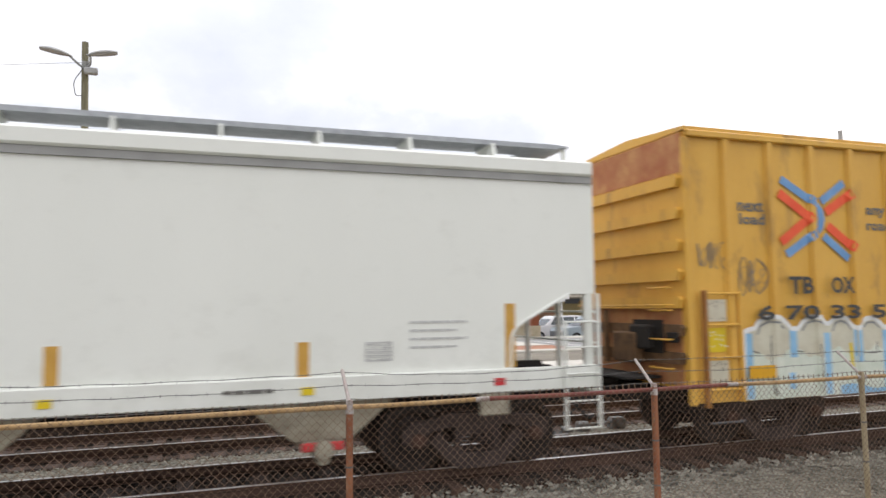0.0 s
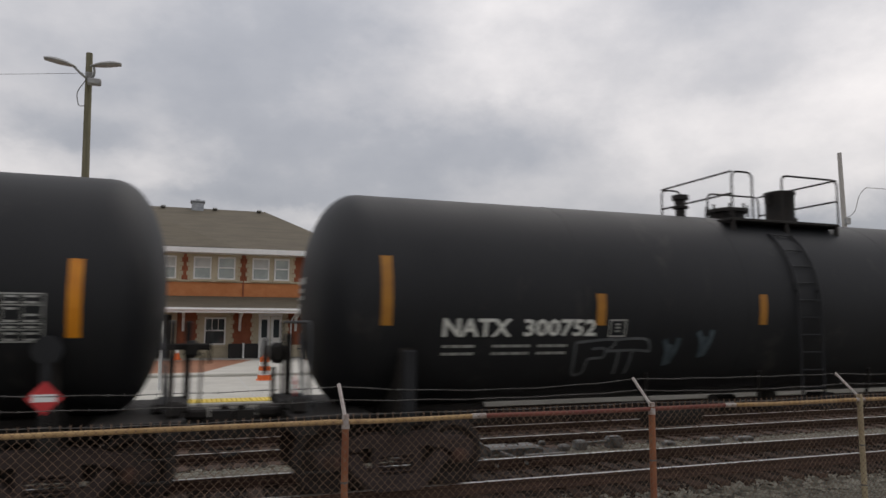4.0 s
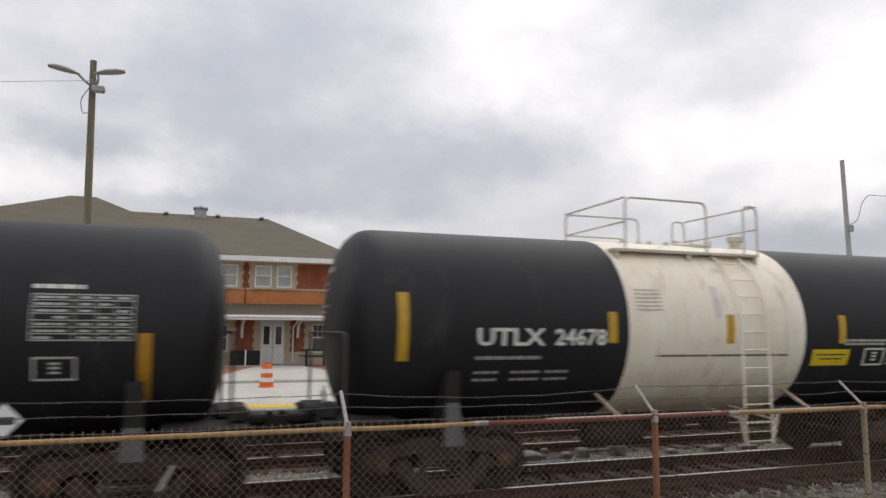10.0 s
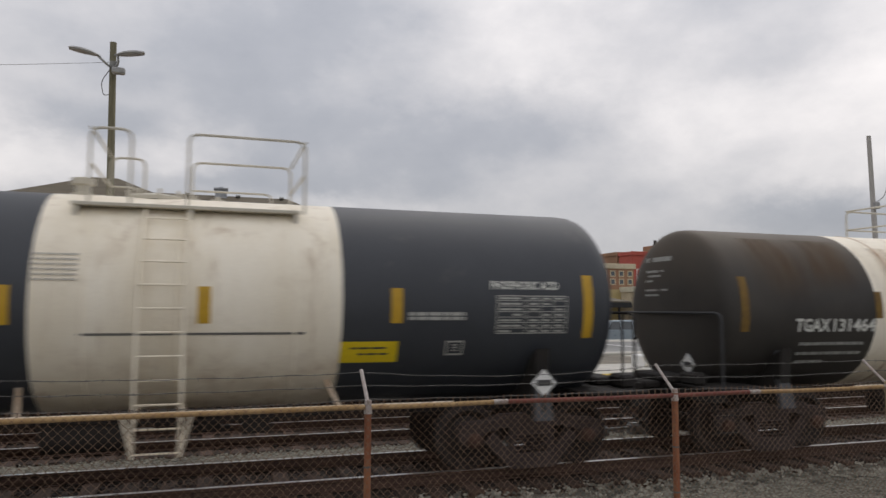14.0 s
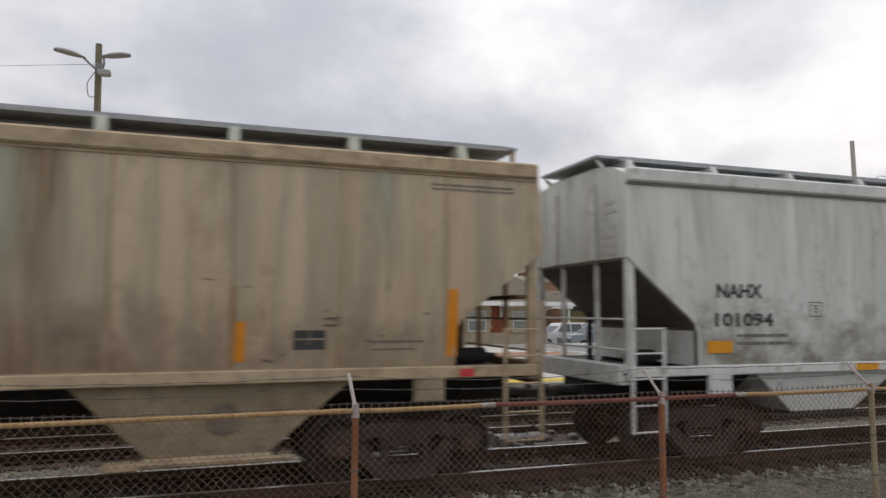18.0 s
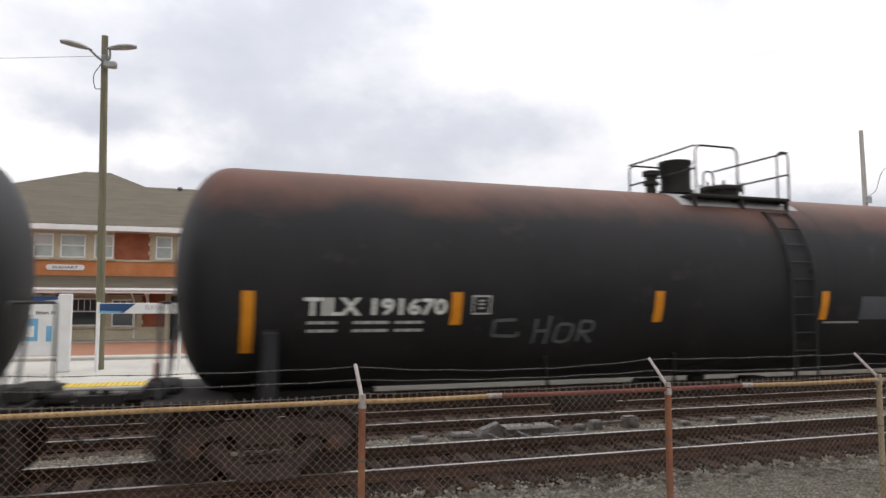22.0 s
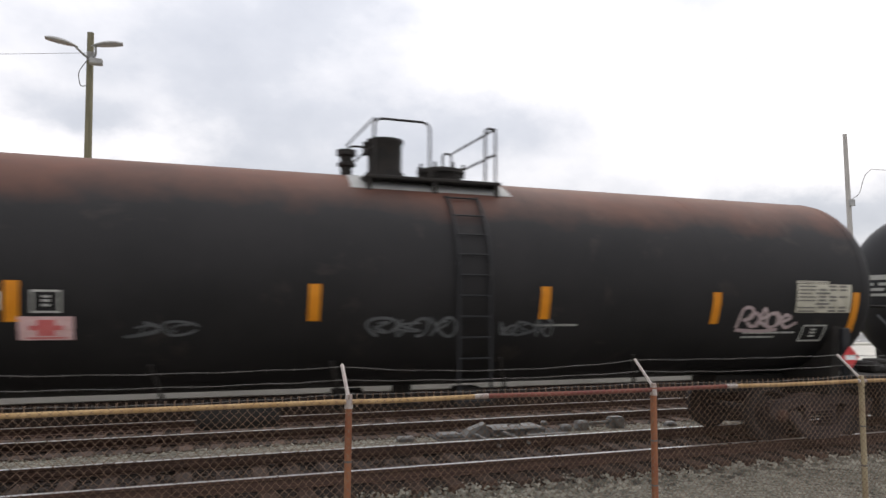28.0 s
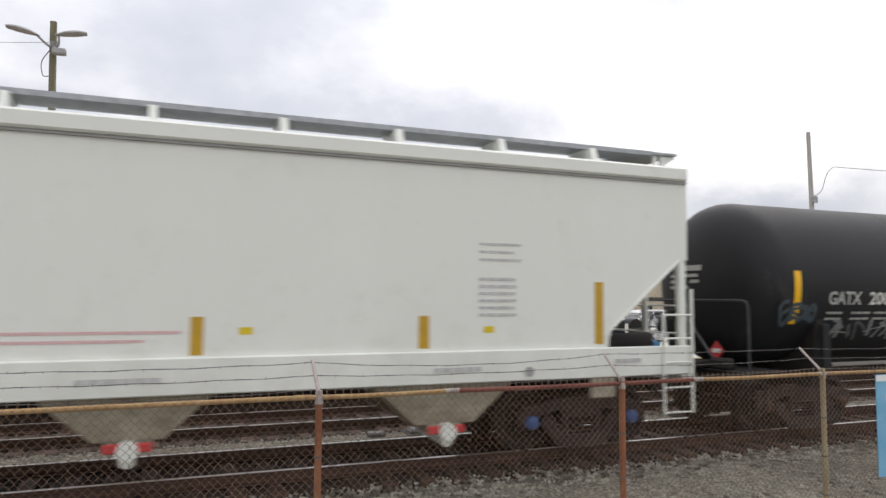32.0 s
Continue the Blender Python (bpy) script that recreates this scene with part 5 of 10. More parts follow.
def end_gear(car, half, r, zc, mat, truck_x, rail_z=1.95, gusset=None, gusset_disc=False, tapered=False, brakes=(True, True)):
    """Draft sills, bolsters, end platforms and handrails of a tank car."""
    for side in (-1, 1):
        part("draft_sill", Shape().box(side * (truck_x - 1.6), -0.33, 0.76, side * (half + 0.30), 0.33, 1.08, 0.02), UNDER, car)
        part("end_sill", Shape().box(side * (half - 0.02), -1.38, 0.86, side * (half + 0.25), 1.38, 1.06, 0.02), UNDER, car)
        part("end_platform", Shape().box(side * (half - 0.75), -1.40, 1.065, side * (half + 0.28), 1.40, 1.10, 0.008), UNDER, car)
        for y in (-1, 1):
            web = Shape()
            web.prism([(y * 0.3, 0.72), (y * 1.30, 0.80), (y * min(1.42, r + 0.02), zc - 0.62), (y * (r * 0.86), zc - 0.75), (y * 0.3, zc - r + 0.1)], "x", side * truck_x - 0.10, side * truck_x + 0.10)
            part("body_bolster", web, mat, car)
        w = 0.055 if gusset_disc else 0.09
        post = Shape().box(side * truck_x - min(w, 0.09), -(r + 0.03), 0.98, side * truck_x + min(w, 0.09), -(r - 0.06), zc - 0.70, 0.02)
        if gusset_disc:
            post.cyl((side * truck_x, -(r + 0.03), zc - 0.66), (side * truck_x, -(r - 0.12), zc - 0.66), 0.16, 18)
        if tapered:
            c, top = side * truck_x, math.sqrt(r * r - 0.66 ** 2)
            v = [(c + a, -(y + b), z) for b in (0.03, -0.05) for a, y, z in ((-0.14, r, 0.75), (0.14, r, 0.75), (0.06, top, zc - 0.66), (-0.06, top, zc - 0.66))]
            post = Shape().add(v, [(0, 1, 2, 3), (7, 6, 5, 4), (0, 4, 5, 1), (1, 5, 6, 2), (2, 6, 7, 3), (3, 7, 4, 0)])
        part("bolster_gusset", post, (gusset if gusset and (side < 0 or tapered) else BLACK), car, "upright steel gusset on the bolster")
        e = side * (half + (0.04 if tapered else 0.10))
        h = bend([(e, -1.40, 1.0), (e, -1.40, rail_z), (e, 1.40, rail_z), (e, 1.40, 1.0)], 0.16, 4)
        part("end_handrail", Shape().tube(h, 0.022, 8), RAIL_DIM if side < 0 else UNDER, car)
        if not tapered:
            part("brake_rod", Shape().cyl((side * (half - 0.05), 0.43, 2.11), (side * (half + 0.06), -0.72, 1.08), 0.028, 8), GUSSET, car)
        step = bend([(side * (half - 0.2), -1.4, 0.95), (side * (half - 0.2), -1.42, 0.42), (side * (half + 0.2), -1.42, 0.42), (side * (half + 0.2), -1.4, 0.95)], 0.04, 2)
        part("sill_step", Shape().tube(step, 0.02, 6).cyl((side * (half - 0.2), -1.41, 0.68), (side * (half + 0.2), -1.41, 0.68), 0.016, 6), UNDER, car)
        part("draft_gear", Shape().box(side * (half - 0.10), -0.55, 1.10, side * (half + 0.34), 0.55, 1.22, 0.03).box(side * (half + 0.05), -1.05, 1.10, side * (half + 0.27), -0.62, 1.30, 0.04), UNDER, car)
        add_coupler(car, side, half + 0.30, UNDER)
        part("angle_cock", Shape().cyl((side * (half + 0.28), -0.5, 0.9), (side * (half + 0.42), -0.5, 0.88), 0.05, 8), UNDER, car)
        if brakes[side > 0] == "post":  # a plain upright gear case without a wheel
            stand = part("brake_stand", Shape().box(half + 0.29, -0.02, 1.10, half + 0.42, 0.16, 1.72, 0.02).box(half + 0.27, -0.06, 1.70, half + 0.47, 0.20, 2.08, 0.06), UNDER, car)
            part("chain_rod", Shape().cyl((half + 0.48, 0.10, 1.08), (half + 0.46, 0.10, 1.85), 0.02, 6), UNDER, stand)
            continue
        if not brakes[side > 0]:
            continue
        if side < 0:
            stand = part("brake_stand", Shape().box(-half - 0.17, 0.36, 1.10, -half - 0.08, 0.56, 2.12, 0.03), UNDER, car)
            part("gear_housing", Shape().box(-half - 0.40, 0.30, 1.68, -half - 0.18, 0.62, 1.98, 0.06).cyl((-half - 0.34, 0.46, 1.12), (-half - 0.34, 0.46, 1.62), 0.035, 8), UNDER, stand)
            cx, r_w = -half - 0.46, 0.26
        else:
            stand = part("brake_stand", Shape().box(half + 0.26, 0.22, 1.10, half + 0.35, 0.34, 2.30, 0.02).box(half - 0.12, 0.24, 1.89, half + 0.60, 0.32, 1.98, 0.02), UNDER, car)
            part("gear_housing", Shape().box(half + 0.24, 0.12, 1.78, half + 0.46, 0.46, 2.02, 0.05), UNDER, stand)
            part("chain_rod", Shape().cyl((half + 0.48, 0.28, 1.08), (half + 0.50, 0.28, 1.85), 0.018, 6), UNDER, stand)
            cx, r_w = half + 0.60, 0.24
        cy, cz = (0.46, 1.78) if side < 0 else (0.28, 1.94)
        rim = Shape().tube([(cx, cy + r_w * math.cos(a * math.pi / 10), cz + r_w * math.sin(a * math.pi / 10)) for a in range(21)], 0.018, 5)
        part("brake_wheel", rim, UNDER, stand)
        for a in range(4):
            c, d = (r_w - 0.01) * math.cos(a * math.pi / 4), (r_w - 0.01) * math.sin(a * math.pi / 4)
            part("wheel_spoke", Shape().cyl((cx, cy - c, cz - d), (cx, cy + c, cz + d), 0.012, 5), UNDER, stand)


def underbelly(car, r, zc, reach, mat, straps=(-0.62, -0.22, 0.22, 0.62)):
    """Brake gear and outlets below a tank."""
    part("brake_reservoir", Shape().lathe([(-0.55, 0.1), (-0.5, 0.2), (0.5, 0.2), (0.55, 0.1)], "x", 14, (-reach * 0.42, -0.35, zc - r - 0.28)), UNDER, car)
    part("brake_cylinder", Shape().lathe([(-0.25, 0.16), (0.2, 0.16), (0.22, 0.08), (0.5, 0.05)], "x", 12, (-reach * 0.12, 0.3, zc - r - 0.22)), UNDER, car)
    part("control_valve", Shape().box(reach * 0.15, -0.5, zc - r - 0.32, reach * 0.15 + 0.4, -0.15, zc - r - 0.02, 0.03), UNDER, car)
    part("bottom_outlet", Shape().cyl((0.1, 0, zc - r - 0.30), (0.1, 0, zc - r + 0.1), 0.15, 12).box(-0.2, -0.12, zc - r - 0.34, 0.4, 0.12, zc - r - 0.27, 0.02), UNDER, car)
    part("brake_pipe", Shape().tube([(-reach, -0.45, 0.92), (-reach * 0.3, -0.5, zc - r - 0.12), (reach * 0.3, -0.5, zc - r - 0.12), (reach, -0.45, 0.92)], 0.022, 6), UNDER, car)
    for x in straps:  # slanting straps to the running boards
        a = x * reach
        k = Shape()
        b = math.sqrt(r * r - (r * 0.78) ** 2)
        k.tube([(a, -b - 0.22, zc - r * 0.70), (a + 0.16, -b, zc - r - 0.02)], 0.028, 5)
        part("side_strap", k, mat, car)


def top_deck(car, r, zc, x0, x1, bonnet, manway, valve, mat, pad=None, tall=0.85, acid=False, guards=((0, 0.42), (0.55, 1.0))):
    """The walkway on top of a tank with its guard rails, manway, bonnet and safety valve."""
    zt = zc + r - (0.17 if acid and r > 1.4 else 0.0)
    zp = zc + math.sqrt(r * r - 0.80 ** 2) + (0.0 if acid and r > 1.4 else 0.06)
    deck = part("top_platform", Shape().box(x0, -0.98, zp, x1, -0.52, zp + 0.045, 0.006).box(x0, 0.52, zp, x1, 0.98, zp + 0.045, 0.006), mat, car)
    for x in (x0 + 0.06, (x0 + x1) / 2, x1 - 0.06):
        for y in (-1, 1):
            part("platform_bracket", Shape().box(x - 0.03, y * 0.97, zp - 0.30, x + 0.03, y * 0.90, zp, 0.006).box(x - 0.03, y * 0.55, zp - 0.03, x + 0.03, y * 0.95, zp), mat, deck)
    zg = zp + tall
    w = x1 - x0
    for a, b in guards:
        xa, xb = x0 + w * a, x0 + w * b
        for y in (-0.95, 0.95):
            part("guard_rail", Shape().tube(bend([(xa, y, zp), (xa, y, zg), (xb, y, zg), (xb, y, zp)], 0.13, 4), 0.019, 6), mat, deck)
            if acid and y > 0:
                part("guard_rail", Shape().tube(bend([(xa, y, zp + tall * 0.55), (xa + (xb - xa) * 0.8, y, zp + tall * 0.55), (xa + (xb - xa) * 0.8, y, zp)], 0.1, 3), 0.016, 6), mat, deck)
        e = xa if a < 0.3 else xb
        for z in (zg, zp + tall * 0.55):
            part("guard_rail", Shape().cyl((e, -0.95, z), (e, 0.95, z), 0.017, 6), mat, deck)
    if bonnet is not None:
        b = part("valve_bonnet", Shape().lathe([(0.0, 0.30), (0.06, 0.30), (0.06, 0.26), (0.50, 0.26), (0.53, 0.285), (0.58, 0.285), (0.60, 0.2)], "z", 22, (bonnet, 0, zt + 0.02)), mat, car, "round protective bonnet over the valves")
        part("bonnet_hinge", Shape().box(bonnet - 0.34, -0.04, zt + 0.35, bonnet - 0.25, 0.04, zt + 0.56, 0.01), mat, b)
    if manway is not None:
        m = part("manway", Shape().lathe([(0.0, 0.30), (0.16, 0.30), (0.17, 0.38), (0.22, 0.38), (0.24, 0.34), (0.28, 0.12)], "z", 22, (manway, 0, zt - 0.04)), mat, car, "bolted manway cover")
        for k in range(8):
            a = k * math.pi / 4 + 0.2
            part("eye_bolt", Shape().cyl((manway + 0.36 * math.cos(a), 0.36 * math.sin(a), zt + 0.05), (manway + 0.36 * math.cos(a), 0.36 * math.sin(a), zt + 0.27), 0.022, 6), mat, m)
    if valve is not None:
        part("safety_valve", Shape().lathe([(0.0, 0.09), (0.16, 0.09), (0.18, 0.14), (0.22, 0.14), (0.23, 0.10), (0.32, 0.10), (0.34, 0.15), (0.42, 0.15), (0.44, 0.06)], "z", 14, (valve, 0, zt - 0.02)), mat, car)
    if acid:
        for k, x in enumerate((x0 + w * 0.30, x0 + w * 0.42, x0 + w * 0.50, x0 + w * 0.62)):
            part("top_valve", Shape().cyl((x, 0.1, zt - 0.02), (x, 0.1, zt + 0.16), 0.06, 10).cyl((x, 0.1, zt + 0.14), (x, 0.1, zt + 0.26), 0.035, 8).cyl((x - 0.08, 0.1, zt + 0.2), (x + 0.08, 0.1, zt + 0.2), 0.02, 6), mat, deck)
    if pad:
        s = Shape()
        n = 12
        v, f = [], []
        for i in range(n + 1):
            a = radians(53 + 74 * i / n)
            lip = 0.04 * abs(i - n / 2) / (n / 2)
            v += [(x0 - 0.15 - lip, -(r + 0.006) * math.cos(a), zc + (r + 0.006) * math.sin(a)), (x1 + 0.15 + lip, -(r + 0.006) * math.cos(a), zc + (r + 0.006) * math.sin(a))]
        for i in range(n):
            f.append((2 * i, 2 * i + 1, 2 * i + 3, 2 * i + 2))
        s.add(v, f, True)
        part("dome_patch", s, pad, car, "pale worn patch round the top fittings")


def shell_profile(half, depth, r, a=None, b=None, k=0.9):
    """The outline of a tank from a to b along its axis (whole with heads where None)."""
    c = half - depth
    prof = []
    if a is None:
        for i in range(13):
            t = math.pi / 2 * i / 12
            prof.append((-c - depth * math.cos(t) ** k, max(0.02, r * math.sin(t) ** k)))
        a = -c
    else:
        prof.append((a, r))
    inner = c if b is None else b
    n = max(1, int((inner - a) / 2.0))
    for i in range(1, n + 1):
        prof.append((a + (inner - a) * i / n, r))
    if b is None:
        for i in range(1, 13):
            t = math.pi / 2 * i / 12
            prof.append((c + depth * max(0.0, math.sin(t)) ** k, max(0.02, r * max(0.0, math.cos(t)) ** k)))
    return prof


def oil_tank(mid, label, paint, stripes, smat, marks, deck, ladder, deck_mat=None, half=8.47, pad=None, under=UNDER, guards=((0, 0.42), (0.55, 1.0)), gusset=None, gusset_disc=False, r=1.57, zc=2.63, brakes=(True, True)):
    """A long tank car. Places along it are those on the train's own line."""
    tc = 7.30
    car = thing("tank_car", label, "tank car", "freight train")
    skin = tank_skin(r, zc)
    q = [s - mid for s in deck]
    shell = part("tank_shell", Shape().lathe(shell_profile(half, 0.74, r), "x", 48, (0, 0, zc)), paint, car)
    for x in (-half + 0.76, -half * 0.55, -half * 0.2, half * 0.2, half * 0.55, half - 0.76):
        part("weld_seam", Shape().lathe([(x - 0.02, r - 0.01), (x - 0.012, r + 0.0025), (x + 0.012, r + 0.0025), (x + 0.02, r - 0.01)], "x", 48, (0, 0, zc)), paint, shell)
    end_gear(car, half, r, zc, under, tc, 2.29, gusset, gusset_disc, False, brakes)
    underbelly(car, r, zc, 5.5, UNDER)
    for x in (-tc, tc):
        add_truck(car, x)
    top_deck(car, r, zc, q[0], q[1], q[2], q[3], q[4], deck_mat or UNDER, pad, guards=guards)
    side_ladder(car, skin, ladder - mid, 0.46, 0.95, zc + 1.25, BLACK, r, zc, 0.05)
    for x, z0, z1 in stripes:
        part("reflective_stripe", patch(Shape(), skin, x - mid - 0.075, z0, x - mid + 0.075, z1), smat, car)
    for text, x0, x1, z0, z1, mat in marks:
        writing(car, skin, text, x0 - mid, x1 - mid, z0, z1, mat)
    head_lines(car, r, zc, half - 0.74, 0.74, -1, ((2.84, -0.20, 0.72, 0.10), (2.72, -0.11, 0.70, 0.06), (2.61, -0.14, 0.70, 0.06), (2.50, 0.05, 0.70, 0.055)), LETTER_GREY)
    placard(car, half - 1.16, 1.45, -1.63, RED)
    end_placard(car, -half - 0.18, RED)
    CARS.append((car, mid))
    return car, skin


def acid_tank(mid, label, paint, band, half, tc, stripes, smat, marks, deck, ladder, guards, r=1.43, zc=2.36, gusset=None, plac=1.45, paint2=None, knuckle=0.72, dish=0.62, seam=None, tall=0.87, brakes=(True, True)):
    """A short tank car with a pale band in its middle."""
    car = thing("acid_tank_car", label, "tank car", "freight train")
    skin = tank_skin(r, zc)
    a, b = band[0] - mid, band[1] - mid
    part("tank_shell", Shape().lathe(shell_profile(half, dish, r, None, a, knuckle), "x", 48, (0, 0, zc)), paint, car, "dark painted tank end")
    part("tank_band", Shape().lathe([(a, r), ((a * 2 + b) / 3, r + 0.002), ((a + b * 2) / 3, r + 0.002), (b, r)], "x", 48, (0, 0, zc)), WHITE_ACID, car, "cream-white painted tank middle")
    part("tank_shell", Shape().lathe(shell_profile(half, min(0.62, dish + 0.14), r, b, None, knuckle + 0.08), "x", 48, (0, 0, zc)), paint2 or paint, car, "dark painted tank end")
    for x in (a + 0.55, (a + b) / 2 - 0.2, b - 0.6):
        part("weld_seam", Shape().lathe([(x - 0.03, r - 0.01), (x - 0.018, r + 0.009), (x + 0.018, r + 0.009), (x + 0.03, r - 0.01)], "x", 48, (0, 0, zc)), seam or RUST_SEAM, car)
    end_gear(car, half, r, zc, UNDER, tc, 2.24, gusset or GUSSET, False, True, brakes)
    underbelly(car, r, zc, tc - 1.2, UNDER, ())
    reach = tc - 1.35
    pipe = part("running_pipe", Shape().cyl((-reach, -r - 0.04, 1.05), (reach, -r - 0.04, 1.05), 0.024, 8), WHITE_ACID, car, "pale grab pipe along the lower side")
    for x in (-0.62, 0.52):
        part("pipe_bracket", Shape().tube([(x * reach, -r - 0.04, 1.05), (x * reach - 0.10, -math.sqrt(r * r - (zc - 1.34) ** 2) + 0.01, 1.34)], 0.03, 6), RUST_SEAM, pipe)
    for x in (-tc, tc):
        add_truck(car, x)
    q = [s - mid for s in deck]
    top_deck(car, r, zc, q[0], q[1], None, q[2], q[3], RAIL_PALE, None, tall, True, guards)
    side_ladder(car, skin, ladder - mid, 0.52, 0.55, zc + 1.21, WHITE_ACID, r, zc, 0.09, True)
    for x, z0, z1 in stripes:
        part("reflective_stripe", patch(Shape(), skin, x - mid - 0.075, z0, x - mid + 0.075, z1), smat, car)
    for text, x0, x1, z0, z1, mat in marks:
        writing(car, skin, text, x0 - mid, x1 - mid, z0, z1, mat)
    head_lines(car, r, zc, half - dish, dish, -1, ((3.14, -0.1, 0.70, 0.08), (2.95, 0.12, 0.65, 0.04), (2.87, 0.2, 0.65, 0.035), (2.78, 0.44, 0.66, 0.04), (2.62, 0.0, 0.67, 0.035), (2.53, 0.2, 0.67, 0.035)), LETTER_DIM, knuckle)
    placard(car, half - plac, 1.27, -1.44, WHITE, 0.19)
    end_placard(car, -half - 0.18, WHITE)
    CARS.append((car, mid))
    return car, skin


def hopper(mid, half, label, paint, frame_mat, cut, sill, pockets, gate_mat, pocket_mat, tc, bow, ribs=(), band=None, caps=None, brackets=1.62, sill_mat=None, inner=None, ztop=4.30, seam_mat=None, band_h=0.035, fin=0.10, nose=-0.06, locker=False, reservoir=False, first=0.35, tail=0.14, fin_mat=None, coaming=None):
    """A covered hopper. cut: the end opening as (depth at the top, its height, depth below, height below). bow: how far the sides swell."""
    car = thing("hopper_car", label, "hopper car", "freight train")
    d0, zt0, d1, zb1 = cut
    s0, s1 = sill

    def wide(z):
        t = max(0.0, min(1.0, (z - s1) / (ztop - s1)))
        return 1.49 + bow * math.sin(math.pi * t) + 0.02 * t

    skin = Skin(wide)
    # body: sections along the car
    def bottom(x):
        u = half - abs(x)
        if u <= d0:
            return zt0
        if u >= d1:
            return s1
        t = (u - d0) / (d1 - d0)
        return zt0 + (zb1 - zt0) * t if t < 0.999 else s1
    xs = sorted({-half, -half + d0, -half + (d0 + d1) / 2, -half + d1 - 0.02, -half + d1, half, half - d0, half - (d0 + d1) / 2, half - d1 + 0.02, half - d1} | {-half + d1 + (2 * half - 2 * d1) * i / 10 for i in range(1, 10)})
    v, f = [], []
    for x in xs:
        zb = bottom(x)
        prof = [(-wide(zb + (ztop - zb) * i / 6), zb + (ztop - zb) * i / 6) for i in range(7)]
        prof += [(-1.24, ztop + 0.13), (-0.70, ztop + 0.22)]
        prof += [(-y, z) for y, z in reversed(prof)]
        v += [(x, y, z) for y, z in prof]
    n = 18
    for i in range(len(xs) - 1):
        for k in range(n - 1):
            f.append((i * n + k, i * n + k + 1, (i + 1) * n + k + 1, (i + 1) * n + k))
        f.append((i * n + n - 1, i * n, (i + 1) * n, (i + 1) * n + n - 1))
    f += [tuple(reversed(range(n))), tuple((len(xs) - 1) * n + k for k in range(n))]
    body = part("body", Shape().add(v, f, True), paint, car)
    for y in (-1, 1):
        part("side_sill", Shape().box(-half, y * 1.46, s0, half, y * 1.56, s1, 0.015), sill_mat or frame_mat, car)
        part("top_chord", Shape().box(-half + 0.02, y * 1.45, ztop - 0.13, half - 0.02, y * 1.59, ztop + 0.09, 0.03), frame_mat, car)
        # this strip colours in the shadow that the roof edge casts
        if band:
            part("chord_band", Shape().box(-half + 0.02, y * 1.50, ztop - 0.132 - band_h, half - 0.02, y * 1.545, ztop - 0.132), band, car, "grey strip painted as the shadow below the roof edge")
    for x in ribs:
        s = Shape()
        pts = [(x - mid, -wide(z) - 0.004, z) for z in [s1 + (ztop - 0.1 - s1) * i / 8 for i in range(9)]]
        s.tube(pts, 0.016, 5)
        part("side_seam", s, seam_mat or paint, body)
    # roof walks of grating on thin fins, with the sky showing under them
    for y in (-1, 1):
        walk_ = part("running_board", Shape().box(-half + 0.25, y * 0.36, 4.700, half - 0.25, y * 0.98, 4.735, 0.006), GALV, car, "galvanised roof walk")
        x = -half + first
        while x < half - 0.3:
            part("walk_bracket", Shape().prism([(y * 0.42, ztop + 0.21), (y * 1.16, ztop + 0.10), (y * 1.05, 4.698), (y * 0.42, 4.698)], "x", x, x + fin), fin_mat or frame_mat, walk_)
            x += brackets
        part("walk_edge", Shape().box(-half + 0.25, y * 0.982, 4.685, half - 0.25, y * 0.995, 4.755), GALV, walk_)
    if coaming:
        part("hatch_coaming", Shape().box(-half + 0.55, -0.40, ztop + 0.19, half - 0.65, -0.352, 4.60, 0.01), coaming, car, "rusty brown upstand along the roof hatches")
        # added strip, its pale colour stands for light through the walk grating
        part("hatch_rail", Shape().box(-half + 0.55, -0.395, 4.604, half - 0.65, -0.352, 4.695, 0.006), GREY_PLAIN, car, "pale grey strip painted as light through the roof walk")
    part("hatch_trough", Shape().box(-half + 0.6, -0.34, ztop + 0.19, half - 0.7, 0.34, ztop + 0.25, 0.02), GALV, car, "dull galvanised hatch trough between the roof walks")
    for i in range(-4, 4):
        part("roof_hatch", Shape().box(i * (half / 4.3) + 0.1, -0.30, ztop + 0.2, (i + 1) * (half / 4.3) - 0.06, 0.30, ztop + 0.29, 0.04), frame_mat, car)
    for side in (-1, 1):
        reach = tail if side < 0 else nose
        part("end_walk", Shape().box(side * (half - 0.62), -0.95, 4.715, side * (half + reach), 0.95, 4.76, 0.006), GALV, car)
        for y in (-0.9, 0.84):
            if side > 0:
                if nose > 0:
                    part("end_walk_bracket", Shape().prism([(half + 0.0, 4.50), (half + nose, 4.695), (half + 0.0, 4.712)], "y", y, y + 0.05), frame_mat, car)
                part("end_walk_post", Shape().box(half - 0.14, y, ztop + 0.1, half - 0.07, y + 0.06, 4.713, 0.01), frame_mat, car)
                continue
            part("end_walk_bracket", Shape().prism([(side * (half - 0.05), 4.50), (side * (half + tail - 0.04), 4.68), (side * (half + tail - 0.04), 4.712), (side * (half - 0.05), 4.60)], "y", y, y + 0.05), frame_mat, car)
        # end frame: posts, slope sheet, platform, ladder
        for y in (-1.44, 1.44):
            part("corner_post", Shape().box(side * (half - 0.02), y - 0.05, s0 - 0.05, side * (half - 0.16), y + 0.05, zt0 + 0.3, 0.012), frame_mat, car)
        for y in (-0.55, 0.55):
            part("end_post", Shape().box(side * (half - 0.05), y - 0.035, s0, side * (half - 0.12), y + 0.035, zt0 + 0.02, 0.012), TAN_RUST if inner is BROWN_SLOPE else frame_mat, car)
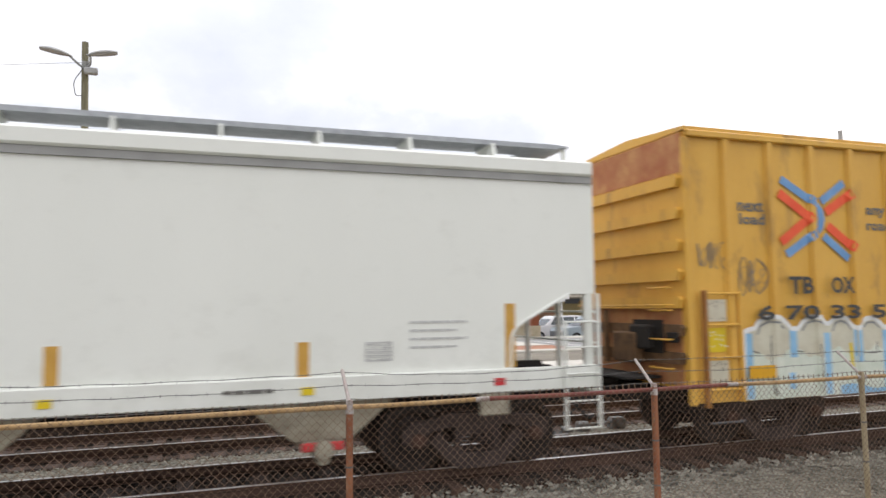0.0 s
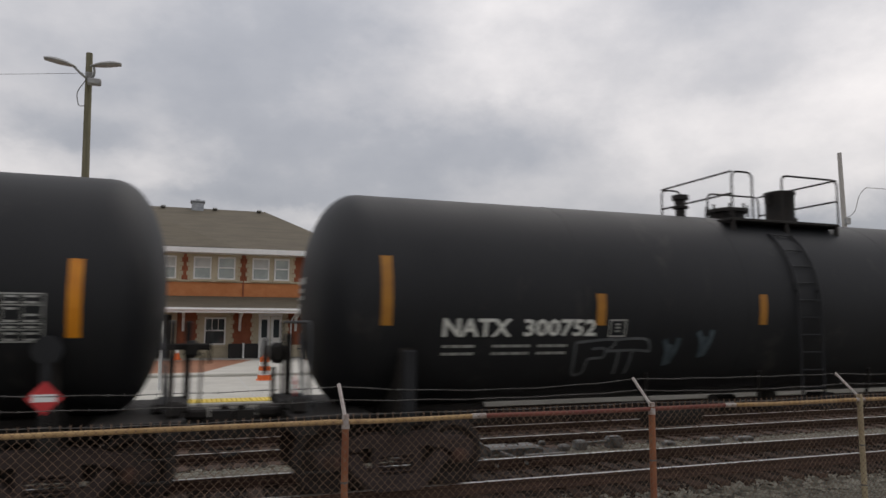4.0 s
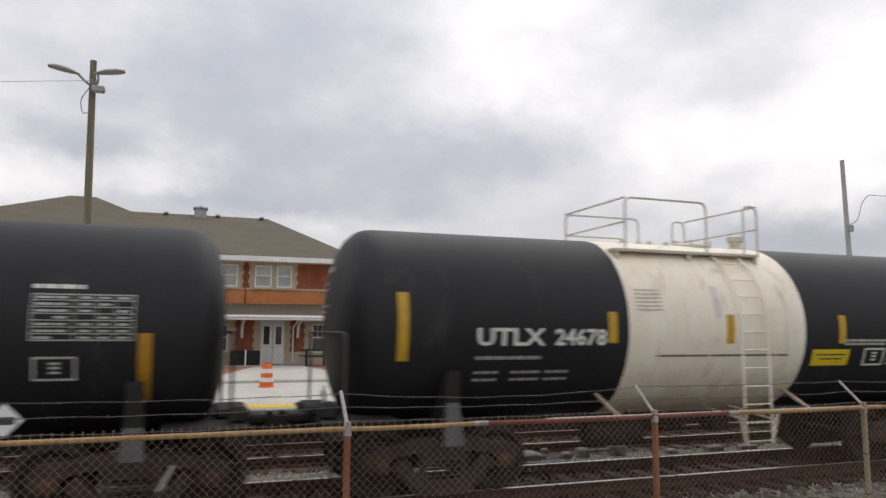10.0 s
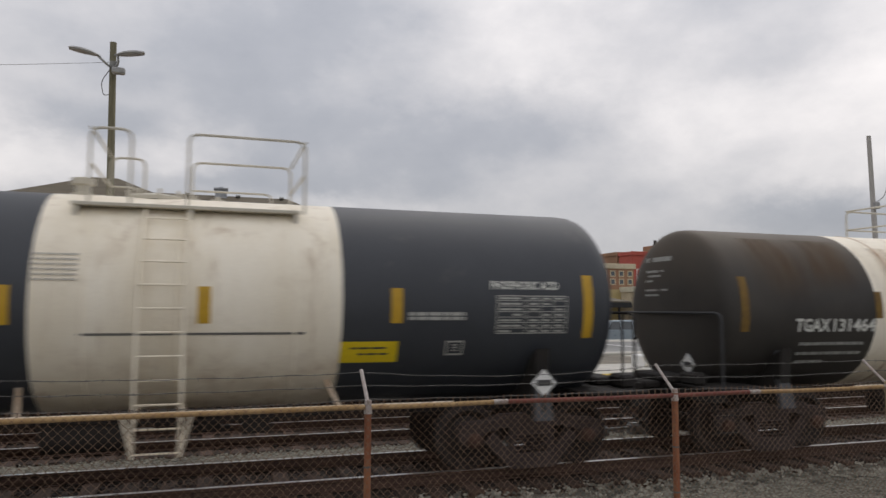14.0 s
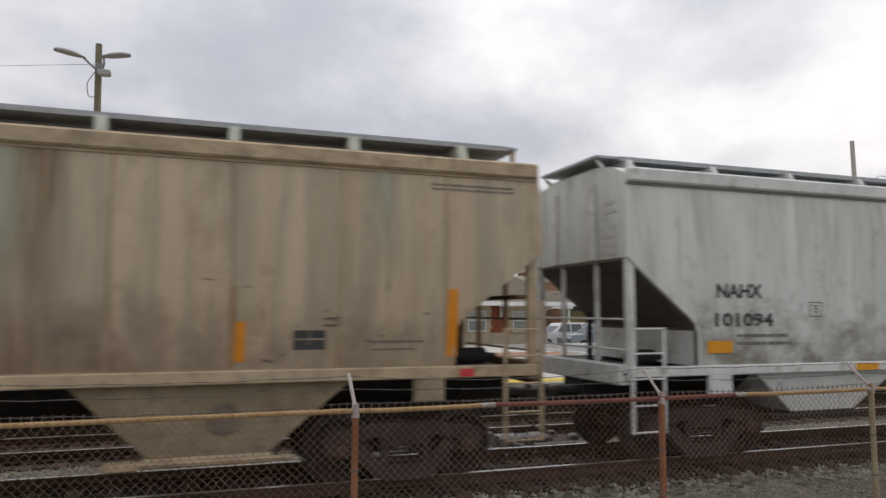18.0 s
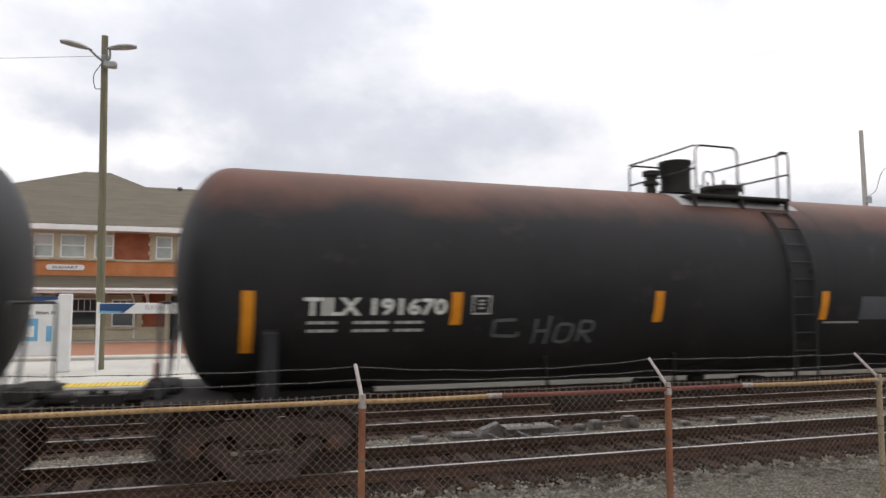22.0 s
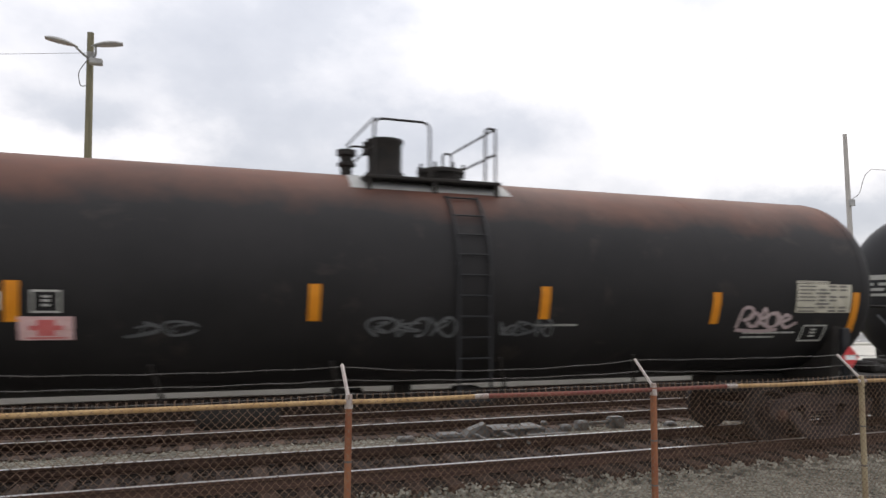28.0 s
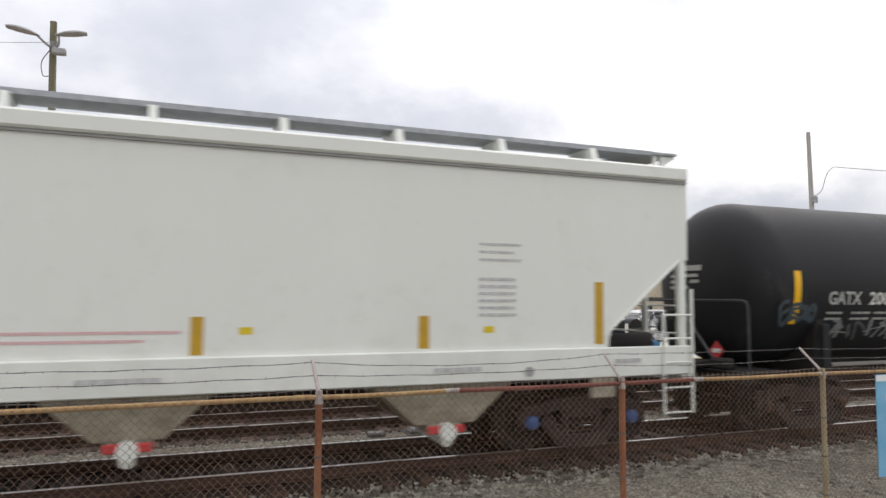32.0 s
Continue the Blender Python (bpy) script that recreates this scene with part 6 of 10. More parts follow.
        inn = Shape().prism([(side * (half - d1 + 0.04), s1 - 0.02), (side * (half - d1 + 0.04), zb1 - 0.03), (side * (half - d0 - 0.03), zt0 - 0.05), (side * (half - d0 - 0.15), zt0 - 0.02), (side * (half - d1 - 0.1), zb1), (side * (half - d1 - 0.1), s1 - 0.02)], "y", -1.43, 1.43)
        part("slope_sheet", inn, inner or frame_mat, car)
        lip = bend([(side * (half - d0), -1.50, zt0), (side * (half - d1), -1.52, zb1), (side * (half - d1), -1.50, s1)], 0.22, 4)
        part("opening_lip", Shape().tube(lip, 0.022, 6), frame_mat, car)
        for y in (-0.62, 0.62):
            part("end_rib", Shape().box(side * (half + 0.002), y - 0.06, zt0, side * (half + 0.055), y + 0.06, ztop - 0.02, 0.01), frame_mat, car)
        if side < 0:
            tall = Shape()
            for y in (0.98, 1.38):
                tall.tube([(side * (half + 0.13), y, s0 + 0.1), (side * (half + 0.13), y, 4.55)], 0.02, 5)
            lad2 = part("end_ladder", tall, frame_mat, car)
            for i in range(8):
                part("rung", Shape().cyl((side * (half + 0.13), 0.98, 1.7 + 0.37 * i), (side * (half + 0.13), 1.38, 1.7 + 0.37 * i), 0.012, 5), frame_mat, lad2)
            note = Shape()
            for i, w in enumerate((0.30, 0.28, 0.0, 0.12, 0.34, 0.30, 0.36)):
                if w:
                    note.box(side * (half + 0.004), -1.25, ztop - 0.42 - 0.13 * i, side * (half + 0.009), -1.25 + w, ztop - 0.36 - 0.13 * i)
            tagged(part("end_lettering", note, TAN_SEAM if frame_mat is TAN_PLAIN else (LETTER_SOFT if frame_mat is not WHITE_HOPPER else LETTER_FADED), car), kind="stuff")
        part("end_bulkhead", Shape().box(side * (half - d1 + 0.045), -1.42, s1 - 0.01, side * (half - d1 + 0.062), 1.42, zb1 - 0.08), BROWN_SLOPE if inner is BROWN_SLOPE else pocket_mat, car)
        if inner is OLIVE:
            for a, y, zu in ((0.80, -0.30, 0.46), (1.02, 0.55, 0.30)):
                part("end_web", Shape().box(side * (half - a), y, s0 + 0.06, side * (half - a - 0.22), y + 0.04, zb1 + zu, 0.01), DARK_SLOPE, car, "dark olive web plate on the end platform")
        if inner is BROWN_SLOPE:
            part("crossover_plank", Shape().box(side * (half + 0.02), -1.43, 2.49, side * (half - 0.30), 1.43, 2.54, 0.01), RUST_GEAR, car, "rusty crossover plank between the end posts")
            part("end_web", Shape().prism([(side * (half - d1), s0 + 0.08), (side * (half - 0.62), s0 + 0.08), (side * (half - 0.66), 1.95), (side * (half - 0.58), 2.30), (side * (half - 0.40), 2.62), (side * (half - 0.16), 2.86), (side * (half - 0.06), 3.06), (side * (half - d1), zb1)], "y", 0.30, 0.34), BROWN_SLOPE, car, "rust-brown web plate on the end platform")
        part("end_platform", Shape().box(side * (half - d1), -1.45, s0 + 0.02, side * (half + 0.04), 1.45, s0 + 0.07, 0.01), DARK_SLOPE, car)
        part("end_sill", Shape().box(side * (half - 0.08), -1.44, s0 - 0.12, side * (half + 0.10), 1.44, s0 + 0.18, 0.02), RUST_GEAR if inner is BROWN_SLOPE else frame_mat, car)
        part("draft_sill", Shape().box(side * (tc - 1.5), -0.3, 0.75, side * (half + 0.08), 0.3, s0 + 0.02, 0.02), UNDER, car)
        xa, xb = side * (half - 0.02), side * (half - 0.56)
        lad = part("ladder", Shape().tube([(xa, -1.60, 0.55), (xa, -1.60, 2.46)], 0.030, 6).tube([(xb, -1.60, 0.55), (xb, -1.60, 2.08)], 0.026, 6), frame_mat, car)
        for z in (0.57, 0.95, 1.33, 1.70, 2.06):
            part("rung", Shape().cyl((xa, -1.60, z), (xb, -1.60, z), 0.015, 6), frame_mat, lad)
        for z in (1.75, 2.2):
            part("end_handrail", Shape().cyl((side * (half + 0.03), -1.42, z), (side * (half + 0.03), 1.42, z), 0.017, 6), RUST_GEAR if inner is BROWN_SLOPE else frame_mat, car)
        part("brake_cylinder", Shape().lathe([(-0.28, 0.07), (-0.26, 0.12), (0.22, 0.12), (0.24, 0.05), (0.4, 0.04)], "x", 12, (side * (half - 0.75), -0.75, s0 + 0.24)), UNDER, car)
        part("brake_staff", Shape().cyl((side * (half - 0.5), 0.4, s0 + 0.07), (side * (half - 0.5), 0.4, s1 + 0.8), 0.05, 8), UNDER, car)
        part("jacking_pad", Shape().box(side * (half - 1.62) - 0.21, -1.56, s0 - 0.30, side * (half - 1.62) + 0.21, -1.46, s0 + 0.02, 0.02), pocket_mat, car)
        add_coupler(car, side, half + 0.06, UNDER)
        add_truck(car, side * tc, caps)
    if reservoir:
        part("air_reservoir", Shape().lathe([(-0.46, 0.06), (-0.42, 0.15), (0.40, 0.17), (0.44, 0.06)], "x", 14, (half - 0.75, -0.92, s1 + 0.02)), UNDER, car, "dark air reservoir on the end platform")
    if locker:  # dark hatch locker at the front of the roof
        part("roof_locker", Shape().box(half - 0.95, -1.05, ztop + 0.12, half - 0.30, -0.75, 4.76, 0.02), DARK_SLOPE, car, "dark sheet locker on the roof end")
    # discharge pockets
    for x0, x1, b0, b1, zb in pockets:
        x0, x1, b0, b1 = x0 - mid, x1 - mid, b0 - mid, b1 - mid
        v = [(x0, -1.42, s0 + 0.03), (x1, -1.42, s0 + 0.03), (x1, 1.42, s0 + 0.03), (x0, 1.42, s0 + 0.03), (b0, -1.33, zb), (b1, -1.33, zb), (b1, 1.33, zb), (b0, 1.33, zb)]
        p = part("discharge_pocket", Shape().add(v, [(0, 1, 5, 4), (1, 2, 6, 5), (2, 3, 7, 6), (3, 0, 4, 7), (0, 3, 2, 1), (4, 5, 6, 7)]), pocket_mat, car)
        cx, g = (b0 + b1) / 2, 0.27 if gate_mat is RED else (b1 - b0) / 2 + 0.05
        if gate_mat is RED:
            gate = part("outlet_gate", Shape().box(cx - g, -1.34, zb - 0.12, cx + g, -0.2, zb - 0.004, 0.02), OLIVE, p, "dusty outlet gate box")
            for k in (-1, 1):
                part("gate_arm", Shape().box(cx + k * 0.06, -1.40, zb - 0.13, cx + k * g, -1.345, zb - 0.02, 0.015), RED, gate, "red gate arm")
            part("gate_shaft", Shape().cyl((cx, -1.47, zb - 0.10), (cx, -1.30, zb - 0.10), 0.12, 14).cyl((cx, -1.40, zb - 0.22), (cx, -0.4, zb - 0.20), 0.09, 10), WHITE_HOPPER if caps else OLIVE, gate, "round gate drive")
        else:
            gate = part("outlet_gate", Shape().box(cx - g, -1.36, zb - 0.12, cx + g, 1.36, zb - 0.004, 0.02), gate_mat, p)
            part("gate_shaft", Shape().box(cx - g - 0.42, -1.42, zb - 0.13, cx - g - 0.02, -1.22, zb - 0.03, 0.02).cyl((cx - g - 0.05, -1.34, zb - 0.07), (cx + g + 0.25, -1.34, zb - 0.07), 0.03, 8), gate_mat, gate)
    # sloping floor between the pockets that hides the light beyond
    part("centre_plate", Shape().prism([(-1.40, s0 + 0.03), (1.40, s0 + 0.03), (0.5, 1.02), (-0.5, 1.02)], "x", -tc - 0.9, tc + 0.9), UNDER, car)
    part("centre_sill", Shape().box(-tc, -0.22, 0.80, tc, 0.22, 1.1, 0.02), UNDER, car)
    CARS.append((car, mid))
    return car, skin


DUSTY = material("dust_streaked_black_paint", (0.02, 0.02, 0.02), (0.42, 0.40, 0.36), rough=0.8, scale=9, streak=(1, 1, 1.5), bump=0.1)
RUST_FILM = material("thin_rust_film", (0.024, 0.018, 0.016), (0.050, 0.033, 0.025), rough=0.7, scale=6, bump=0.0)


def stain_material(name, colour, x0, x1, z0, z1, seed, amount=0.8):
    """A thin film of dirt that has run down a side: see-through where it is worn away and towards its edges."""
    m = bpy.data.materials.new(name)
    m.use_nodes = True
    tree = m.node_tree
    L = tree.links.new
    bsdf = tree.nodes["Principled BSDF"]
    bsdf.inputs["Base Color"].default_value = (*colour, 1)
    bsdf.inputs["Roughness"].default_value = 0.85
    place = tree.nodes.new("ShaderNodeTexCoord").outputs["Object"]
    sep = tree.nodes.new("ShaderNodeSeparateXYZ")
    L(place, sep.inputs[0])

    def ramp(source, a, b, c, d):
        n = tree.nodes.new("ShaderNodeMapRange")
        n.interpolation_type = "SMOOTHSTEP"
        for key, value in (("From Min", a), ("From Max", b), ("To Min", c), ("To Max", d)):
            n.inputs[key].default_value = value
        L(source, n.inputs["Value"])
        return n.outputs["Result"]

    def times(a, b):
        n = tree.nodes.new("ShaderNodeMath")
        n.operation = "MULTIPLY"
        L(a, n.inputs[0])
        L(b, n.inputs[1])
        return n.outputs[0]
    w = (x1 - x0) * 0.35
    edges = times(ramp(sep.outputs["X"], x0, x0 + w, 0, 1), ramp(sep.outputs["X"], x1 - w, x1, 1, 0))
    edges = times(edges, ramp(sep.outputs["Z"], z0, z0 + (z1 - z0) * 0.6, 0, 1))
    mapping = tree.nodes.new("ShaderNodeMapping")
    mapping.inputs["Scale"].default_value = (3.2, 1.0, 0.35)
    mapping.inputs["Location"].default_value = (seed * 3.7, 0, seed)
    L(place, mapping.inputs["Vector"])
    noise = tree.nodes.new("ShaderNodeTexNoise")
    noise.inputs["Scale"].default_value = 1.0
    noise.inputs["Detail"].default_value = 5
    noise.inputs["Roughness"].default_value = 0.65
    L(mapping.outputs[0], noise.inputs["Vector"])
    alpha = times(edges, ramp(noise.outputs["Fac"], 0.34, 0.66, 0.15, amount))
    L(alpha, bsdf.inputs["Alpha"])
    return m


def inspection_box(car, skin, x0, z0, x1, z1, w, mat):
    s = frame_patch(Shape(), skin, x0, z0, x1, z1, w * 0.8)
    a, b = x0 + (x1 - x0) * 0.38, x0 + (x1 - x0) * 0.62
    for i in (0.28, 0.48, 0.66):
        patch(s, skin, a, z0 + (z1 - z0) * i, b, z0 + (z1 - z0) * (i + 0.11), 0.009, 1)
    part("inspection_box", s, mat, car)


def notice(car, skin, x0, z0, x1, z1):
    """A pale pink notice with a faded red figure in its middle."""
    sheet = part("notice", patch(Shape(), skin, x0, z0, x1, z1), PINK, car, "pale pink notice with a faded red figure")
    w, h = x1 - x0, z1 - z0
    mark = patch(Shape(), skin, x0 + w * 0.34, z0 + h * 0.18, x0 + w * 0.66, z0 + h * 0.86, 0.010)
    patch(mark, skin, x0 + w * 0.2, z0 + h * 0.42, x0 + w * 0.8, z0 + h * 0.62, 0.012)
    part("notice_figure", mark, NOTICE_RED, sheet)
    part("notice_line", patch(Shape(), skin, x0 + w * 0.15, z0 + h * 0.06, x0 + w * 0.85, z0 + h * 0.12, 0.010), NOTICE_RED, sheet)


def weight_lines(car, skin, x0, x1, z, mat=LETTER_DIM, n=2, h=0.04):
    w = x1 - x0
    bars(car, skin, [(z - 0.105 * i, x0, x0 + w * 0.24, x0 + w * 0.38, x0 + w * 0.68, x0 + w * 0.74, x0 + w * 0.98) for i in range(n)], mat, h=h)


def build_oil_tanks():
    # first tank behind the white hopper
    m = -24.24
    car, sk = oil_tank(m, "black tank car with amber stripes and faint grey tags", BLACK, [(-31.85, 2.25, 3.17), (-28.63, 2.26, 2.72), (-25.65, 2.28, 2.76), (-22.19, 2.28, 2.75), (-19.39, 2.28, 2.75), (-16.63, 2.26, 3.18)], STRIPE_BROWN,
                       [("NATX", -31.06, -30.05, 2.10, 2.35, LETTER), ("300752", -29.86, -28.70, 2.10, 2.35, LETTER)], (-25.69, -23.26, -23.65, -24.92, -25.96), -24.75, guards=((0.02, 0.2), (0.47, 1.0)))
    weight_lines(car, sk, -31.04 - m, -29.1 - m, 1.95)
    inspection_box(car, sk, -28.48 - m, 2.09, -28.19 - m, 2.35, 0.03, LETTER_DIM)
    table(car, sk, -18.0 - m, 2.39, -16.86 - m, 2.97, LETTER_FADED, 9, PANEL_WHITE)
    part("repaint_patch", patch(Shape(), sk, -18.02 - m, 3.0, -16.7 - m, 3.2, 0.004), SLATE, car)
    notice(car, sk, -17.84 - m, 1.89, -17.41 - m, 2.12)
    name_tag(car, sk, (-20.55 - m, 1.46, -18.95 - m, 1.76), GREY_TAG, 0.035)
    name_tag(car, sk, (-18.62 - m, 1.46, -17.35 - m, 1.74), GREY_TAG, 0.035)
    inspection_box(car, sk, -18.55 - m, 1.78, -18.1 - m, 2.05, 0.03, LETTER_DIM)
    block = [[(0.0, 0.85), (0.05, 0.1), (0.14, 0.12), (0.15, 0.45), (0.28, 0.5), (0.28, 0.72), (0.16, 0.72)], [(0.0, 0.88), (0.36, 0.95), (0.30, 0.62)], [(0.36, 0.95), (0.66, 0.96), (0.72, 0.62)], [(0.42, 0.68), (0.45, 0.05)], [(0.55, 0.68), (0.56, 0.05)], [(0.30, 0.66), (0.56, 0.68), (0.72, 0.64)]]
    brush(car, sk, (-29.0 - m, 1.5, -27.2 - m, 2.08), block, DARK_TAG, 0.04, "faint angular block-letter tag")
    for cx, h in ((-27.35, 0.0), (-26.75, 0.12)):
        brush(car, sk, (cx - 0.22 - m, 1.6 + h, cx + 0.22 - m, 2.1 + h), [[(0.2, 0.9), (0.4, 0.6), (0.5, 0.1)], [(0.8, 0.95), (0.75, 0.6), (0.6, 0.15)], [(0.5, 0.75), (0.55, 0.3)]], TEAL_TAG, 0.09, "dim smeared spray patch")
    part("rail_line", patch(Shape(), sk, -22.9 - m, 2.24, -22.25 - m, 2.27), LETTER_DIM, car)

    m = -43.04
    car, sk = oil_tank(m, "black tank car with rusty streaks below its dome fittings", BLACK, [(-50.64, 2.09, 3.01), (-47.92, 2.33, 2.82), (-45.03, 2.33, 2.81), (-41.33, 2.33, 2.82), (-38.6, 2.33, 2.8), (-35.5, 2.1, 3.0)], STRIPE,
                       [("TILX", -50.09, -49.34, 2.14, 2.39, LETTER), ("190692", -49.2, -48.04, 2.14, 2.39, LETTER)], (-44.85, -42.67, -42.94, -43.84, -42.31), -43.65, gusset_disc=True, guards=((0.1, 0.31), (0.62, 1.0)))
    weight_lines(car, sk, -50.07 - m, -48.15 - m, 1.98, LETTER_GREY)
    inspection_box(car, sk, -47.8 - m, 2.13, -47.52 - m, 2.38, 0.04, LETTER_DIM)
    for i, (x0, x1, z0) in enumerate(((-45.15, -44.45, 2.9), (-43.75, -43.05, 3.0), (-43.2, -42.3, 2.5), (-42.6, -41.9, 2.3))):
        rust = stain_material("rust_run_on_black_paint", (0.105, 0.066, 0.046), x0 - m, x1 - m, z0, 4.13, i + 20, 0.75)
        part("rust_run", patch(Shape(), sk, x0 - m, z0, x1 - m, 4.13, 0.008, 14), rust, car, "thin brown run of rust below the fittings")
    table(car, sk, -36.9 - m, 2.05, -35.8 - m, 2.6, LETTER_GREY, 8)
    notice(car, sk, -38.3 - m, 1.85, -37.9 - m, 2.1)
    part("rail_line", patch(Shape(), sk, -41.85 - m, 1.83, -41.2 - m, 1.86), LETTER_DIM, car)

    m = -61.83
    car, sk = oil_tank(m, "black tank car with blue and yellow graffiti along its flank", BLACK, [(-69.42, 2.27, 3.2), (-66.34, 2.50, 2.97), (-63.25, 2.50, 2.96), (-60.02, 2.50, 2.96), (-57.38, 2.50, 2.96), (-54.26, 2.29, 3.2)], STRIPE_Y,
                       [("TCBX", -68.74, -67.86, 2.20, 2.46, LETTER), ("193699", -67.70, -66.46, 2.20, 2.46, LETTER)], (-62.42, -60.48, -62.01, -61.09, -62.60), -60.98, guards=((0.02, 0.47), (0.88, 0.96)))
    weight_lines(car, sk, -68.72 - m, -66.95 - m, 1.98)
    inspection_box(car, sk, -66.18 - m, 2.18, -65.85 - m, 2.45, 0.04, LETTER_DIM)
    balloon_tag(car, sk, (-65.95 - m, 1.5, -63.16 - m, 2.25), BLUE_TAG)
    brush(car, sk, (-62.95 - m, 1.62, -62.55 - m, 2.0), [[(0.1, 0.1), (0.0, 0.5), (0.3, 0.8)], [(0.2, 0.85), (0.9, 0.8)]], GREY_TAG, 0.03, "faint grey spray mark")
    arcade_tag(car, sk, (-60.80 - m, 1.52, -58.62 - m, 2.24), LIME_TAG)
    name_tag(car, sk, (-58.22 - m, 1.99, -57.35 - m, 2.12), LIME_TAG, 0.03)
    table(car, sk, -55.54 - m, 2.21, -54.41 - m, 2.76, LETTER_GREY, 8)
    notice(car, sk, -55.8 - m, 1.8, -55.32 - m, 2.07)
    p = part("notice", patch(Shape(), sk, -58.56 - m, 2.20, -57.75 - m, 2.47), SIGN_ORANGE, car)
    part("notice_text", patch(Shape(), sk, -58.35 - m, 2.24, -57.9 - m, 2.43, 0.011), PINK, p)
    inspection_box(car, sk, -56.35 - m, 1.68, -55.95 - m, 1.92, 0.03, LETTER_GREY)
    bars(car, sk, [(1.86, -58.4 - m, -57.5 - m), (1.78, -58.4 - m, -57.7 - m), (1.70, -58.4 - m, -58.0 - m)], LETTER_DIM, h=0.03)
    bars(car, sk, [(1.98, -62.3 - m, -61.9 - m)], LETTER_GREY, h=0.06)

    m = -180.55
    car, sk = oil_tank(m, "black tank car with a rust-brown top and amber stripes", BLACK_RUST, [(-188.13, 1.66, 2.44), (-185.42, 2.0, 2.44), (-182.24, 2.02, 2.48), (-179.09, 2.04, 2.5), (-175.97, 2.05, 2.51), (-173.0, 1.7, 2.6)], STRIPE,
                       [("TILX", -187.45, -186.72, 2.13, 2.36, LETTER), ("191670", -186.58, -185.56, 2.13, 2.36, LETTER)], (-181.16, -179.17, -180.76, -179.78, -181.27), -179.6, pad=GREY_BAND, guards=((0.04, 0.46), (0.88, 1.0)), brakes=(False, False))
    weight_lines(car, sk, -187.4 - m, -185.85 - m, 2.02, LETTER_GREY)
    inspection_box(car, sk, -185.2 - m, 2.14, -184.93 - m, 2.40, 0.03, LETTER_GREY)
    box = [[(0.2, 0.88), (0.0, 0.85)], [(0.0, 0.85), (0.0, 0.38)], [(0.0, 0.38), (0.22, 0.36), (0.23, 0.5)], [(0.40, 0.9), (0.40, 0.1)], [(0.53, 1.0), (0.52, 0.08)], [(0.40, 0.5), (0.53, 0.52)], [(0.62, 0.7), (0.61, 0.2), (0.74, 0.2), (0.76, 0.68), (0.62, 0.72)], [(0.84, 0.82), (0.96, 0.78), (0.95, 0.5), (0.82, 0.5)], [(0.86, 0.5), (0.98, 0.1)], [(0.84, 0.8), (0.84, 0.15)]]
    brush(car, sk, (-184.85 - m, 1.68, -183.25 - m, 2.12), box, DARK_TAG, 0.045, "faint grey box-shaped spray strokes")
    part("repaint_patch", patch(Shape(), sk, -178.32 - m, 2.04, -176.06 - m, 2.42, 0.004), BLUE_GREY, car, "slate-blue painted-over patch")
    notice(car, sk, -176.5 - m, 1.76, -176.05 - m, 2.0)
    table(car, sk, -174.6 - m, 2.2, -173.4 - m, 2.68, LETTER_FADED, 9, PANEL_CREAM)
    inspection_box(car, sk, -174.6 - m, 1.8, -174.2 - m, 2.0, 0.03, LETTER_GREY)
    bars(car, sk, [(1.97, -175.6 - m, -174.9 - m), (1.9, -175.6 - m, -175.1 - m)], LETTER_GREY, h=0.03)
    part("rail_line", patch(Shape(), sk, -179.05 - m, 1.98, -178.3 - m, 2.01), LETTER_DIM, car)

    m = -199.30
    car, sk = oil_tank(m, "black tank car with bright yellow stripes", BLACK, [(-206.88, 1.86, 2.76), (-204.19, 2.08, 2.53), (-202.4, 2.1, 2.59), (-200.75, 2.2, 2.68), (-198.46, 2.2, 2.67), (-196.6, 2.16, 2.62), (-194.06, 2.1, 2.57), (-191.72, 1.96, 2.89)], STRIPE_Y,
                       [("GATX", -206.36, -205.4, 2.16, 2.40, LETTER), ("200810", -205.3, -204.27, 2.16, 2.40, LETTER)], (-200.9, -199.0, -199.23, -200.15, -198.61), -200.03, pad=RUST_GEAR, guards=((0.03, 0.23), (0.6, 1.0)), brakes=(True, False))
    weight_lines(car, sk, -206.3 - m, -204.4 - m, 2.02, LETTER_GREY)
    inspection_box(car, sk, -203.85 - m, 2.15, -203.5 - m, 2.42, 0.05, LETTER_GREY)
    part("notice", patch(Shape(), sk, -195.91 - m, 2.19, -195.4 - m, 2.49), WHITE, car)
    notice(car, sk, -195.5 - m, 1.65, -195.0 - m, 1.93)
    table(car, sk, -192.91 - m, 2.19, -191.8 - m, 2.74, LETTER_FADED, 9, PANEL_CREAM)
    bars(car, sk, [(2.22, -193.7 - m, -193.1 - m)], LETTER_DIM, h=0.09)
    part("rail_line", patch(Shape(), sk, -198.35 - m, 1.98, -197.6 - m, 2.01), LETTER_DIM, car)
    part("rail_line", patch(Shape(), sk, -206.1 - m, 1.62, -205.5 - m, 1.65), LETTER_DIM, car)
    part("red_tag", patch(Shape(), sk, -206.6 - m, 1.97, -206.42 - m, 2.05), RED, car)
    part("red_tag", patch(Shape(), sk, -192.2 - m, 1.99, -191.97 - m, 2.10), RED, car)
    for x, z, n, h in ((-194.15, 1.93, 1.0, 0.07), (-194.15, 1.85, 0.7, 0.07), (-192.76, 1.93, 0.5, 0.09), (-192.76, 1.83, 0.48, 0.09)):
        smear = Shape()
        ribbon(smear, sk, [(x - m + n * k / 6, z + 0.012 * math.sin(k * 2.1)) for k in range(7)], h)
        part("rust_smear", smear, RUST_FILM, car, "thin brown rust smear")

    m = -218.18
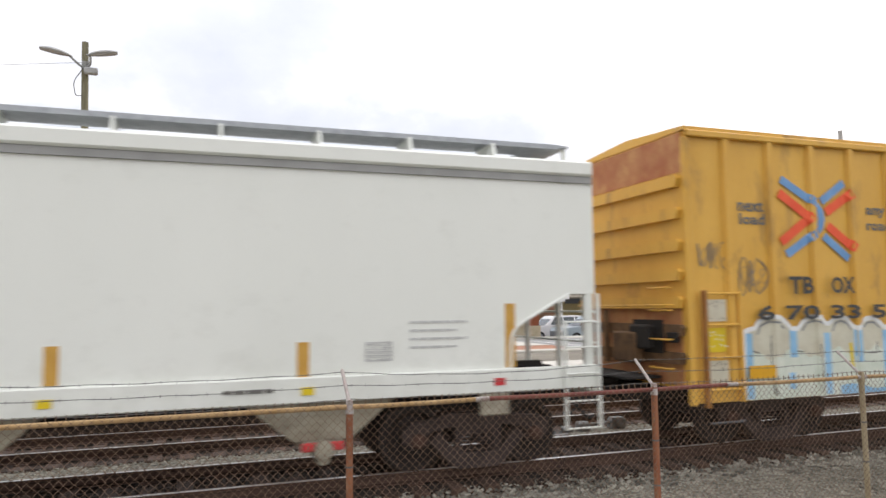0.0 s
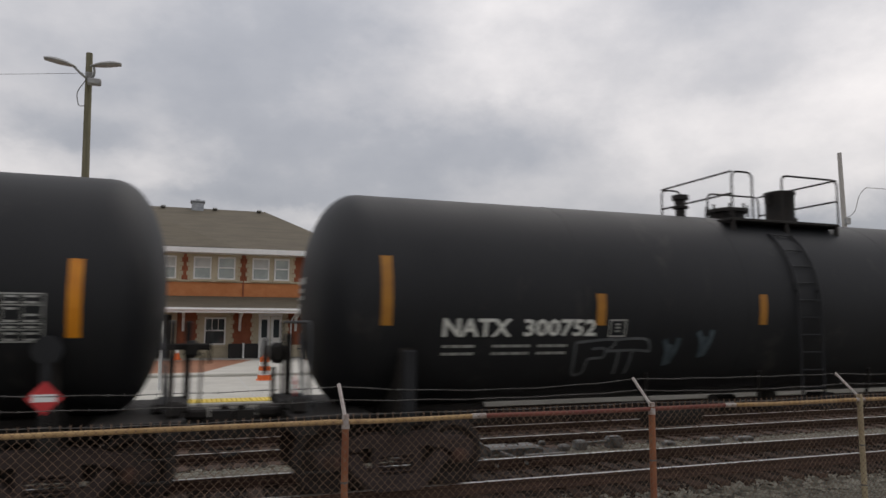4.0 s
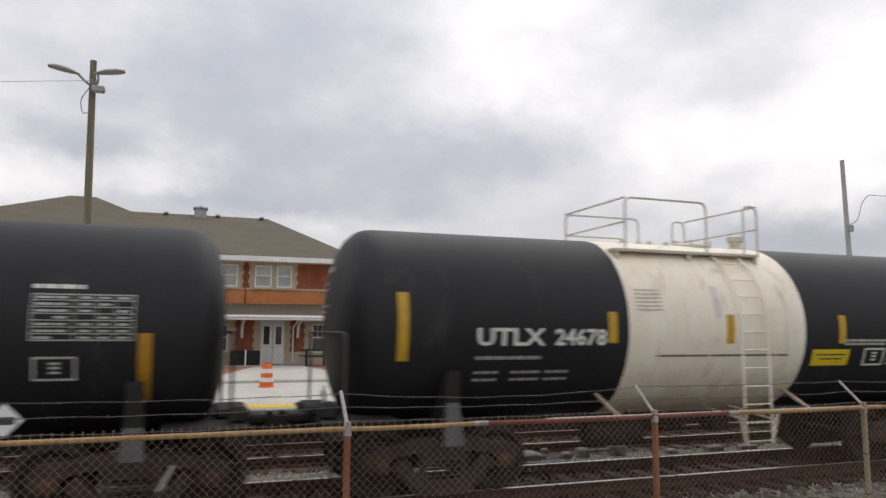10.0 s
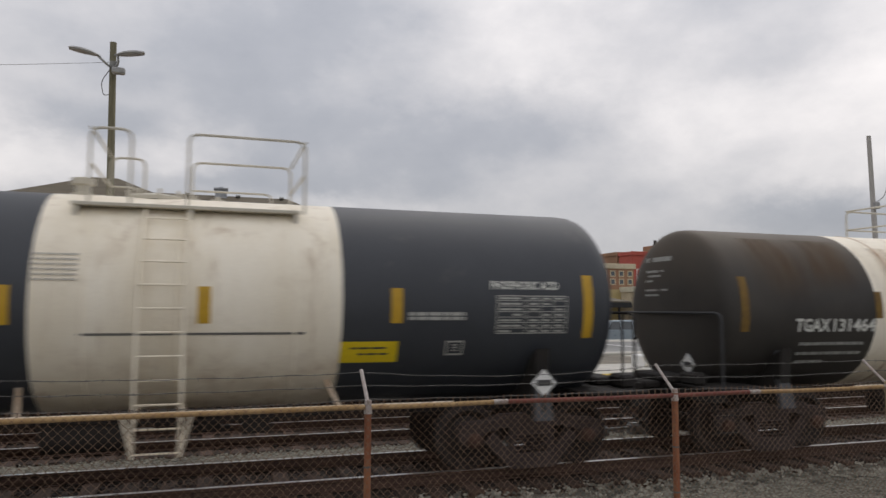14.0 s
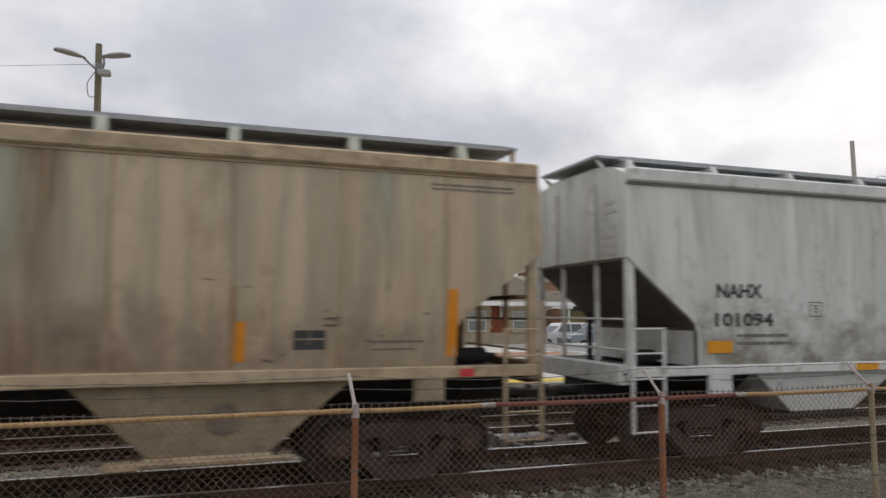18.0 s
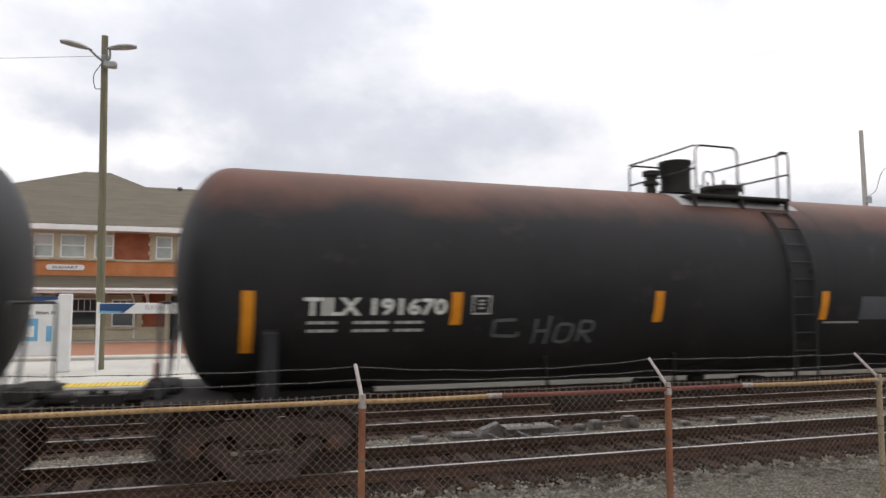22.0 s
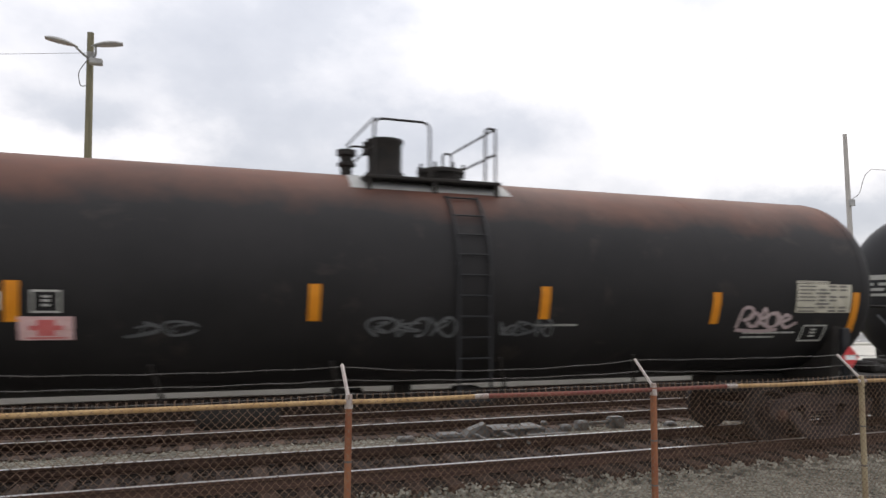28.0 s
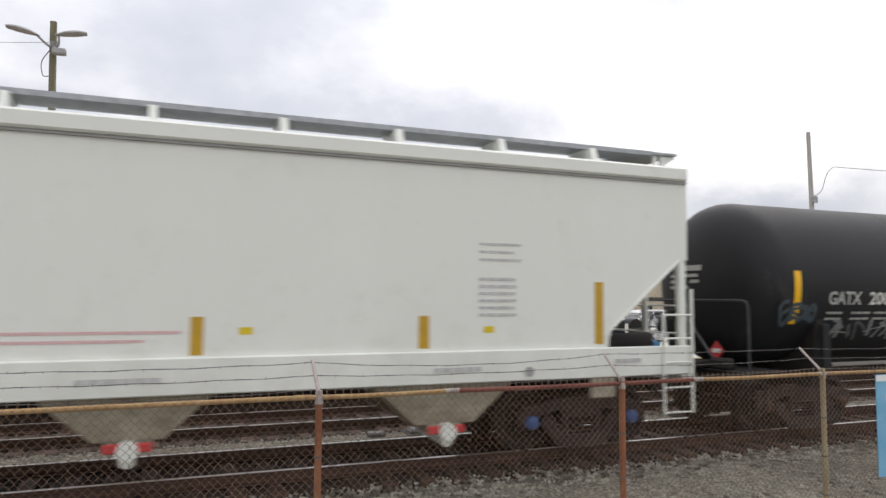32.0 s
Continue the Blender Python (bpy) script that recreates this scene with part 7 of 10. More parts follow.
    car, sk = oil_tank(m, "black tank car with yellow stripes and grey smeared tags", BLACK, [(-225.78, 2.15, 3.08), (-222.74, 2.14, 2.59), (-218.77, 2.12, 2.58), (-216.33, 2.12, 2.56), (-213.5, 2.12, 2.56), (-210.6, 2.1, 3.05)], STRIPE_Y,
                       [("GATX", -225.24, -224.32, 2.14, 2.38, LETTER), ("200668", -224.2, -223.09, 2.14, 2.38, LETTER)], (-218.8, -216.83, -218.36, -217.44, -218.93), -217.5, pad=GREY_BAND, guards=((0.04, 0.5), (0.9, 1.0)), brakes=(False, True))
    weight_lines(car, sk, -225.2 - m, -223.3 - m, 1.98, LETTER_GREY)
    inspection_box(car, sk, -222.6 - m, 2.16, -222.35 - m, 2.42, 0.04, LETTER_GREY)
    scrawl(car, sk, -221.4 - m, 1.85, -218.9 - m, 2.15, GREY_TAG, 51, 7, 0.07)
    zigzag(car, sk, -225.4 - m, 1.55, -223.3 - m, 1.85, DARK_TAG, 15, 0.03)
    notice(car, sk, -218.35 - m, 1.88, -217.85 - m, 2.14)
    table(car, sk, -211.9 - m, 2.1, -210.8 - m, 2.65, LETTER_FADED, 9, PANEL_CREAM)
    part("red_tag", patch(Shape(), sk, -224.8 - m, 1.70, -224.6 - m, 1.78), RED, car)

    m = -237.10
    car, sk = oil_tank(m, "black tank car with a rust-brown top and worn lettering", BLACK_RUST, [(-244.68, 1.69, 2.53), (-241.94, 2.06, 2.52), (-238.6, 2.06, 2.53), (-235.35, 2.08, 2.54), (-232.38, 2.0, 2.49), (-229.52, 1.67, 2.52)], STRIPE,
                       [("TCBX", -244.23, -243.3, 2.18, 2.40, LETTER_GREY), ("192531", -243.2, -242.05, 2.18, 2.40, LETTER)], (-237.84, -235.78, -237.31, -236.39, -237.91), -236.45, pad=GREY_BAND, gusset=DUSTY, guards=((0.06, 0.46), (0.88, 0.96)), brakes=(False, "post"))
    weight_lines(car, sk, -244.2 - m, -242.4 - m, 2.0, BUFF_TAG)
    zigzag(car, sk, -243.8 - m, 1.72, -243.1 - m, 1.92, BUFF_TAG, 17, 0.025)
    inspection_box(car, sk, -241.75 - m, 2.16, -241.45 - m, 2.42, 0.03, LETTER_GREY)
    notice(car, sk, -241.88 - m, 1.85, -241.32 - m, 2.12)
    table(car, sk, -230.8 - m, 2.18, -229.63 - m, 2.70, LETTER_FADED, 9, PANEL_CREAM)
    inspection_box(car, sk, -230.55 - m, 1.70, -230.05 - m, 1.98, 0.035, LETTER_GREY)
    name_tag(car, sk, (-231.95 - m, 1.92, -230.72 - m, 2.26), ROSE_TAG, 0.055)
    bars(car, sk, [(1.84, -231.75 - m, -230.7 - m), (1.77, -231.75 - m, -231.1 - m)], LETTER_GREY, h=0.03)
    scrawl(car, sk, -237.9 - m, 1.8, -236.7 - m, 2.15, DARK_TAG, 63, 3, 0.04)
    scrawl(car, sk, -240.8 - m, 1.85, -240.0 - m, 2.1, DARK_TAG, 64, 2, 0.03)
    scrawl(car, sk, -236.0 - m, 1.8, -235.2 - m, 2.1, DARK_TAG, 65, 3, 0.03)
    part("rail_line", patch(Shape(), sk, -235.5 - m, 1.98, -234.8 - m, 2.01), LETTER_DIM, car)

    m = -256.33
    car, sk = oil_tank(m, "black tank car with yellow stripes and white scribbled tags", BLACK, [(-264.24, 1.89, 2.80), (-261.32, 2.12, 2.56), (-258.87, 2.07, 2.50), (-257.28, 2.08, 2.51), (-256.2, 2.08, 2.50), (-253.57, 2.12, 2.57), (-251.05, 2.08, 2.46), (-248.41, 1.81, 2.66)], STRIPE_Y,
                       [("GATX", -263.51, -262.7, 2.22, 2.46, LETTER_GREY), ("200540", -262.5, -261.48, 2.22, 2.46, LETTER)], (-257.62, -255.12, -255.55, -256.88, -254.80), -256.9, half=8.80, guards=((0.0, 0.18), (0.40, 1.0)), r=1.53, zc=2.59, brakes=(True, "post"))
    weight_lines(car, sk, -263.5 - m, -261.9 - m, 2.06, LETTER_GREY)
    inspection_box(car, sk, -260.8 - m, 2.22, -260.45 - m, 2.48, 0.05, LETTER_GREY)
    slashes(car, sk, -263.4 - m, 1.58, -258.6 - m, 1.98, 25)
    zigzag(car, sk, -260.1 - m, 2.05, -259.4 - m, 2.35, GREY_TAG, 26, 0.03)
    slashes(car, sk, -256.6 - m, 1.66, -250.5 - m, 2.10, 27)
    totem_tag(car, sk, (-256.5 - m, 1.95, -255.45 - m, 3.26))
    bars(car, sk, [(2.06 - 0.06 * i, -254.95 - m, -254.6 - m) for i in range(4)], LETTER_DIM, h=0.022)
    scrawl(car, sk, -264.6 - m, 1.85, -263.8 - m, 2.3, TEAL_TAG, 76, 3, 0.07)
    table(car, sk, -249.75 - m, 2.17, -248.62 - m, 2.68, LETTER_GREY, 9)
    part("red_tag", patch(Shape(), sk, -249.32 - m, 1.72, -249.1 - m, 1.80), RED, car)
    notice(car, sk, -249.75 - m, 1.88, -249.2 - m, 2.16)
    bars(car, sk, [(2.22, -250.4 - m, -249.85 - m)], LETTER_DIM, h=0.08)
    part("paint_chip", patch(Shape(), sk, -260.45 - m, 3.2, -260.33 - m, 3.42), LETTER_GREY, car)
    part("red_tag", patch(Shape(), sk, -263.6 - m, 1.76, -263.4 - m, 1.84), RED, car)


def build_acid_tanks():
    m = -77.84
    car, sk = acid_tank(m, "black acid tank car with a cream-white middle and white ladder", BLACK, (-79.56, -76.16), 5.95, 4.5, [(-83.06, 1.87, 2.79), (-79.84, 2.11, 2.57), (-77.69, 2.10, 2.55), (-75.36, 2.1, 2.57), (-72.62, 1.87, 2.79)], STRIPE_D,
                        [("UTLX", -82.0, -80.95, 2.07, 2.32, LETTER), ("24678", -80.8, -79.95, 2.07, 2.32, LETTER)], (-79.5, -76.64, -77.29, -76.26), -77.30, ((0.08, 0.63), (0.9, 1.0)), seam=WHITE_ACID, brakes=(False, True))
    bars(car, sk, [(1.88, -82.0 - m, -81.0 - m)], LETTER_DIM, h=0.05)
    weight_lines(car, sk, -82.0 - m, -80.5 - m, 1.68)
    part("long_seam", patch(Shape(), sk, -79.06 - m, 1.90, -76.5 - m, 1.93), LETTER_FADED, car)
    bars(car, sk, [(2.9 - 0.06 * i, -79.4 - m, -78.95 - m + 0.04 * (i % 2)) for i in range(6)], LETTER_FAINT, h=0.022)
    writing(car, sk, "PHOSPHORIC ACID", -73.97 - m, -72.93 - m, 2.58, 2.70, LETTER, "warning_text")
    table(car, sk, -73.95 - m, 1.95, -72.88 - m, 2.48, LETTER, 7)
    p = part("warning_panel", patch(Shape(), sk, -75.98 - m, 1.73, -75.17 - m, 2.00), SIGN_YELLOW, car)
    bars(p, sk, [(1.9, -75.9 - m, -75.25 - m), (1.83, -75.8 - m, -75.3 - m)], LETTER_BLACK, h=0.025)
    inspection_box(car, sk, -74.84 - m, 1.72, -74.37 - m, 2.02, 0.04, LETTER)
    bars(car, sk, [(2.13, -75.3 - m, -74.3 - m), (2.07, -75.3 - m, -74.4 - m)], LETTER_GREY, h=0.04)
    bars(car, sk, [(1.88, -74.3 - m, -73.65 - m), (1.81, -74.3 - m, -73.8 - m), (1.74, -74.3 - m, -73.95 - m)], LETTER_GREY, h=0.03)
    part("graffiti_ghost", patch(Shape(), sk, -77.98 - m, 2.5, -77.85 - m, 3.0, 0.004), PATCH_LILAC, car, "faint lilac smear")

    m = -91.73
    car, sk = acid_tank(m, "black acid tank car with a grimy white middle and orange panel", BLACK, (-94.12, -89.38), 6.47, 5.42, [(-97.7, 1.5, 2.35), (-94.13, 1.81, 2.24), (-91.82, 1.80, 2.22), (-89.33, 1.8, 2.22), (-86.22, 1.40, 2.23)], STRIPE_A,
                        [("TGAX", -96.45, -95.38, 2.00, 2.22, LETTER), ("131449", -95.22, -94.22, 2.00, 2.22, LETTER)], (-92.99, -90.72, -91.17, -91.76), -92.37, ((0.0, 0.1), (0.44, 1.0)), 1.38, 2.29, None, 2.35, None, 0.64, 0.44, WHITE_ACID, brakes=(True, False))
    weight_lines(car, sk, -96.6 - m, -94.7 - m, 1.88, LETTER, 2)
    part("repaint_patch", patch(Shape(), sk, -91.95 - m, 1.35, -90.4 - m, 2.62, 0.004), PATCH_WHITE, car, "cleaner white repaint patch")
    part("repaint_patch", patch(Shape(), sk, -94.05 - m, 1.35, -92.7 - m, 2.3, 0.004), PATCH_GREY, car, "greyish repaint patch")
    p = part("warning_panel", patch(Shape(), sk, -91.14 - m, 2.01, -90.39 - m, 2.29, 0.006), SIGN_ORANGE, car)
    bars(p, sk, [(2.2, -91.08 - m, -90.45 - m), (2.13, -91.05 - m, -90.5 - m), (2.06, -90.95 - m, -90.6 - m)], LETTER_BLACK, h=0.02)
    bars(car, sk, [(1.86 - 0.06 * i, -91.66 - m, -90.62 - m + 0.08 * (i % 3)) for i in range(8)], LETTER_FAINT, h=0.026)
    bars(car, sk, [(1.66 - 0.07 * i, -93.9 - m, -92.95 - m + 0.1 * (i % 2)) for i in range(4)], LETTER_FAINT, h=0.026)
    table(car, sk, -87.44 - m, 2.14, -86.35 - m, 2.68, LETTER_GREY, 7)
    bars(car, sk, [(2.74, -87.44 - m, -86.9 - m)], LETTER, h=0.05)
    inspection_box(car, sk, -87.4 - m, 1.68, -86.95 - m, 1.96, 0.035, LETTER_GREY)
    bars(car, sk, [(2.04, -88.7 - m, -87.8 - m)], LETTER_GREY, h=0.05)
    mark = Shape()
    ribbon(mark, Skin(lambda z: 1.09), [(5.42 + 0.30 + 0.16 * i / 4, 0.34 + 0.30 * i / 4) for i in range(5)], 0.05)
    part("chalk_line", mark, LETTER_GREY, car, "slanting chalk line on a side frame")
    part("repaint_patch", patch(Shape(), sk, -97.6 - m, 1.95, -95.65 - m, 3.05, 0.003), REPAINT_DIM, car, "dull charcoal repaint patch")

    m = -106.23
    car, sk = acid_tank(m, "grey-brown acid tank car with a stained white middle", BLACK_BROWN, (-109.40, -103.16), 6.29, 5.10, [(-112.08, 1.95, 2.82), (-109.33, 2.16, 2.61), (-106.95, 2.16, 2.62), (-104.71, 2.16, 2.6), (-102.53, 2.14, 2.58), (-100.56, 1.93, 2.80)], STRIPE_DIM,
                        [("TGAX", -111.09, -110.38, 1.94, 2.16, LETTER), ("131464", -110.31, -109.42, 1.94, 2.16, LETTER)], (-107.46, -104.98, -105.61, -106.86), -105.58, ((0.02, 0.64), (0.92, 1.0)), 1.38, 2.30, GUSSET, 1.95, GREY_BROWN, 0.6, 0.34, brakes=(False, True))
    bars(car, sk, [(1.72, -110.95 - m, -109.6 - m), (1.56, -110.95 - m, -109.6 - m), (1.42, -110.9 - m, -110.3 - m)], LETTER_DIM, h=0.05)
    bars(car, sk, [(2.0 - 0.09 * i, -107.2 - m, -106.2 - m + 0.14 * (i % 3)) for i in range(4)], LETTER_FAINT, h=0.035)
    bars(car, sk, [(2.93 - 0.07 * i, -108.05 - m, -107.5 - m + 0.07 * (i % 3)) for i in range(6)], LETTER_FAINT, h=0.022)
    rust, rose = (0.55, 0.385, 0.265), (0.72, 0.575, 0.475)
    for i, (x0, x1, z0, colour) in enumerate(((-109.1, -108.5, 1.5, rust), (-108.7, -107.3, 1.3, rose), (-107.5, -106.9, 1.6, rust), (-106.9, -105.7, 1.3, rose), (-106.1, -105.5, 2.0, rust), (-105.4, -104.6, 1.8, rose), (-104.5, -103.6, 1.3, rose))):
        film = stain_material("rust_run_on_cream_paint", colour, x0 - m, x1 - m, z0, 3.4, i + 40, 0.42)
        part("rust_run", patch(Shape(), sk, x0 - m, z0, x1 - m, 3.4, 0.004, 16), film, car, "faint rusty run down the cream paint")
    for i, (x0, x1, z0) in enumerate(((-111.9, -110.6, 2.3), (-110.9, -109.45, 2.5))):
        film = stain_material("rust_bloom_on_dark_paint", (0.13, 0.075, 0.035), x0 - m, x1 - m, z0, 3.5, i + 60, 0.55)
        part("rust_bloom", patch(Shape(), sk, x0 - m, z0, x1 - m, 3.5, 0.004, 14), film, car, "rust-brown bloom on the dark end")
    p = part("warning_panel", patch(Shape(), sk, -105.19 - m, 1.73, -104.45 - m, 1.99, 0.006), SIGN_YELLOW, car)
    bars(p, sk, [(1.9, -105.1 - m, -104.5 - m), (1.83, -105.05 - m, -104.6 - m), (1.77, -104.95 - m, -104.65 - m)], SIGN_ORANGE, h=0.03)
    part("inspection_box", patch(Shape(), sk, -103.52 - m, 1.76, -103.2 - m, 1.98, 0.008), LETTER_BLACK, car)
    writing(car, sk, "PHOSPHORIC ACID", -101.85 - m, -100.85 - m, 2.60, 2.70, LETTER_GREY, "warning_text")
    table(car, sk, -101.8 - m, 1.8, -100.85 - m, 2.32, LETTER_DIM, 6)

    m = -120.10
    car, sk = acid_tank(m, "slate-blue acid tank car with a white middle and white ladder", SLATE, (-122.02, -118.43), 5.95, 4.5, [(-125.33, 1.86, 2.77), (-122.28, 2.09, 2.54), (-120.12, 2.10, 2.55), (-117.71, 2.1, 2.56), (-114.88, 1.88, 2.78)], STRIPE_D,
                        [("UTLX", -124.28, -123.25, 2.04, 2.28, LETTER), ("24640", -123.15, -122.36, 2.04, 2.28, LETTER)], (-121.71, -118.94, -120.81, -121.73), -120.6, ((0.07, 0.24), (0.485, 1.02)), seam=WHITE_ACID, tall=0.98, brakes=(True, False))
    bars(car, sk, [(1.88, -124.28 - m, -123.3 - m)], LETTER_DIM, h=0.05)
    weight_lines(car, sk, -124.28 - m, -122.8 - m, 1.70)
    part("long_seam", patch(Shape(), sk, -121.5 - m, 1.96, -118.9 - m, 1.99), LETTER_FADED, car)
    bars(car, sk, [(2.9 - 0.06 * i, -122.0 - m, -121.5 - m) for i in range(6)], LETTER_FAINT, h=0.022)
    writing(car, sk, "PHOSPHORIC ACID", -116.38 - m, -115.35 - m, 2.56, 2.68, LETTER, "warning_text")
    table(car, sk, -116.3 - m, 1.95, -115.22 - m, 2.48, LETTER_GREY, 7)
    p = part("warning_panel", patch(Shape(), sk, -118.43 - m, 1.58, -117.67 - m, 1.86), SIGN_YELLOW, car)
    bars(p, sk, [(1.76, -118.3 - m, -117.8 - m), (1.68, -118.2 - m, -117.8 - m)], LETTER_BLACK, h=0.025)
    bars(car, sk, [(2.20, -117.55 - m, -116.75 - m), (2.14, -117.55 - m, -116.75 - m)], LETTER_GREY, h=0.045)
    inspection_box(car, sk, -117.0 - m, 1.66, -116.75 - m, 1.86, 0.03, LETTER_GREY)


SCUFF = material("dark_scuffed_paint", (0.10, 0.08, 0.06), (0.20, 0.16, 0.12), rough=0.8, scale=6, bump=0.0)
TAN_RUST = material("rust_run_on_tan_paint", (0.26, 0.15, 0.07), (0.36, 0.23, 0.12), rough=0.8, scale=3, bump=0.0)
EMBLEM_RED = material("orange_red_sign_paint", (0.74, 0.075, 0.022), (0.82, 0.12, 0.04), rough=0.6, scale=4, bump=0.0)
EMBLEM_BLUE = material("mid_blue_sign_paint", (0.12, 0.27, 0.50), (0.17, 0.34, 0.58), rough=0.6, scale=4, bump=0.0)


def bubble_tag(car, skin, x0, z0, x1, z1, mat):
    """Four round outlined letterforms that spell nothing."""
    s = Shape()
    W, H = x1 - x0, z1 - z0

    def stroke(pts, w=0.045):
        ribbon(s, skin, [(x0 + W * a, z0 + H * b) for a, b in pts], w)

    def oval(cx, cz, rx, rz, a0=0, a1=360, n=18):
        return [(cx + rx * math.cos(radians(a0 + (a1 - a0) * i / n)), cz + rz * math.sin(radians(a0 + (a1 - a0) * i / n))) for i in range(n + 1)]
    stroke([(0.02, 0.86), (0.0, 0.72), (0.06, 0.62), (0.04, 0.35), (0.07, 0.12), (0.16, 0.02), (0.26, 0.08), (0.30, 0.30), (0.28, 0.58), (0.33, 0.72), (0.28, 0.90), (0.20, 0.86), (0.19, 0.60), (0.17, 0.40), (0.13, 0.44), (0.14, 0.70), (0.12, 0.88), (0.02, 0.86)])
    stroke([(0.33, 0.88), (0.32, 0.74), (0.38, 0.70), (0.37, 0.20), (0.40, 0.10), (0.46, 0.14), (0.47, 0.68), (0.53, 0.72), (0.54, 0.88), (0.44, 0.95), (0.33, 0.88)])
    stroke([(0.55, 0.92), (0.53, 0.40), (0.52, 0.14), (0.58, 0.10), (0.61, 0.36), (0.66, 0.12), (0.74, 0.14), (0.70, 0.42), (0.74, 0.66), (0.70, 0.90), (0.55, 0.92)])
    stroke(oval(0.64, 0.68, 0.035, 0.10))
    stroke(oval(0.86, 0.52, 0.13, 0.42, 20, 380))
    stroke(oval(0.86, 0.55, 0.045, 0.17))
    stroke([(0.30, 0.16), (0.36, 0.06), (0.50, 0.04)])
    part("spray_tag", s, mat, car, "round outlined spray-painted tag")


def curve(pts, n=6):
    """A smooth line through a few points."""
    out = []
    for i in range(len(pts) - 1):
        p0, p1, p2, p3 = pts[max(0, i - 1)], pts[i], pts[i + 1], pts[min(len(pts) - 1, i + 2)]
        for k in range(n):
            t = k / n
            out.append(tuple(0.5 * (2 * b + (c - a) * t + (2 * a - 5 * b + 4 * c - d) * t * t + (3 * b - a - 3 * c + d) * t ** 3) for a, b, c, d in zip(p0, p1, p2, p3)))
    return out + [pts[-1]]


def brush(car, skin, box, strokes, mat, w, label):
    """Spray-painted strokes in a box (x0, z0, x1, z1), each a smooth line through points from 0 to 1."""
    x0, z0, x1, z1 = box
    s = Shape()
    for pts in strokes:
        ribbon(s, skin, [(x0 + (x1 - x0) * u, z0 + (z1 - z0) * v) for u, v in curve(pts)], w)
    return tagged(part("spray_tag", s, mat, car, label), kind="stuff")


def ring(cu, cv, ru, rv, n=9, a0=0.3):
    return [(cu + ru * math.cos(a0 + 2 * math.pi * i / n), cv + rv * math.sin(a0 + 2 * math.pi * i / n)) for i in range(n + 1)]


def balloon_tag(car, skin, box, mat):
    """Round bubble letterforms in two tiers with a drop at the end."""
    upper = [[(0.03, 0.62), (0.02, 0.84), (0.08, 0.97), (0.14, 0.85), (0.14, 0.58)], [(0.17, 0.95), (0.18, 0.62), (0.22, 0.56), (0.25, 0.64), (0.25, 0.98)], [(0.28, 0.96), (0.27, 0.66), (0.33, 0.58)],
             [(0.38, 0.96), (0.36, 0.62), (0.34, 0.50), (0.42, 0.40), (0.44, 0.22), (0.37, 0.04), (0.28, 0.06), (0.25, 0.24)], [(0.37, 0.93), (0.45, 0.98), (0.50, 0.90), (0.52, 0.66)], [(0.46, 0.95), (0.46, 0.68)],
             ring(0.63, 0.68, 0.075, 0.24), [(0.74, 0.62), (0.76, 0.86), (0.82, 0.98), (0.88, 0.90), (0.86, 0.62)], [(0.87, 0.92), (0.91, 0.93), (0.92, 0.78), (0.88, 0.62)]]
    lower = [[(0.02, 0.48), (0.09, 0.55), (0.14, 0.46), (0.05, 0.34), (0.0, 0.18), (0.06, 0.05), (0.13, 0.14), (0.17, 0.36), (0.23, 0.50), (0.27, 0.40)], [(0.42, 0.06), (0.50, 0.02), (0.54, 0.16), (0.52, 0.36), (0.47, 0.44)],
             [(0.55, 0.10), (0.60, 0.04), (0.64, 0.16), (0.62, 0.38)], [(0.66, 0.10), (0.70, 0.06), (0.74, 0.20), (0.72, 0.38)], [(0.56, 0.46), (0.66, 0.44), (0.80, 0.47)],
             [(0.80, 0.46), (0.88, 0.64), (0.97, 0.58), (1.0, 0.34), (0.95, 0.08), (0.86, 0.02), (0.78, 0.10)], [(0.82, 0.26), (0.88, 0.32), (0.94, 0.33)], [(1.06, 0.40), (1.03, 0.62), (1.06, 0.76), (1.09, 0.64), (1.06, 0.40)], ring(1.06, 0.24, 0.014, 0.06, 6)]
    brush(car, skin, box, upper, mat, 0.042, "round bubble-letter spray tag")
    brush(car, skin, box, lower[:5], BLUE_DIM, 0.04, "fainter lower half of the spray tag")
    brush(car, skin, box, lower[5:], mat, 0.042, "round end of the spray tag")


def arcade_tag(car, skin, box, mat):
    """Two rows of arches side by side, with a looped tail."""
    strokes = []
    for i in range(6):
        u = 0.02 + 0.125 * i + (0.02 if i > 2 else 0)
        strokes.append([(u, 0.42), (u + 0.01, 0.78), (u + 0.055, 0.97), (u + 0.10, 0.80), (u + 0.105, 0.46)])
    for i in range(5):
        u = 0.04 + 0.14 * i
        strokes.append([(u, 0.40), (u + 0.06, 0.46), (u + 0.085, 0.30), (u + 0.04, 0.08), (u - 0.03, 0.04), (u - 0.05, 0.16)])
    strokes += [[(0.74, 0.44), (0.82, 0.66), (0.90, 0.70), (0.92, 0.58), (0.80, 0.46), (0.96, 0.56), (1.02, 0.46), (0.96, 0.38), (0.84, 0.38)], [(0.10, 0.52), (0.3, 0.58), (0.5, 0.5)], [(0.22, 0.5), (0.42, 0.54), (0.62, 0.48)]]
    brush(car, skin, box, strokes, mat, 0.042, "spray tag of arched letterforms")


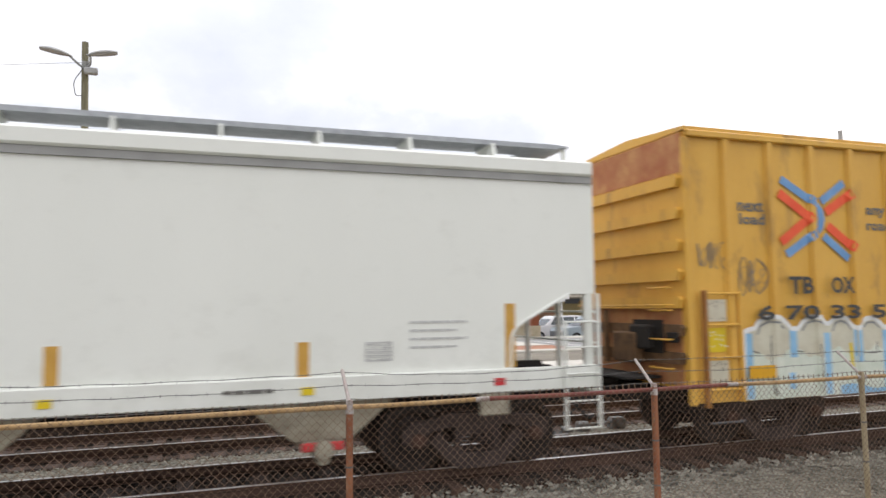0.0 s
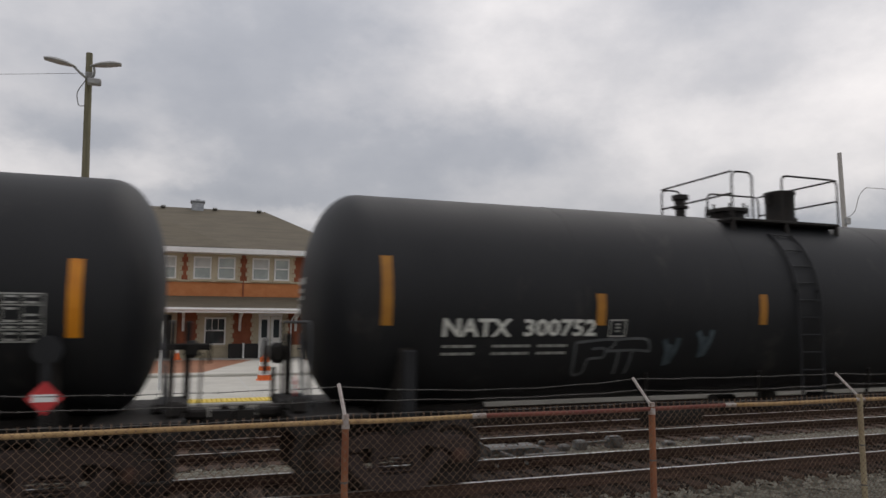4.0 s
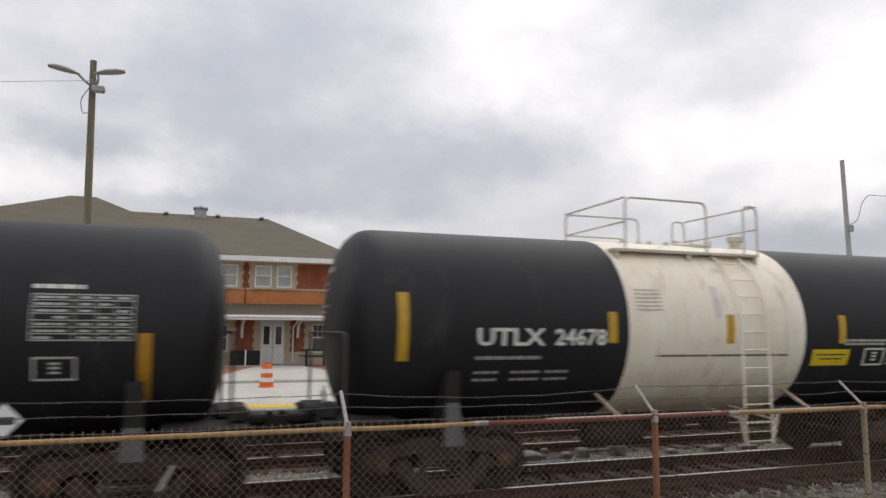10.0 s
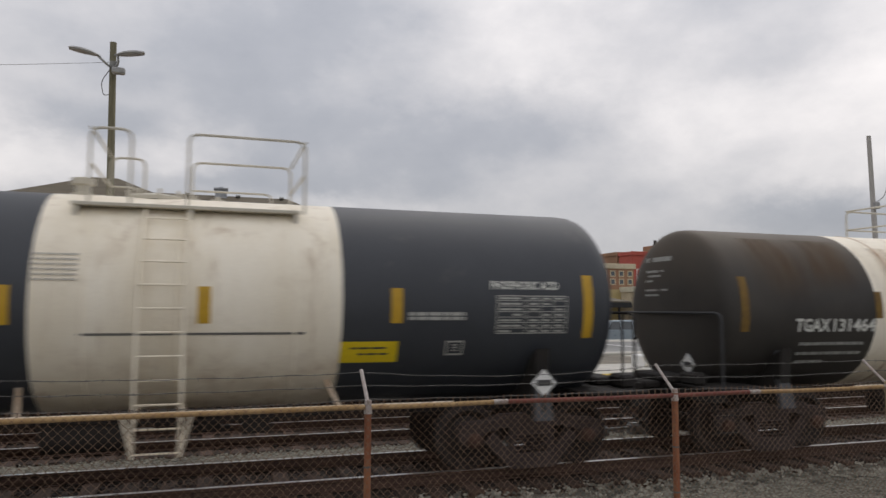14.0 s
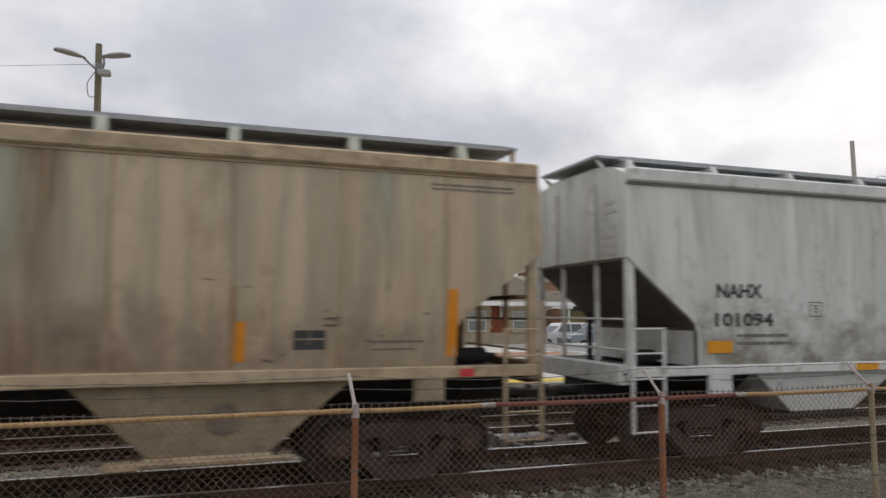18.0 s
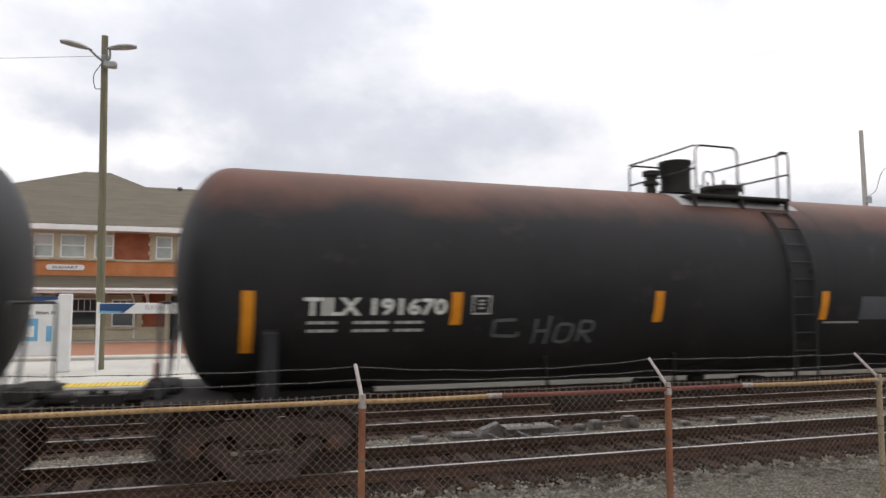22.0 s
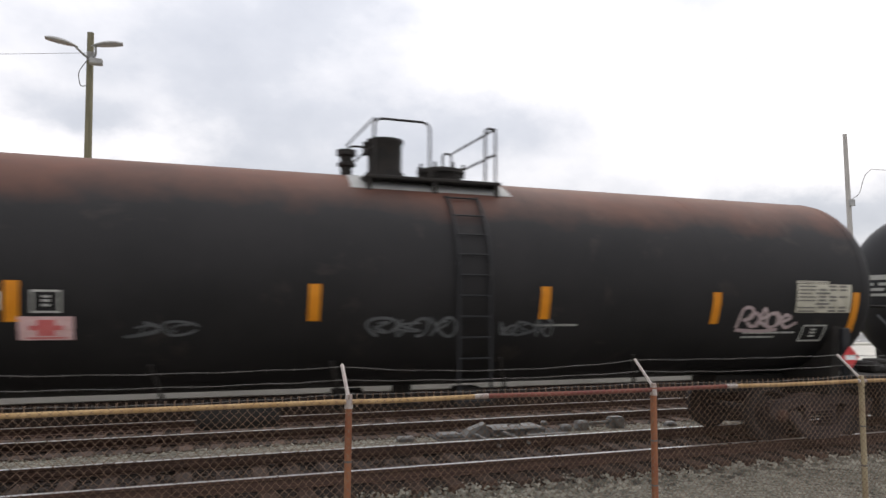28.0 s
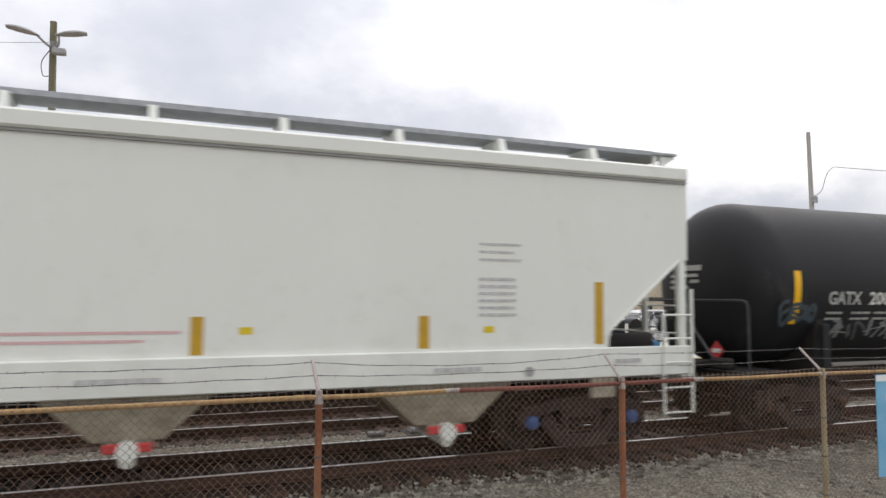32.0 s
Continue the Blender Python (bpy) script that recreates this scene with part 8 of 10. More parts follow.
def totem_tag(car, skin, box):
    """Three short rows of fat strokes, one above the other, fading downwards."""
    top = [ring(0.50, 0.945, 0.10, 0.035, 6), ring(0.70, 0.93, 0.10, 0.04, 6)]
    mid = [[(0.05, 0.84), (0.22, 0.74), (0.30, 0.62)], [(0.30, 0.86), (0.24, 0.72)], [(0.62, 0.82), (0.42, 0.80), (0.40, 0.66), (0.60, 0.64)], [(0.42, 0.73), (0.56, 0.73)], ring(0.80, 0.68, 0.14, 0.15, 8)]
    low = [[(0.40, 0.54), (0.20, 0.56), (0.14, 0.48), (0.34, 0.40), (0.30, 0.30), (0.12, 0.32)], [(0.52, 0.52), (0.50, 0.26)], [(0.52, 0.50), (0.68, 0.46), (0.56, 0.36)], [(0.96, 0.50), (0.78, 0.48), (0.76, 0.32), (0.94, 0.30)]]
    foot = [[(0.0, 0.02), (0.3, 0.14), (0.62, 0.16), (0.9, 0.24)], [(0.42, 0.22), (0.36, 0.06)], [(0.62, 0.20), (0.58, 0.02)], [(0.86, 0.16), (0.98, 0.06)]]
    brush(car, skin, box, top + mid, LETTER_DIM, 0.085, "pale fat spray strokes")
    brush(car, skin, box, low, GREY_TAG, 0.09, "dimmer fat spray strokes")
    brush(car, skin, box, foot, GREY_TAG, 0.05, "thin grey spray lines")


def name_tag(car, skin, box, mat, w=0.05):
    """Overlapping rounded loops with a tail, which spell nothing."""
    strokes = [[(0.02, 0.05), (0.08, 0.9), (0.22, 0.95), (0.24, 0.55), (0.10, 0.4)], [(0.14, 0.35), (0.26, 0.75), (0.36, 0.5), (0.28, 0.1), (0.18, 0.3)], [(0.34, 0.05), (0.42, 0.95), (0.47, 0.6), (0.36, 0.4), (0.52, 0.1)],
               ring(0.58, 0.4, 0.09, 0.34, 9, 1.0), [(0.62, 0.8), (0.72, 0.45), (0.66, 0.1)], [(0.70, 0.2), (0.78, 0.65), (0.88, 0.5), (0.76, 0.3), (0.84, 0.05), (1.0, 0.3)], [(0.02, -0.05), (0.4, -0.12), (0.7, -0.05)]]
    brush(car, skin, box, strokes, mat, w, "rounded looping spray-painted tag")


def build_hoppers():
    # clean white hopper behind the boxcar
    m, half = -4.27, 9.83
    pk = [(-11.75, -9.95, -11.05, -10.2, 0.62), (-7.7, -5.7, -7.05, -6.3, 0.62), (-3.5, -1.5, -2.85, -2.1, 0.62), (0.6, 2.6, 1.25, 2.0, 0.62)]
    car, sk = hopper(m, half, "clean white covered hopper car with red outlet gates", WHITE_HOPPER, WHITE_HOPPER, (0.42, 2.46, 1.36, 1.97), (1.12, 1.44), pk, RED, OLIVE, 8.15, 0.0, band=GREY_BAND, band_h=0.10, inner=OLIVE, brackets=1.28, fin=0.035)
    for x, z0, z1 in ((-12.63, 1.48, 2.41), (-9.81, 1.48, 1.93), (-6.99, 1.49, 1.94), (-4.21, 1.48, 1.94), (-1.45, 1.46, 1.90), (1.35, 1.44, 1.87), (4.2, 1.45, 2.33)):
        part("reflective_stripe", patch(Shape(), sk, x - m - 0.075, z0, x - m + 0.075, z1), STRIPE_FADED, car)
    writing(car, sk, "NCLX", -12.24 - m, -11.40 - m, 2.32, 2.54, LETTER_BLACK)
    writing(car, sk, "4051", -12.23 - m, -11.43 - m, 1.97, 2.19, LETTER_BLACK)
    weight_lines(car, sk, -12.24 - m, -10.6 - m, 1.76, LETTER_FADED, 2, 0.05)
    part("round_mark", Shape().lathe([(0, 0.03), (0.004, 0.07), (0.004, 0.03)], "y", 12, (-12.45 - m, -1.508, 1.78)), LETTER_FADED, car)
    part("inspection_box", patch(Shape(), sk, -10.6 - m, 2.10, -10.33 - m, 2.33), GREY_PLAIN, car)
    bubble_tag(car, sk, -9.15 - m, 1.40, -7.12 - m, 2.38, INK_TAG)
    for i, w in enumerate((1.45, 0.8, 0.75, 0.4)):
        bars(car, sk, [(2.36 - 0.1 * i, -4.25 - m - w / 2, -4.25 - m + w / 2)], LETTER_SOFT, h=0.03)
    bars(car, sk, [(1.62, -6.1 - m, -5.3 - m), (1.56, -6.1 - m, -5.35 - m), (1.64, -3.2 - m, -2.3 - m), (1.58, -3.2 - m, -2.4 - m)], LETTER_SOFT, h=0.03)
    table(car, sk, 2.15 - m, 1.6, 2.5 - m, 1.85, LETTER_SOFT, 5)
    bars(car, sk, [(2.08 - 0.11 * i, 2.75 - m, 3.55 - m - 0.15 * (i % 2)) for i in range(4)], LETTER_SOFT, h=0.03)
    for x, mat in ((-12.45, RED), (-9.7, SIGN_YELLOW), (-6.9, SIGN_YELLOW), (-1.5, SIGN_YELLOW), (1.4, SIGN_YELLOW), (4.0, RED)):
        part("sill_sticker", Shape().box(x - m - 0.08, -1.572, 1.22, x - m + 0.08, -1.566, 1.32), mat, car)
    part("consolidated_plate", Shape().box(-12.95 - m, -1.58, 0.95, -12.35 - m, -1.55, 1.12, 0.01), WHITE, car)
    bars(car, Skin(lambda z: 1.565), [(1.27, -10.9 - m, -10.1 - m), (1.27, -8.2 - m, -7.6 - m), (1.27, 0.4 - m, 1.0 - m)], LETTER_FADED, h=0.05)

    # weathered grey hopper
    m, half = -137.92, 10.45
    pk = [(-146.0, -142.9, -145.2, -143.9, 0.72), (-141.9, -138.85, -141.5, -140.4, 0.72), (-137.2, -134.2, -136.4, -135.1, 0.72), (-133.2, -130.2, -132.4, -131.1, 0.72)]
    car, sk = hopper(m, half, "weathered grey covered hopper car with maroon graffiti", GREY_HOPPER, GREY_PLAIN, (0.02, 3.12, 1.27, 2.10), (1.35, 1.50), pk, UNDER, GREY_PLAIN, 8.75, 0.035, band=LETTER_FADED, ztop=4.38, brackets=1.60, inner=DARK_SLOPE, nose=0.24, locker=True)
    writing(car, sk, "NAHX", -146.78 - m, -145.90 - m, 2.53, 2.75, LETTER_BLACK)
    writing(car, sk, "101094", -146.81 - m, -145.69 - m, 2.08, 2.30, LETTER_BLACK)
    inspection_box(car, sk, -144.95 - m, 2.24, -144.68 - m, 2.48, 0.02, LETTER_FADED)
    bars(car, sk, [(1.92, -146.4 - m, -145.4 - m), (1.80, -146.4 - m, -145.3 - m)], LETTER_FADED, h=0.05)
    for x0, x1, z0, z1 in ((-146.96, -146.49, 1.68, 1.87), (-129.37, -128.94, 1.68, 1.87)):
        part("reflective_panel", patch(Shape(), sk, x0 - m, z0, x1 - m, z1, 0.018), SIGN_ORANGE, car)
    for x in (-143.8, -140.3, -137.5, -134.9, -132.2):
        part("reflective_panel", Shape().box(x - m - 0.25, -1.575, 1.37, x - m + 0.25, -1.567, 1.48), SIGN_ORANGE, car)
    part("dark_panel", patch(Shape(), sk, -130.9 - m, 1.70, -130.35 - m, 2.02, 0.016), LETTER_BLACK, car)
    bars(car, Skin(lambda z: sk.depth(z) + 0.012), [(1.88, -130.85 - m, -130.4 - m), (1.8, -130.85 - m, -130.45 - m)], GREY_PLAIN, h=0.02)
    fat = [[(0.0, 0.5), (0.06, 0.95), (0.14, 0.8), (0.08, 0.5), (0.16, 0.3), (0.08, 0.05), (0.0, 0.2)], ring(0.25, 0.3, 0.07, 0.28, 8), [(0.36, 0.9), (0.34, 0.5), (0.42, 0.55), (0.44, 0.9)], [(0.38, 0.5), (0.32, 0.1), (0.46, 0.12)], [(0.52, 0.7), (0.60, 0.75), (0.62, 0.4), (0.54, 0.1)], [(0.48, 0.35), (0.60, 0.38)], [(0.70, 0.05), (0.72, 0.7), (0.80, 0.75)], [(0.80, 0.1), (0.90, 0.4), (0.98, 0.1)]]
    brush(car, sk, (-134.9 - m, 1.52, -132.3 - m, 2.02), fat, MAROON_TAG, 0.12, "fat maroon spray-painted letterforms")
    brush(car, sk, (-133.9 - m, 1.53, -131.9 - m, 1.80), [ring(0.1, 0.5, 0.08, 0.45, 8), [(0.3, 0.0), (0.45, 0.6), (0.6, 0.9)], [(0.55, 0.1), (0.75, 0.5), (0.9, 0.1)], [(0.88, 0.7), (0.98, 0.2)]], MAROON_TAG, 0.07, "thinner maroon spray strokes")
    brush(car, sk, (-132.35 - m, 1.93, -131.95 - m, 2.10), [[(0.0, 0.6), (0.5, 0.75), (1.0, 0.6)], [(0.0, 0.3), (0.5, 0.4), (1.0, 0.3)]], RED_SPRAY, 0.10, "red spray patch")
    brush(car, sk, (-133.25 - m, 1.98, -132.45 - m, 2.18), [[(0.0, 0.2), (0.25, 0.9), (0.4, 0.3), (0.0, 0.2)], [(0.45, 0.3), (0.7, 0.8), (1.0, 0.4), (0.7, 0.1), (0.5, 0.5)]], INK_TAG, 0.045, "dark outlined spray mark")
    letter = [[(0.0, 0.0), (0.04, 0.6), (0.10, 0.95)], [(0.10, 0.95), (0.14, 0.5), (0.12, 0.05)], [(0.02, 0.45), (0.14, 0.5)], [(0.20, 0.05), (0.22, 0.95), (0.30, 0.85), (0.32, 0.6)], [(0.22, 0.6), (0.30, 0.1)], [(0.50, 0.15), (0.56, 0.6), (0.60, 0.2)], [(0.64, 0.1), (0.66, 0.75), (0.72, 0.8)], [(0.76, 0.15), (0.80, 0.9)], [(0.84, 0.1), (0.88, 0.7), (0.96, 0.85)], [(0.90, 0.3), (1.0, 0.1)]]
    brush(car, sk, (-131.85 - m, 1.54, -128.85 - m, 2.02), letter, BROWN_SPRAY, 0.08, "brown-mauve spray letterforms")
    brush(car, sk, (-131.6 - m, 1.54, -128.9 - m, 1.92), letter, MAUVE_SPRAY, 0.05, "pale mauve spray shading")

    # weathered tan hopper
    m, half = -160.15, 10.35
    pk = [(-167.9, -164.6, -167.1, -165.7, 0.50), (-163.85, -160.5, -162.93, -161.5, 0.52), (-159.85, -156.55, -159.0, -157.68, 0.47), (-155.75, -152.4, -154.85, -153.45, 0.56)]
    seams = [-169.0, -167.6, -166.3, -164.93, -164.27, -163.57, -162.19, -161.41, -160.17, -159.44, -158.0, -156.56, -156.0, -155.32, -153.95, -152.62, -151.2]
    car, sk = hopper(m, half, "weathered tan covered hopper car streaked with grime", TAN_HOPPER, TAN_PLAIN, (0.02, 3.10, 1.28, 2.12), (1.42, 1.58), pk, TAN_PLAIN, TAN_POCKET, 8.55, 0.10, band=TAN_SEAM, ribs=seams, seam_mat=TAN_SEAM, brackets=1.58, inner=BROWN_SLOPE, first=0.68, fin=0.14, fin_mat=SAGE, coaming=TAN_HOPPER)
    writing(car, sk, "TILX", -168.88 - m, -168.17 - m, 2.51, 2.74, LETTER_FADED)
    writing(car, sk, "165618", -168.88 - m, -167.97 - m, 2.07, 2.28, LETTER_FADED)
    for x, z0, z1 in ((-169.1, 1.69, 2.60), (-162.84, 1.68, 2.15), (-160.08, 1.68, 2.16), (-157.37, 1.68, 2.16), (-153.85, 1.68, 2.17), (-151.11, 1.70, 2.60)):
        part("reflective_stripe", patch(Shape(), sk, x - m - 0.075, z0, x - m + 0.075, z1), STRIPE, car)
    part("dark_panel", patch(Shape(), sk, -153.2 - m, 1.82, -152.8 - m, 2.06), LETTER_BLACK, car)
    bars(car, sk, [(1.94, -153.17 - m, -152.83 - m)], TAN_PLAIN, h=0.02)
    bars(car, sk, [(2.27, -160.75 - m, -159.5 - m)], LETTER_FADED, h=0.03)
    bars(car, sk, [(4.0 - 0.06 * i, -151.4 - m, -150.2 - m) for i in range(2)], LETTER_FADED, h=0.025)
    bars(car, sk, [(1.9, -152.2 - m, -151.5 - m), (1.8, -152.2 - m, -151.6 - m)], LETTER_FADED, h=0.025)
    rnd = random.Random(31)
    marks = Shape()
    for _ in range(90):
        x, z, n = rnd.uniform(-169.3, -151.2) - m, rnd.triangular(1.62, 2.75, 1.75), rnd.uniform(0.04, 0.22)
        up = rnd.uniform(-0.04, 0.05) if rnd.random() < 0.65 else rnd.uniform(0.08, 0.25)
        ribbon(marks, sk, [(x, z), (x + n * 0.5, z + up * 0.3), (x + n, z + up)] if abs(up) < 0.06 else [(x, z), (x + 0.02, z + up * 0.5), (x + 0.01, z + up)], rnd.uniform(0.008, 0.03))
    tagged(part("scuffing", marks, SCUFF, car, "small dark scuffs and scrapes"), kind="stuff")
    for x, z0, z1 in ((-164.27, 1.62, 2.75), (-157.99, 1.65, 3.1), (-160.15, 2.2, 2.9), (-153.93, 1.62, 2.6)):
        part("rust_streak", patch(Shape(), sk, x - m - 0.03, z0, x - m + 0.03, z1, 0.02), TAN_RUST, car)
    brown, sage = (0.235, 0.15, 0.085), (0.40, 0.41, 0.31)
    for i, (x0, x1, z0, z1, colour) in enumerate(((-167.5, -166.6, 1.5, 4.2, brown), (-166.8, -165.7, 1.9, 4.2, brown), (-166.1, -165.3, 1.8, 4.2, sage), (-165.7, -164.3, 1.8, 4.2, brown), (-164.9, -164.2, 1.9, 4.2, sage),
                                                  (-163.7, -162.7, 2.2, 4.2, sage), (-157.4, -155.8, 1.9, 4.2, sage), (-156.4, -155.7, 2.0, 4.2, brown), (-152.5, -151.7, 2.4, 4.2, sage))):
        stain = stain_material("dirt_run_on_tan_paint", colour, x0 - m, x1 - m, z0, z1, i + 1, 0.72)
        part("dirt_run", patch(Shape(), sk, x0 - m, z0, x1 - m, z1, 0.008, 12), stain, car, "thin run of dirt down the side")
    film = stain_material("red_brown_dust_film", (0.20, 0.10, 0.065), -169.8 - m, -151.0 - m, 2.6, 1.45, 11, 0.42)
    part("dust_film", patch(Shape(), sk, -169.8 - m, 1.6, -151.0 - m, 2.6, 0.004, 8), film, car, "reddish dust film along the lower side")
    for x in (-166.2, -162.14, -158.16, -153.99):
        part("pocket_plate", Shape().cyl((x - m, -1.405, 1.00), (x - m, -1.33, 0.995), 0.19, 18).cyl((x - m, -1.415, 1.00), (x - m, -1.40, 1.00), 0.06, 8), SCUFF, car, "round dark stained cover plate")
    for x in (-169.0, -150.9):
        part("red_reflector", Shape().box(x - m - 0.1, -1.575, 1.44, x - m + 0.1, -1.567, 1.54), RED, car)

    # second clean white hopper, last of the train
    m, half = -276.40, 9.83
    pk = [(-271.75, -269.6, -271.08, -270.2, 0.58), (-275.65, -273.65, -275.03, -274.25, 0.61), (-279.75, -277.75, -279.1, -278.3, 0.60), (-283.85, -281.85, -283.2, -282.4, 0.60)]
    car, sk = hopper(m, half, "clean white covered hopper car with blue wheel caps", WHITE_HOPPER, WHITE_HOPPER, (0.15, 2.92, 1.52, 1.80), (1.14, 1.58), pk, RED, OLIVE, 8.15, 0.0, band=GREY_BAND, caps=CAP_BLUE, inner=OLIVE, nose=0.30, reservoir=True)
    for x, z0, z1 in ((-268.23, 1.63, 2.55), (-271.02, 1.62, 2.06), (-273.92, 1.60, 2.06)):
        part("reflective_stripe", patch(Shape(), sk, x - m - 0.075, z0, x - m + 0.075, z1), STRIPE_D, car)
    for i in range(3):
        bars(car, sk, [(3.05 - 0.11 * i, -270.2 - m, -269.55 - m - 0.12 * (i % 2))], LETTER_SOFT, h=0.03)
    for i in range(6):
        bars(car, sk, [(2.55 - 0.10 * i, -270.2 - m, -269.65 - m + 0.05 * (i % 2))], LETTER_SOFT, h=0.04)
    for z in (1.86, 1.76):
        part("red_line", patch(Shape(), sk, -276.5 - m, z, -274.1 - m - (0.4 if z < 1.8 else 0), z + 0.035), PINK, car)
    for x, z in ((-273.35, 1.84), (-270.05, 1.82)):
        part("yellow_sticker", patch(Shape(), sk, x - m - 0.08, z, x - m + 0.08, z + 0.09), SIGN_YELLOW, car)
    part("sill_plate", Shape().cyl((-269.45 - m, -1.58, 1.27), (-269.45 - m, -1.56, 1.27), 0.07, 12), GREY_BAND, car)
    bars(car, Skin(lambda z: 1.565), [(1.3, -275.2 - m, -274.3 - m), (1.3, -270.9 - m, -270.2 - m), (1.35, -268.0 - m, -267.5 - m)], LETTER_SOFT, h=0.06)


def build_boxcar():
    m, half, zt, zb = 16.5, 9.28, 5.0, 1.0
    car = thing("box_car", "yellow boxcar with a rusty ribbed end and blue graffiti", "boxcar", "freight train")
    w = 1.52
    part("body", Shape().box(-half, -w, zb, half, w, zt, 0.02), YELLOW_BOX, car)
    part("roof", Shape().prism([(-w - 0.03, zt + 0.004), (-w - 0.03, zt + 0.07), (0, zt + 0.17), (w + 0.03, zt + 0.07), (w + 0.03, zt + 0.004)], "x", -half - 0.03, half + 0.03), YELLOW_BOX, car)
    x = -half + 0.75
    while x < half:
        if abs(x) > 1.75:
            part("side_rib", Shape().prism([(x - 0.08, -w - 0.004), (x + 0.08, -w - 0.004), (x + 0.045, -w - 0.075), (x - 0.045, -w - 0.075)], "z", zb + 0.05, zt - 0.06), YELLOW_BOX, car)
        x += 0.88
    for y in (-1, 1):
        part("side_sill", Shape().box(-half, y * (w - 0.05), 0.78, half, y * (w + 0.02), zb - 0.004, 0.01), YELLOW_BOX, car)
        part("top_rail", Shape().box(-half, y * (w + 0.004), zt - 0.10, half, y * (w + 0.09), zt + 0.003, 0.015), YELLOW_BOX, car)
    door = part("door", Shape().box(-1.6, -w - 0.12, zb + 0.08, 1.6, -w - 0.01, zt - 0.2, 0.02), YELLOW_BOX, car, "yellow sliding plug door")
    for i in range(8):
        part("door_bar", Shape().box(-1.5, -w - 0.15, zb + 0.3 + 0.45 * i, 1.5, -w - 0.121, zb + 0.37 + 0.45 * i, 0.01), YELLOW_BOX, door)
    for side in (-1, 1):
        end = part("end_wall", Shape().box(side * (half + 0.002), -w + 0.02, zb, side * (half + 0.05), w - 0.02, zt - 0.02), YELLOW_BOX, car, "yellow corrugated end")
        part("rust_strip", Shape().box(side * (half + 0.052), -w + 0.03, 4.35, side * (half + 0.06), w - 0.03, zt - 0.03), RUST_BOX, end, "rusty peeling strip under the roof")
        for z in (1.5, 1.93, 2.36, 2.79, 3.25, 3.75, 4.25):
            part("end_corrugation", Shape().prism([(-w + 0.08, z - 0.13), (-w + 0.04, z), (-w + 0.08, z + 0.05), (w - 0.08, z + 0.05), (w - 0.04, z), (w - 0.08, z - 0.13)], "x", side * (half + 0.05), side * (half + 0.15)), YELLOW_BOX if z > 2.0 else RUST_GEAR, end)
        part("corner_post", Shape().box(side * (half - 0.06), -w - 0.05, 0.75, side * (half + 0.06), -w + 0.05, zt - 0.1, 0.02), YELLOW_BOX, car)
        lad = part("ladder", Shape().box(side * (half - 0.19) - 0.03, -w - 0.14, 0.72, side * (half - 0.19) + 0.03, -w - 0.05, 2.50, 0.01), RUST_POST, car, "rust-orange ladder post with yellow rungs")
        part("ladder_stile", Shape().box(side * (half - 0.86) - 0.025, -w - 0.13, 0.78, side * (half - 0.86) + 0.025, -w - 0.05, 2.48, 0.01), YELLOW_BOX, lad)
        for z in (0.49, 0.98, 1.47, 1.97, 2.45):
            part("rung", Shape().tube(bend([(side * (half - 0.22), -w - 0.10, z), (side * (half - 0.86), -w - 0.10, z), (side * (half - 0.88), -w - 0.02, z)], 0.03, 2), 0.018, 6), YELLOW_BOX if z > 0.6 else GUSSET, lad)
        part("rust_panel", Shape().box(side * (half + 0.052), -w + 0.12, 1.04, side * (half + 0.075), w - 0.12, 2.36), RUST_BOX, end, "rust-stained lower end sheet")
        part("valve_box", Shape().box(side * (half + 0.16), -0.86, 1.58, side * (half + 0.32), -0.34, 1.97, 0.03), UNDER, car, "dark valve box")
        # dark plate in place of the shade inside a small slot
        part("end_slot", Shape().box(side * (half + 0.14), -1.42, 1.70, side * (half + 0.17), -1.13, 1.86, 0.01), UNDER, car)
        for z in (1.3, 1.75, 2.2, 2.55):
            part("grab_iron", Shape().tube(bend([(side * (half + 0.16), -1.3, z), (side * (half + 0.26), -1.3, z), (side * (half + 0.26), -0.8, z), (side * (half + 0.16), -0.8, z)], 0.03, 2), 0.015, 5), YELLOW_BOX, car)
        part("brake_platform", Shape().box(side * (half + 0.1), -0.9, 1.12, side * (half + 0.75), 0.9, 1.16, 0.01), UNDER, car)
        part("cushion_unit", Shape().box(side * (half - 2.5), -0.35, 0.72, side * (half + 0.45), 0.35, 1.02, 0.02), UNDER, car)
        part("brake_gear", Shape().box(side * (half + 0.16), -0.55, 1.35, side * (half + 0.36), 0.1, 1.85, 0.03).cyl((side * (half + 0.2), 0.5, 1.3), (side * (half + 0.2), 0.5, 2.2), 0.05, 8), RUST_GEAR, car)
        part("crossover_rail", Shape().tube(bend([(side * (half + 0.05), -1.3, 2.28), (side * (half + 0.3), -1.3, 2.28), (side * (half + 0.3), 1.3, 2.28), (side * (half + 0.05), 1.3, 2.28)], 0.05, 2), 0.018, 6), YELLOW_BOX, car)
        add_coupler(car, side, half + 0.55, UNDER)
        add_truck(car, side * 7.3)
    part("underframe", Shape().box(-half, -0.25, 0.70, half, 0.25, 0.99, 0.02).box(-2, -0.9, 0.55, 2, 0.9, 0.99, 0.02), UNDER, car)
    sk = Skin(lambda z: w + 0.002)
    front = Skin(lambda z: w + 0.077)
    for text, x0, x1, z0, z1 in (("next", 8.20, 8.72, 3.76, 3.94), ("load", 8.22, 8.74, 3.55, 3.73), ("any", 10.95, 11.4, 3.74, 3.92), ("road", 10.95, 11.5, 3.52, 3.70)):
        writing(car, sk, text, x0 - m, x1 - m, z0, z1, LETTER_FADED, "slogan")
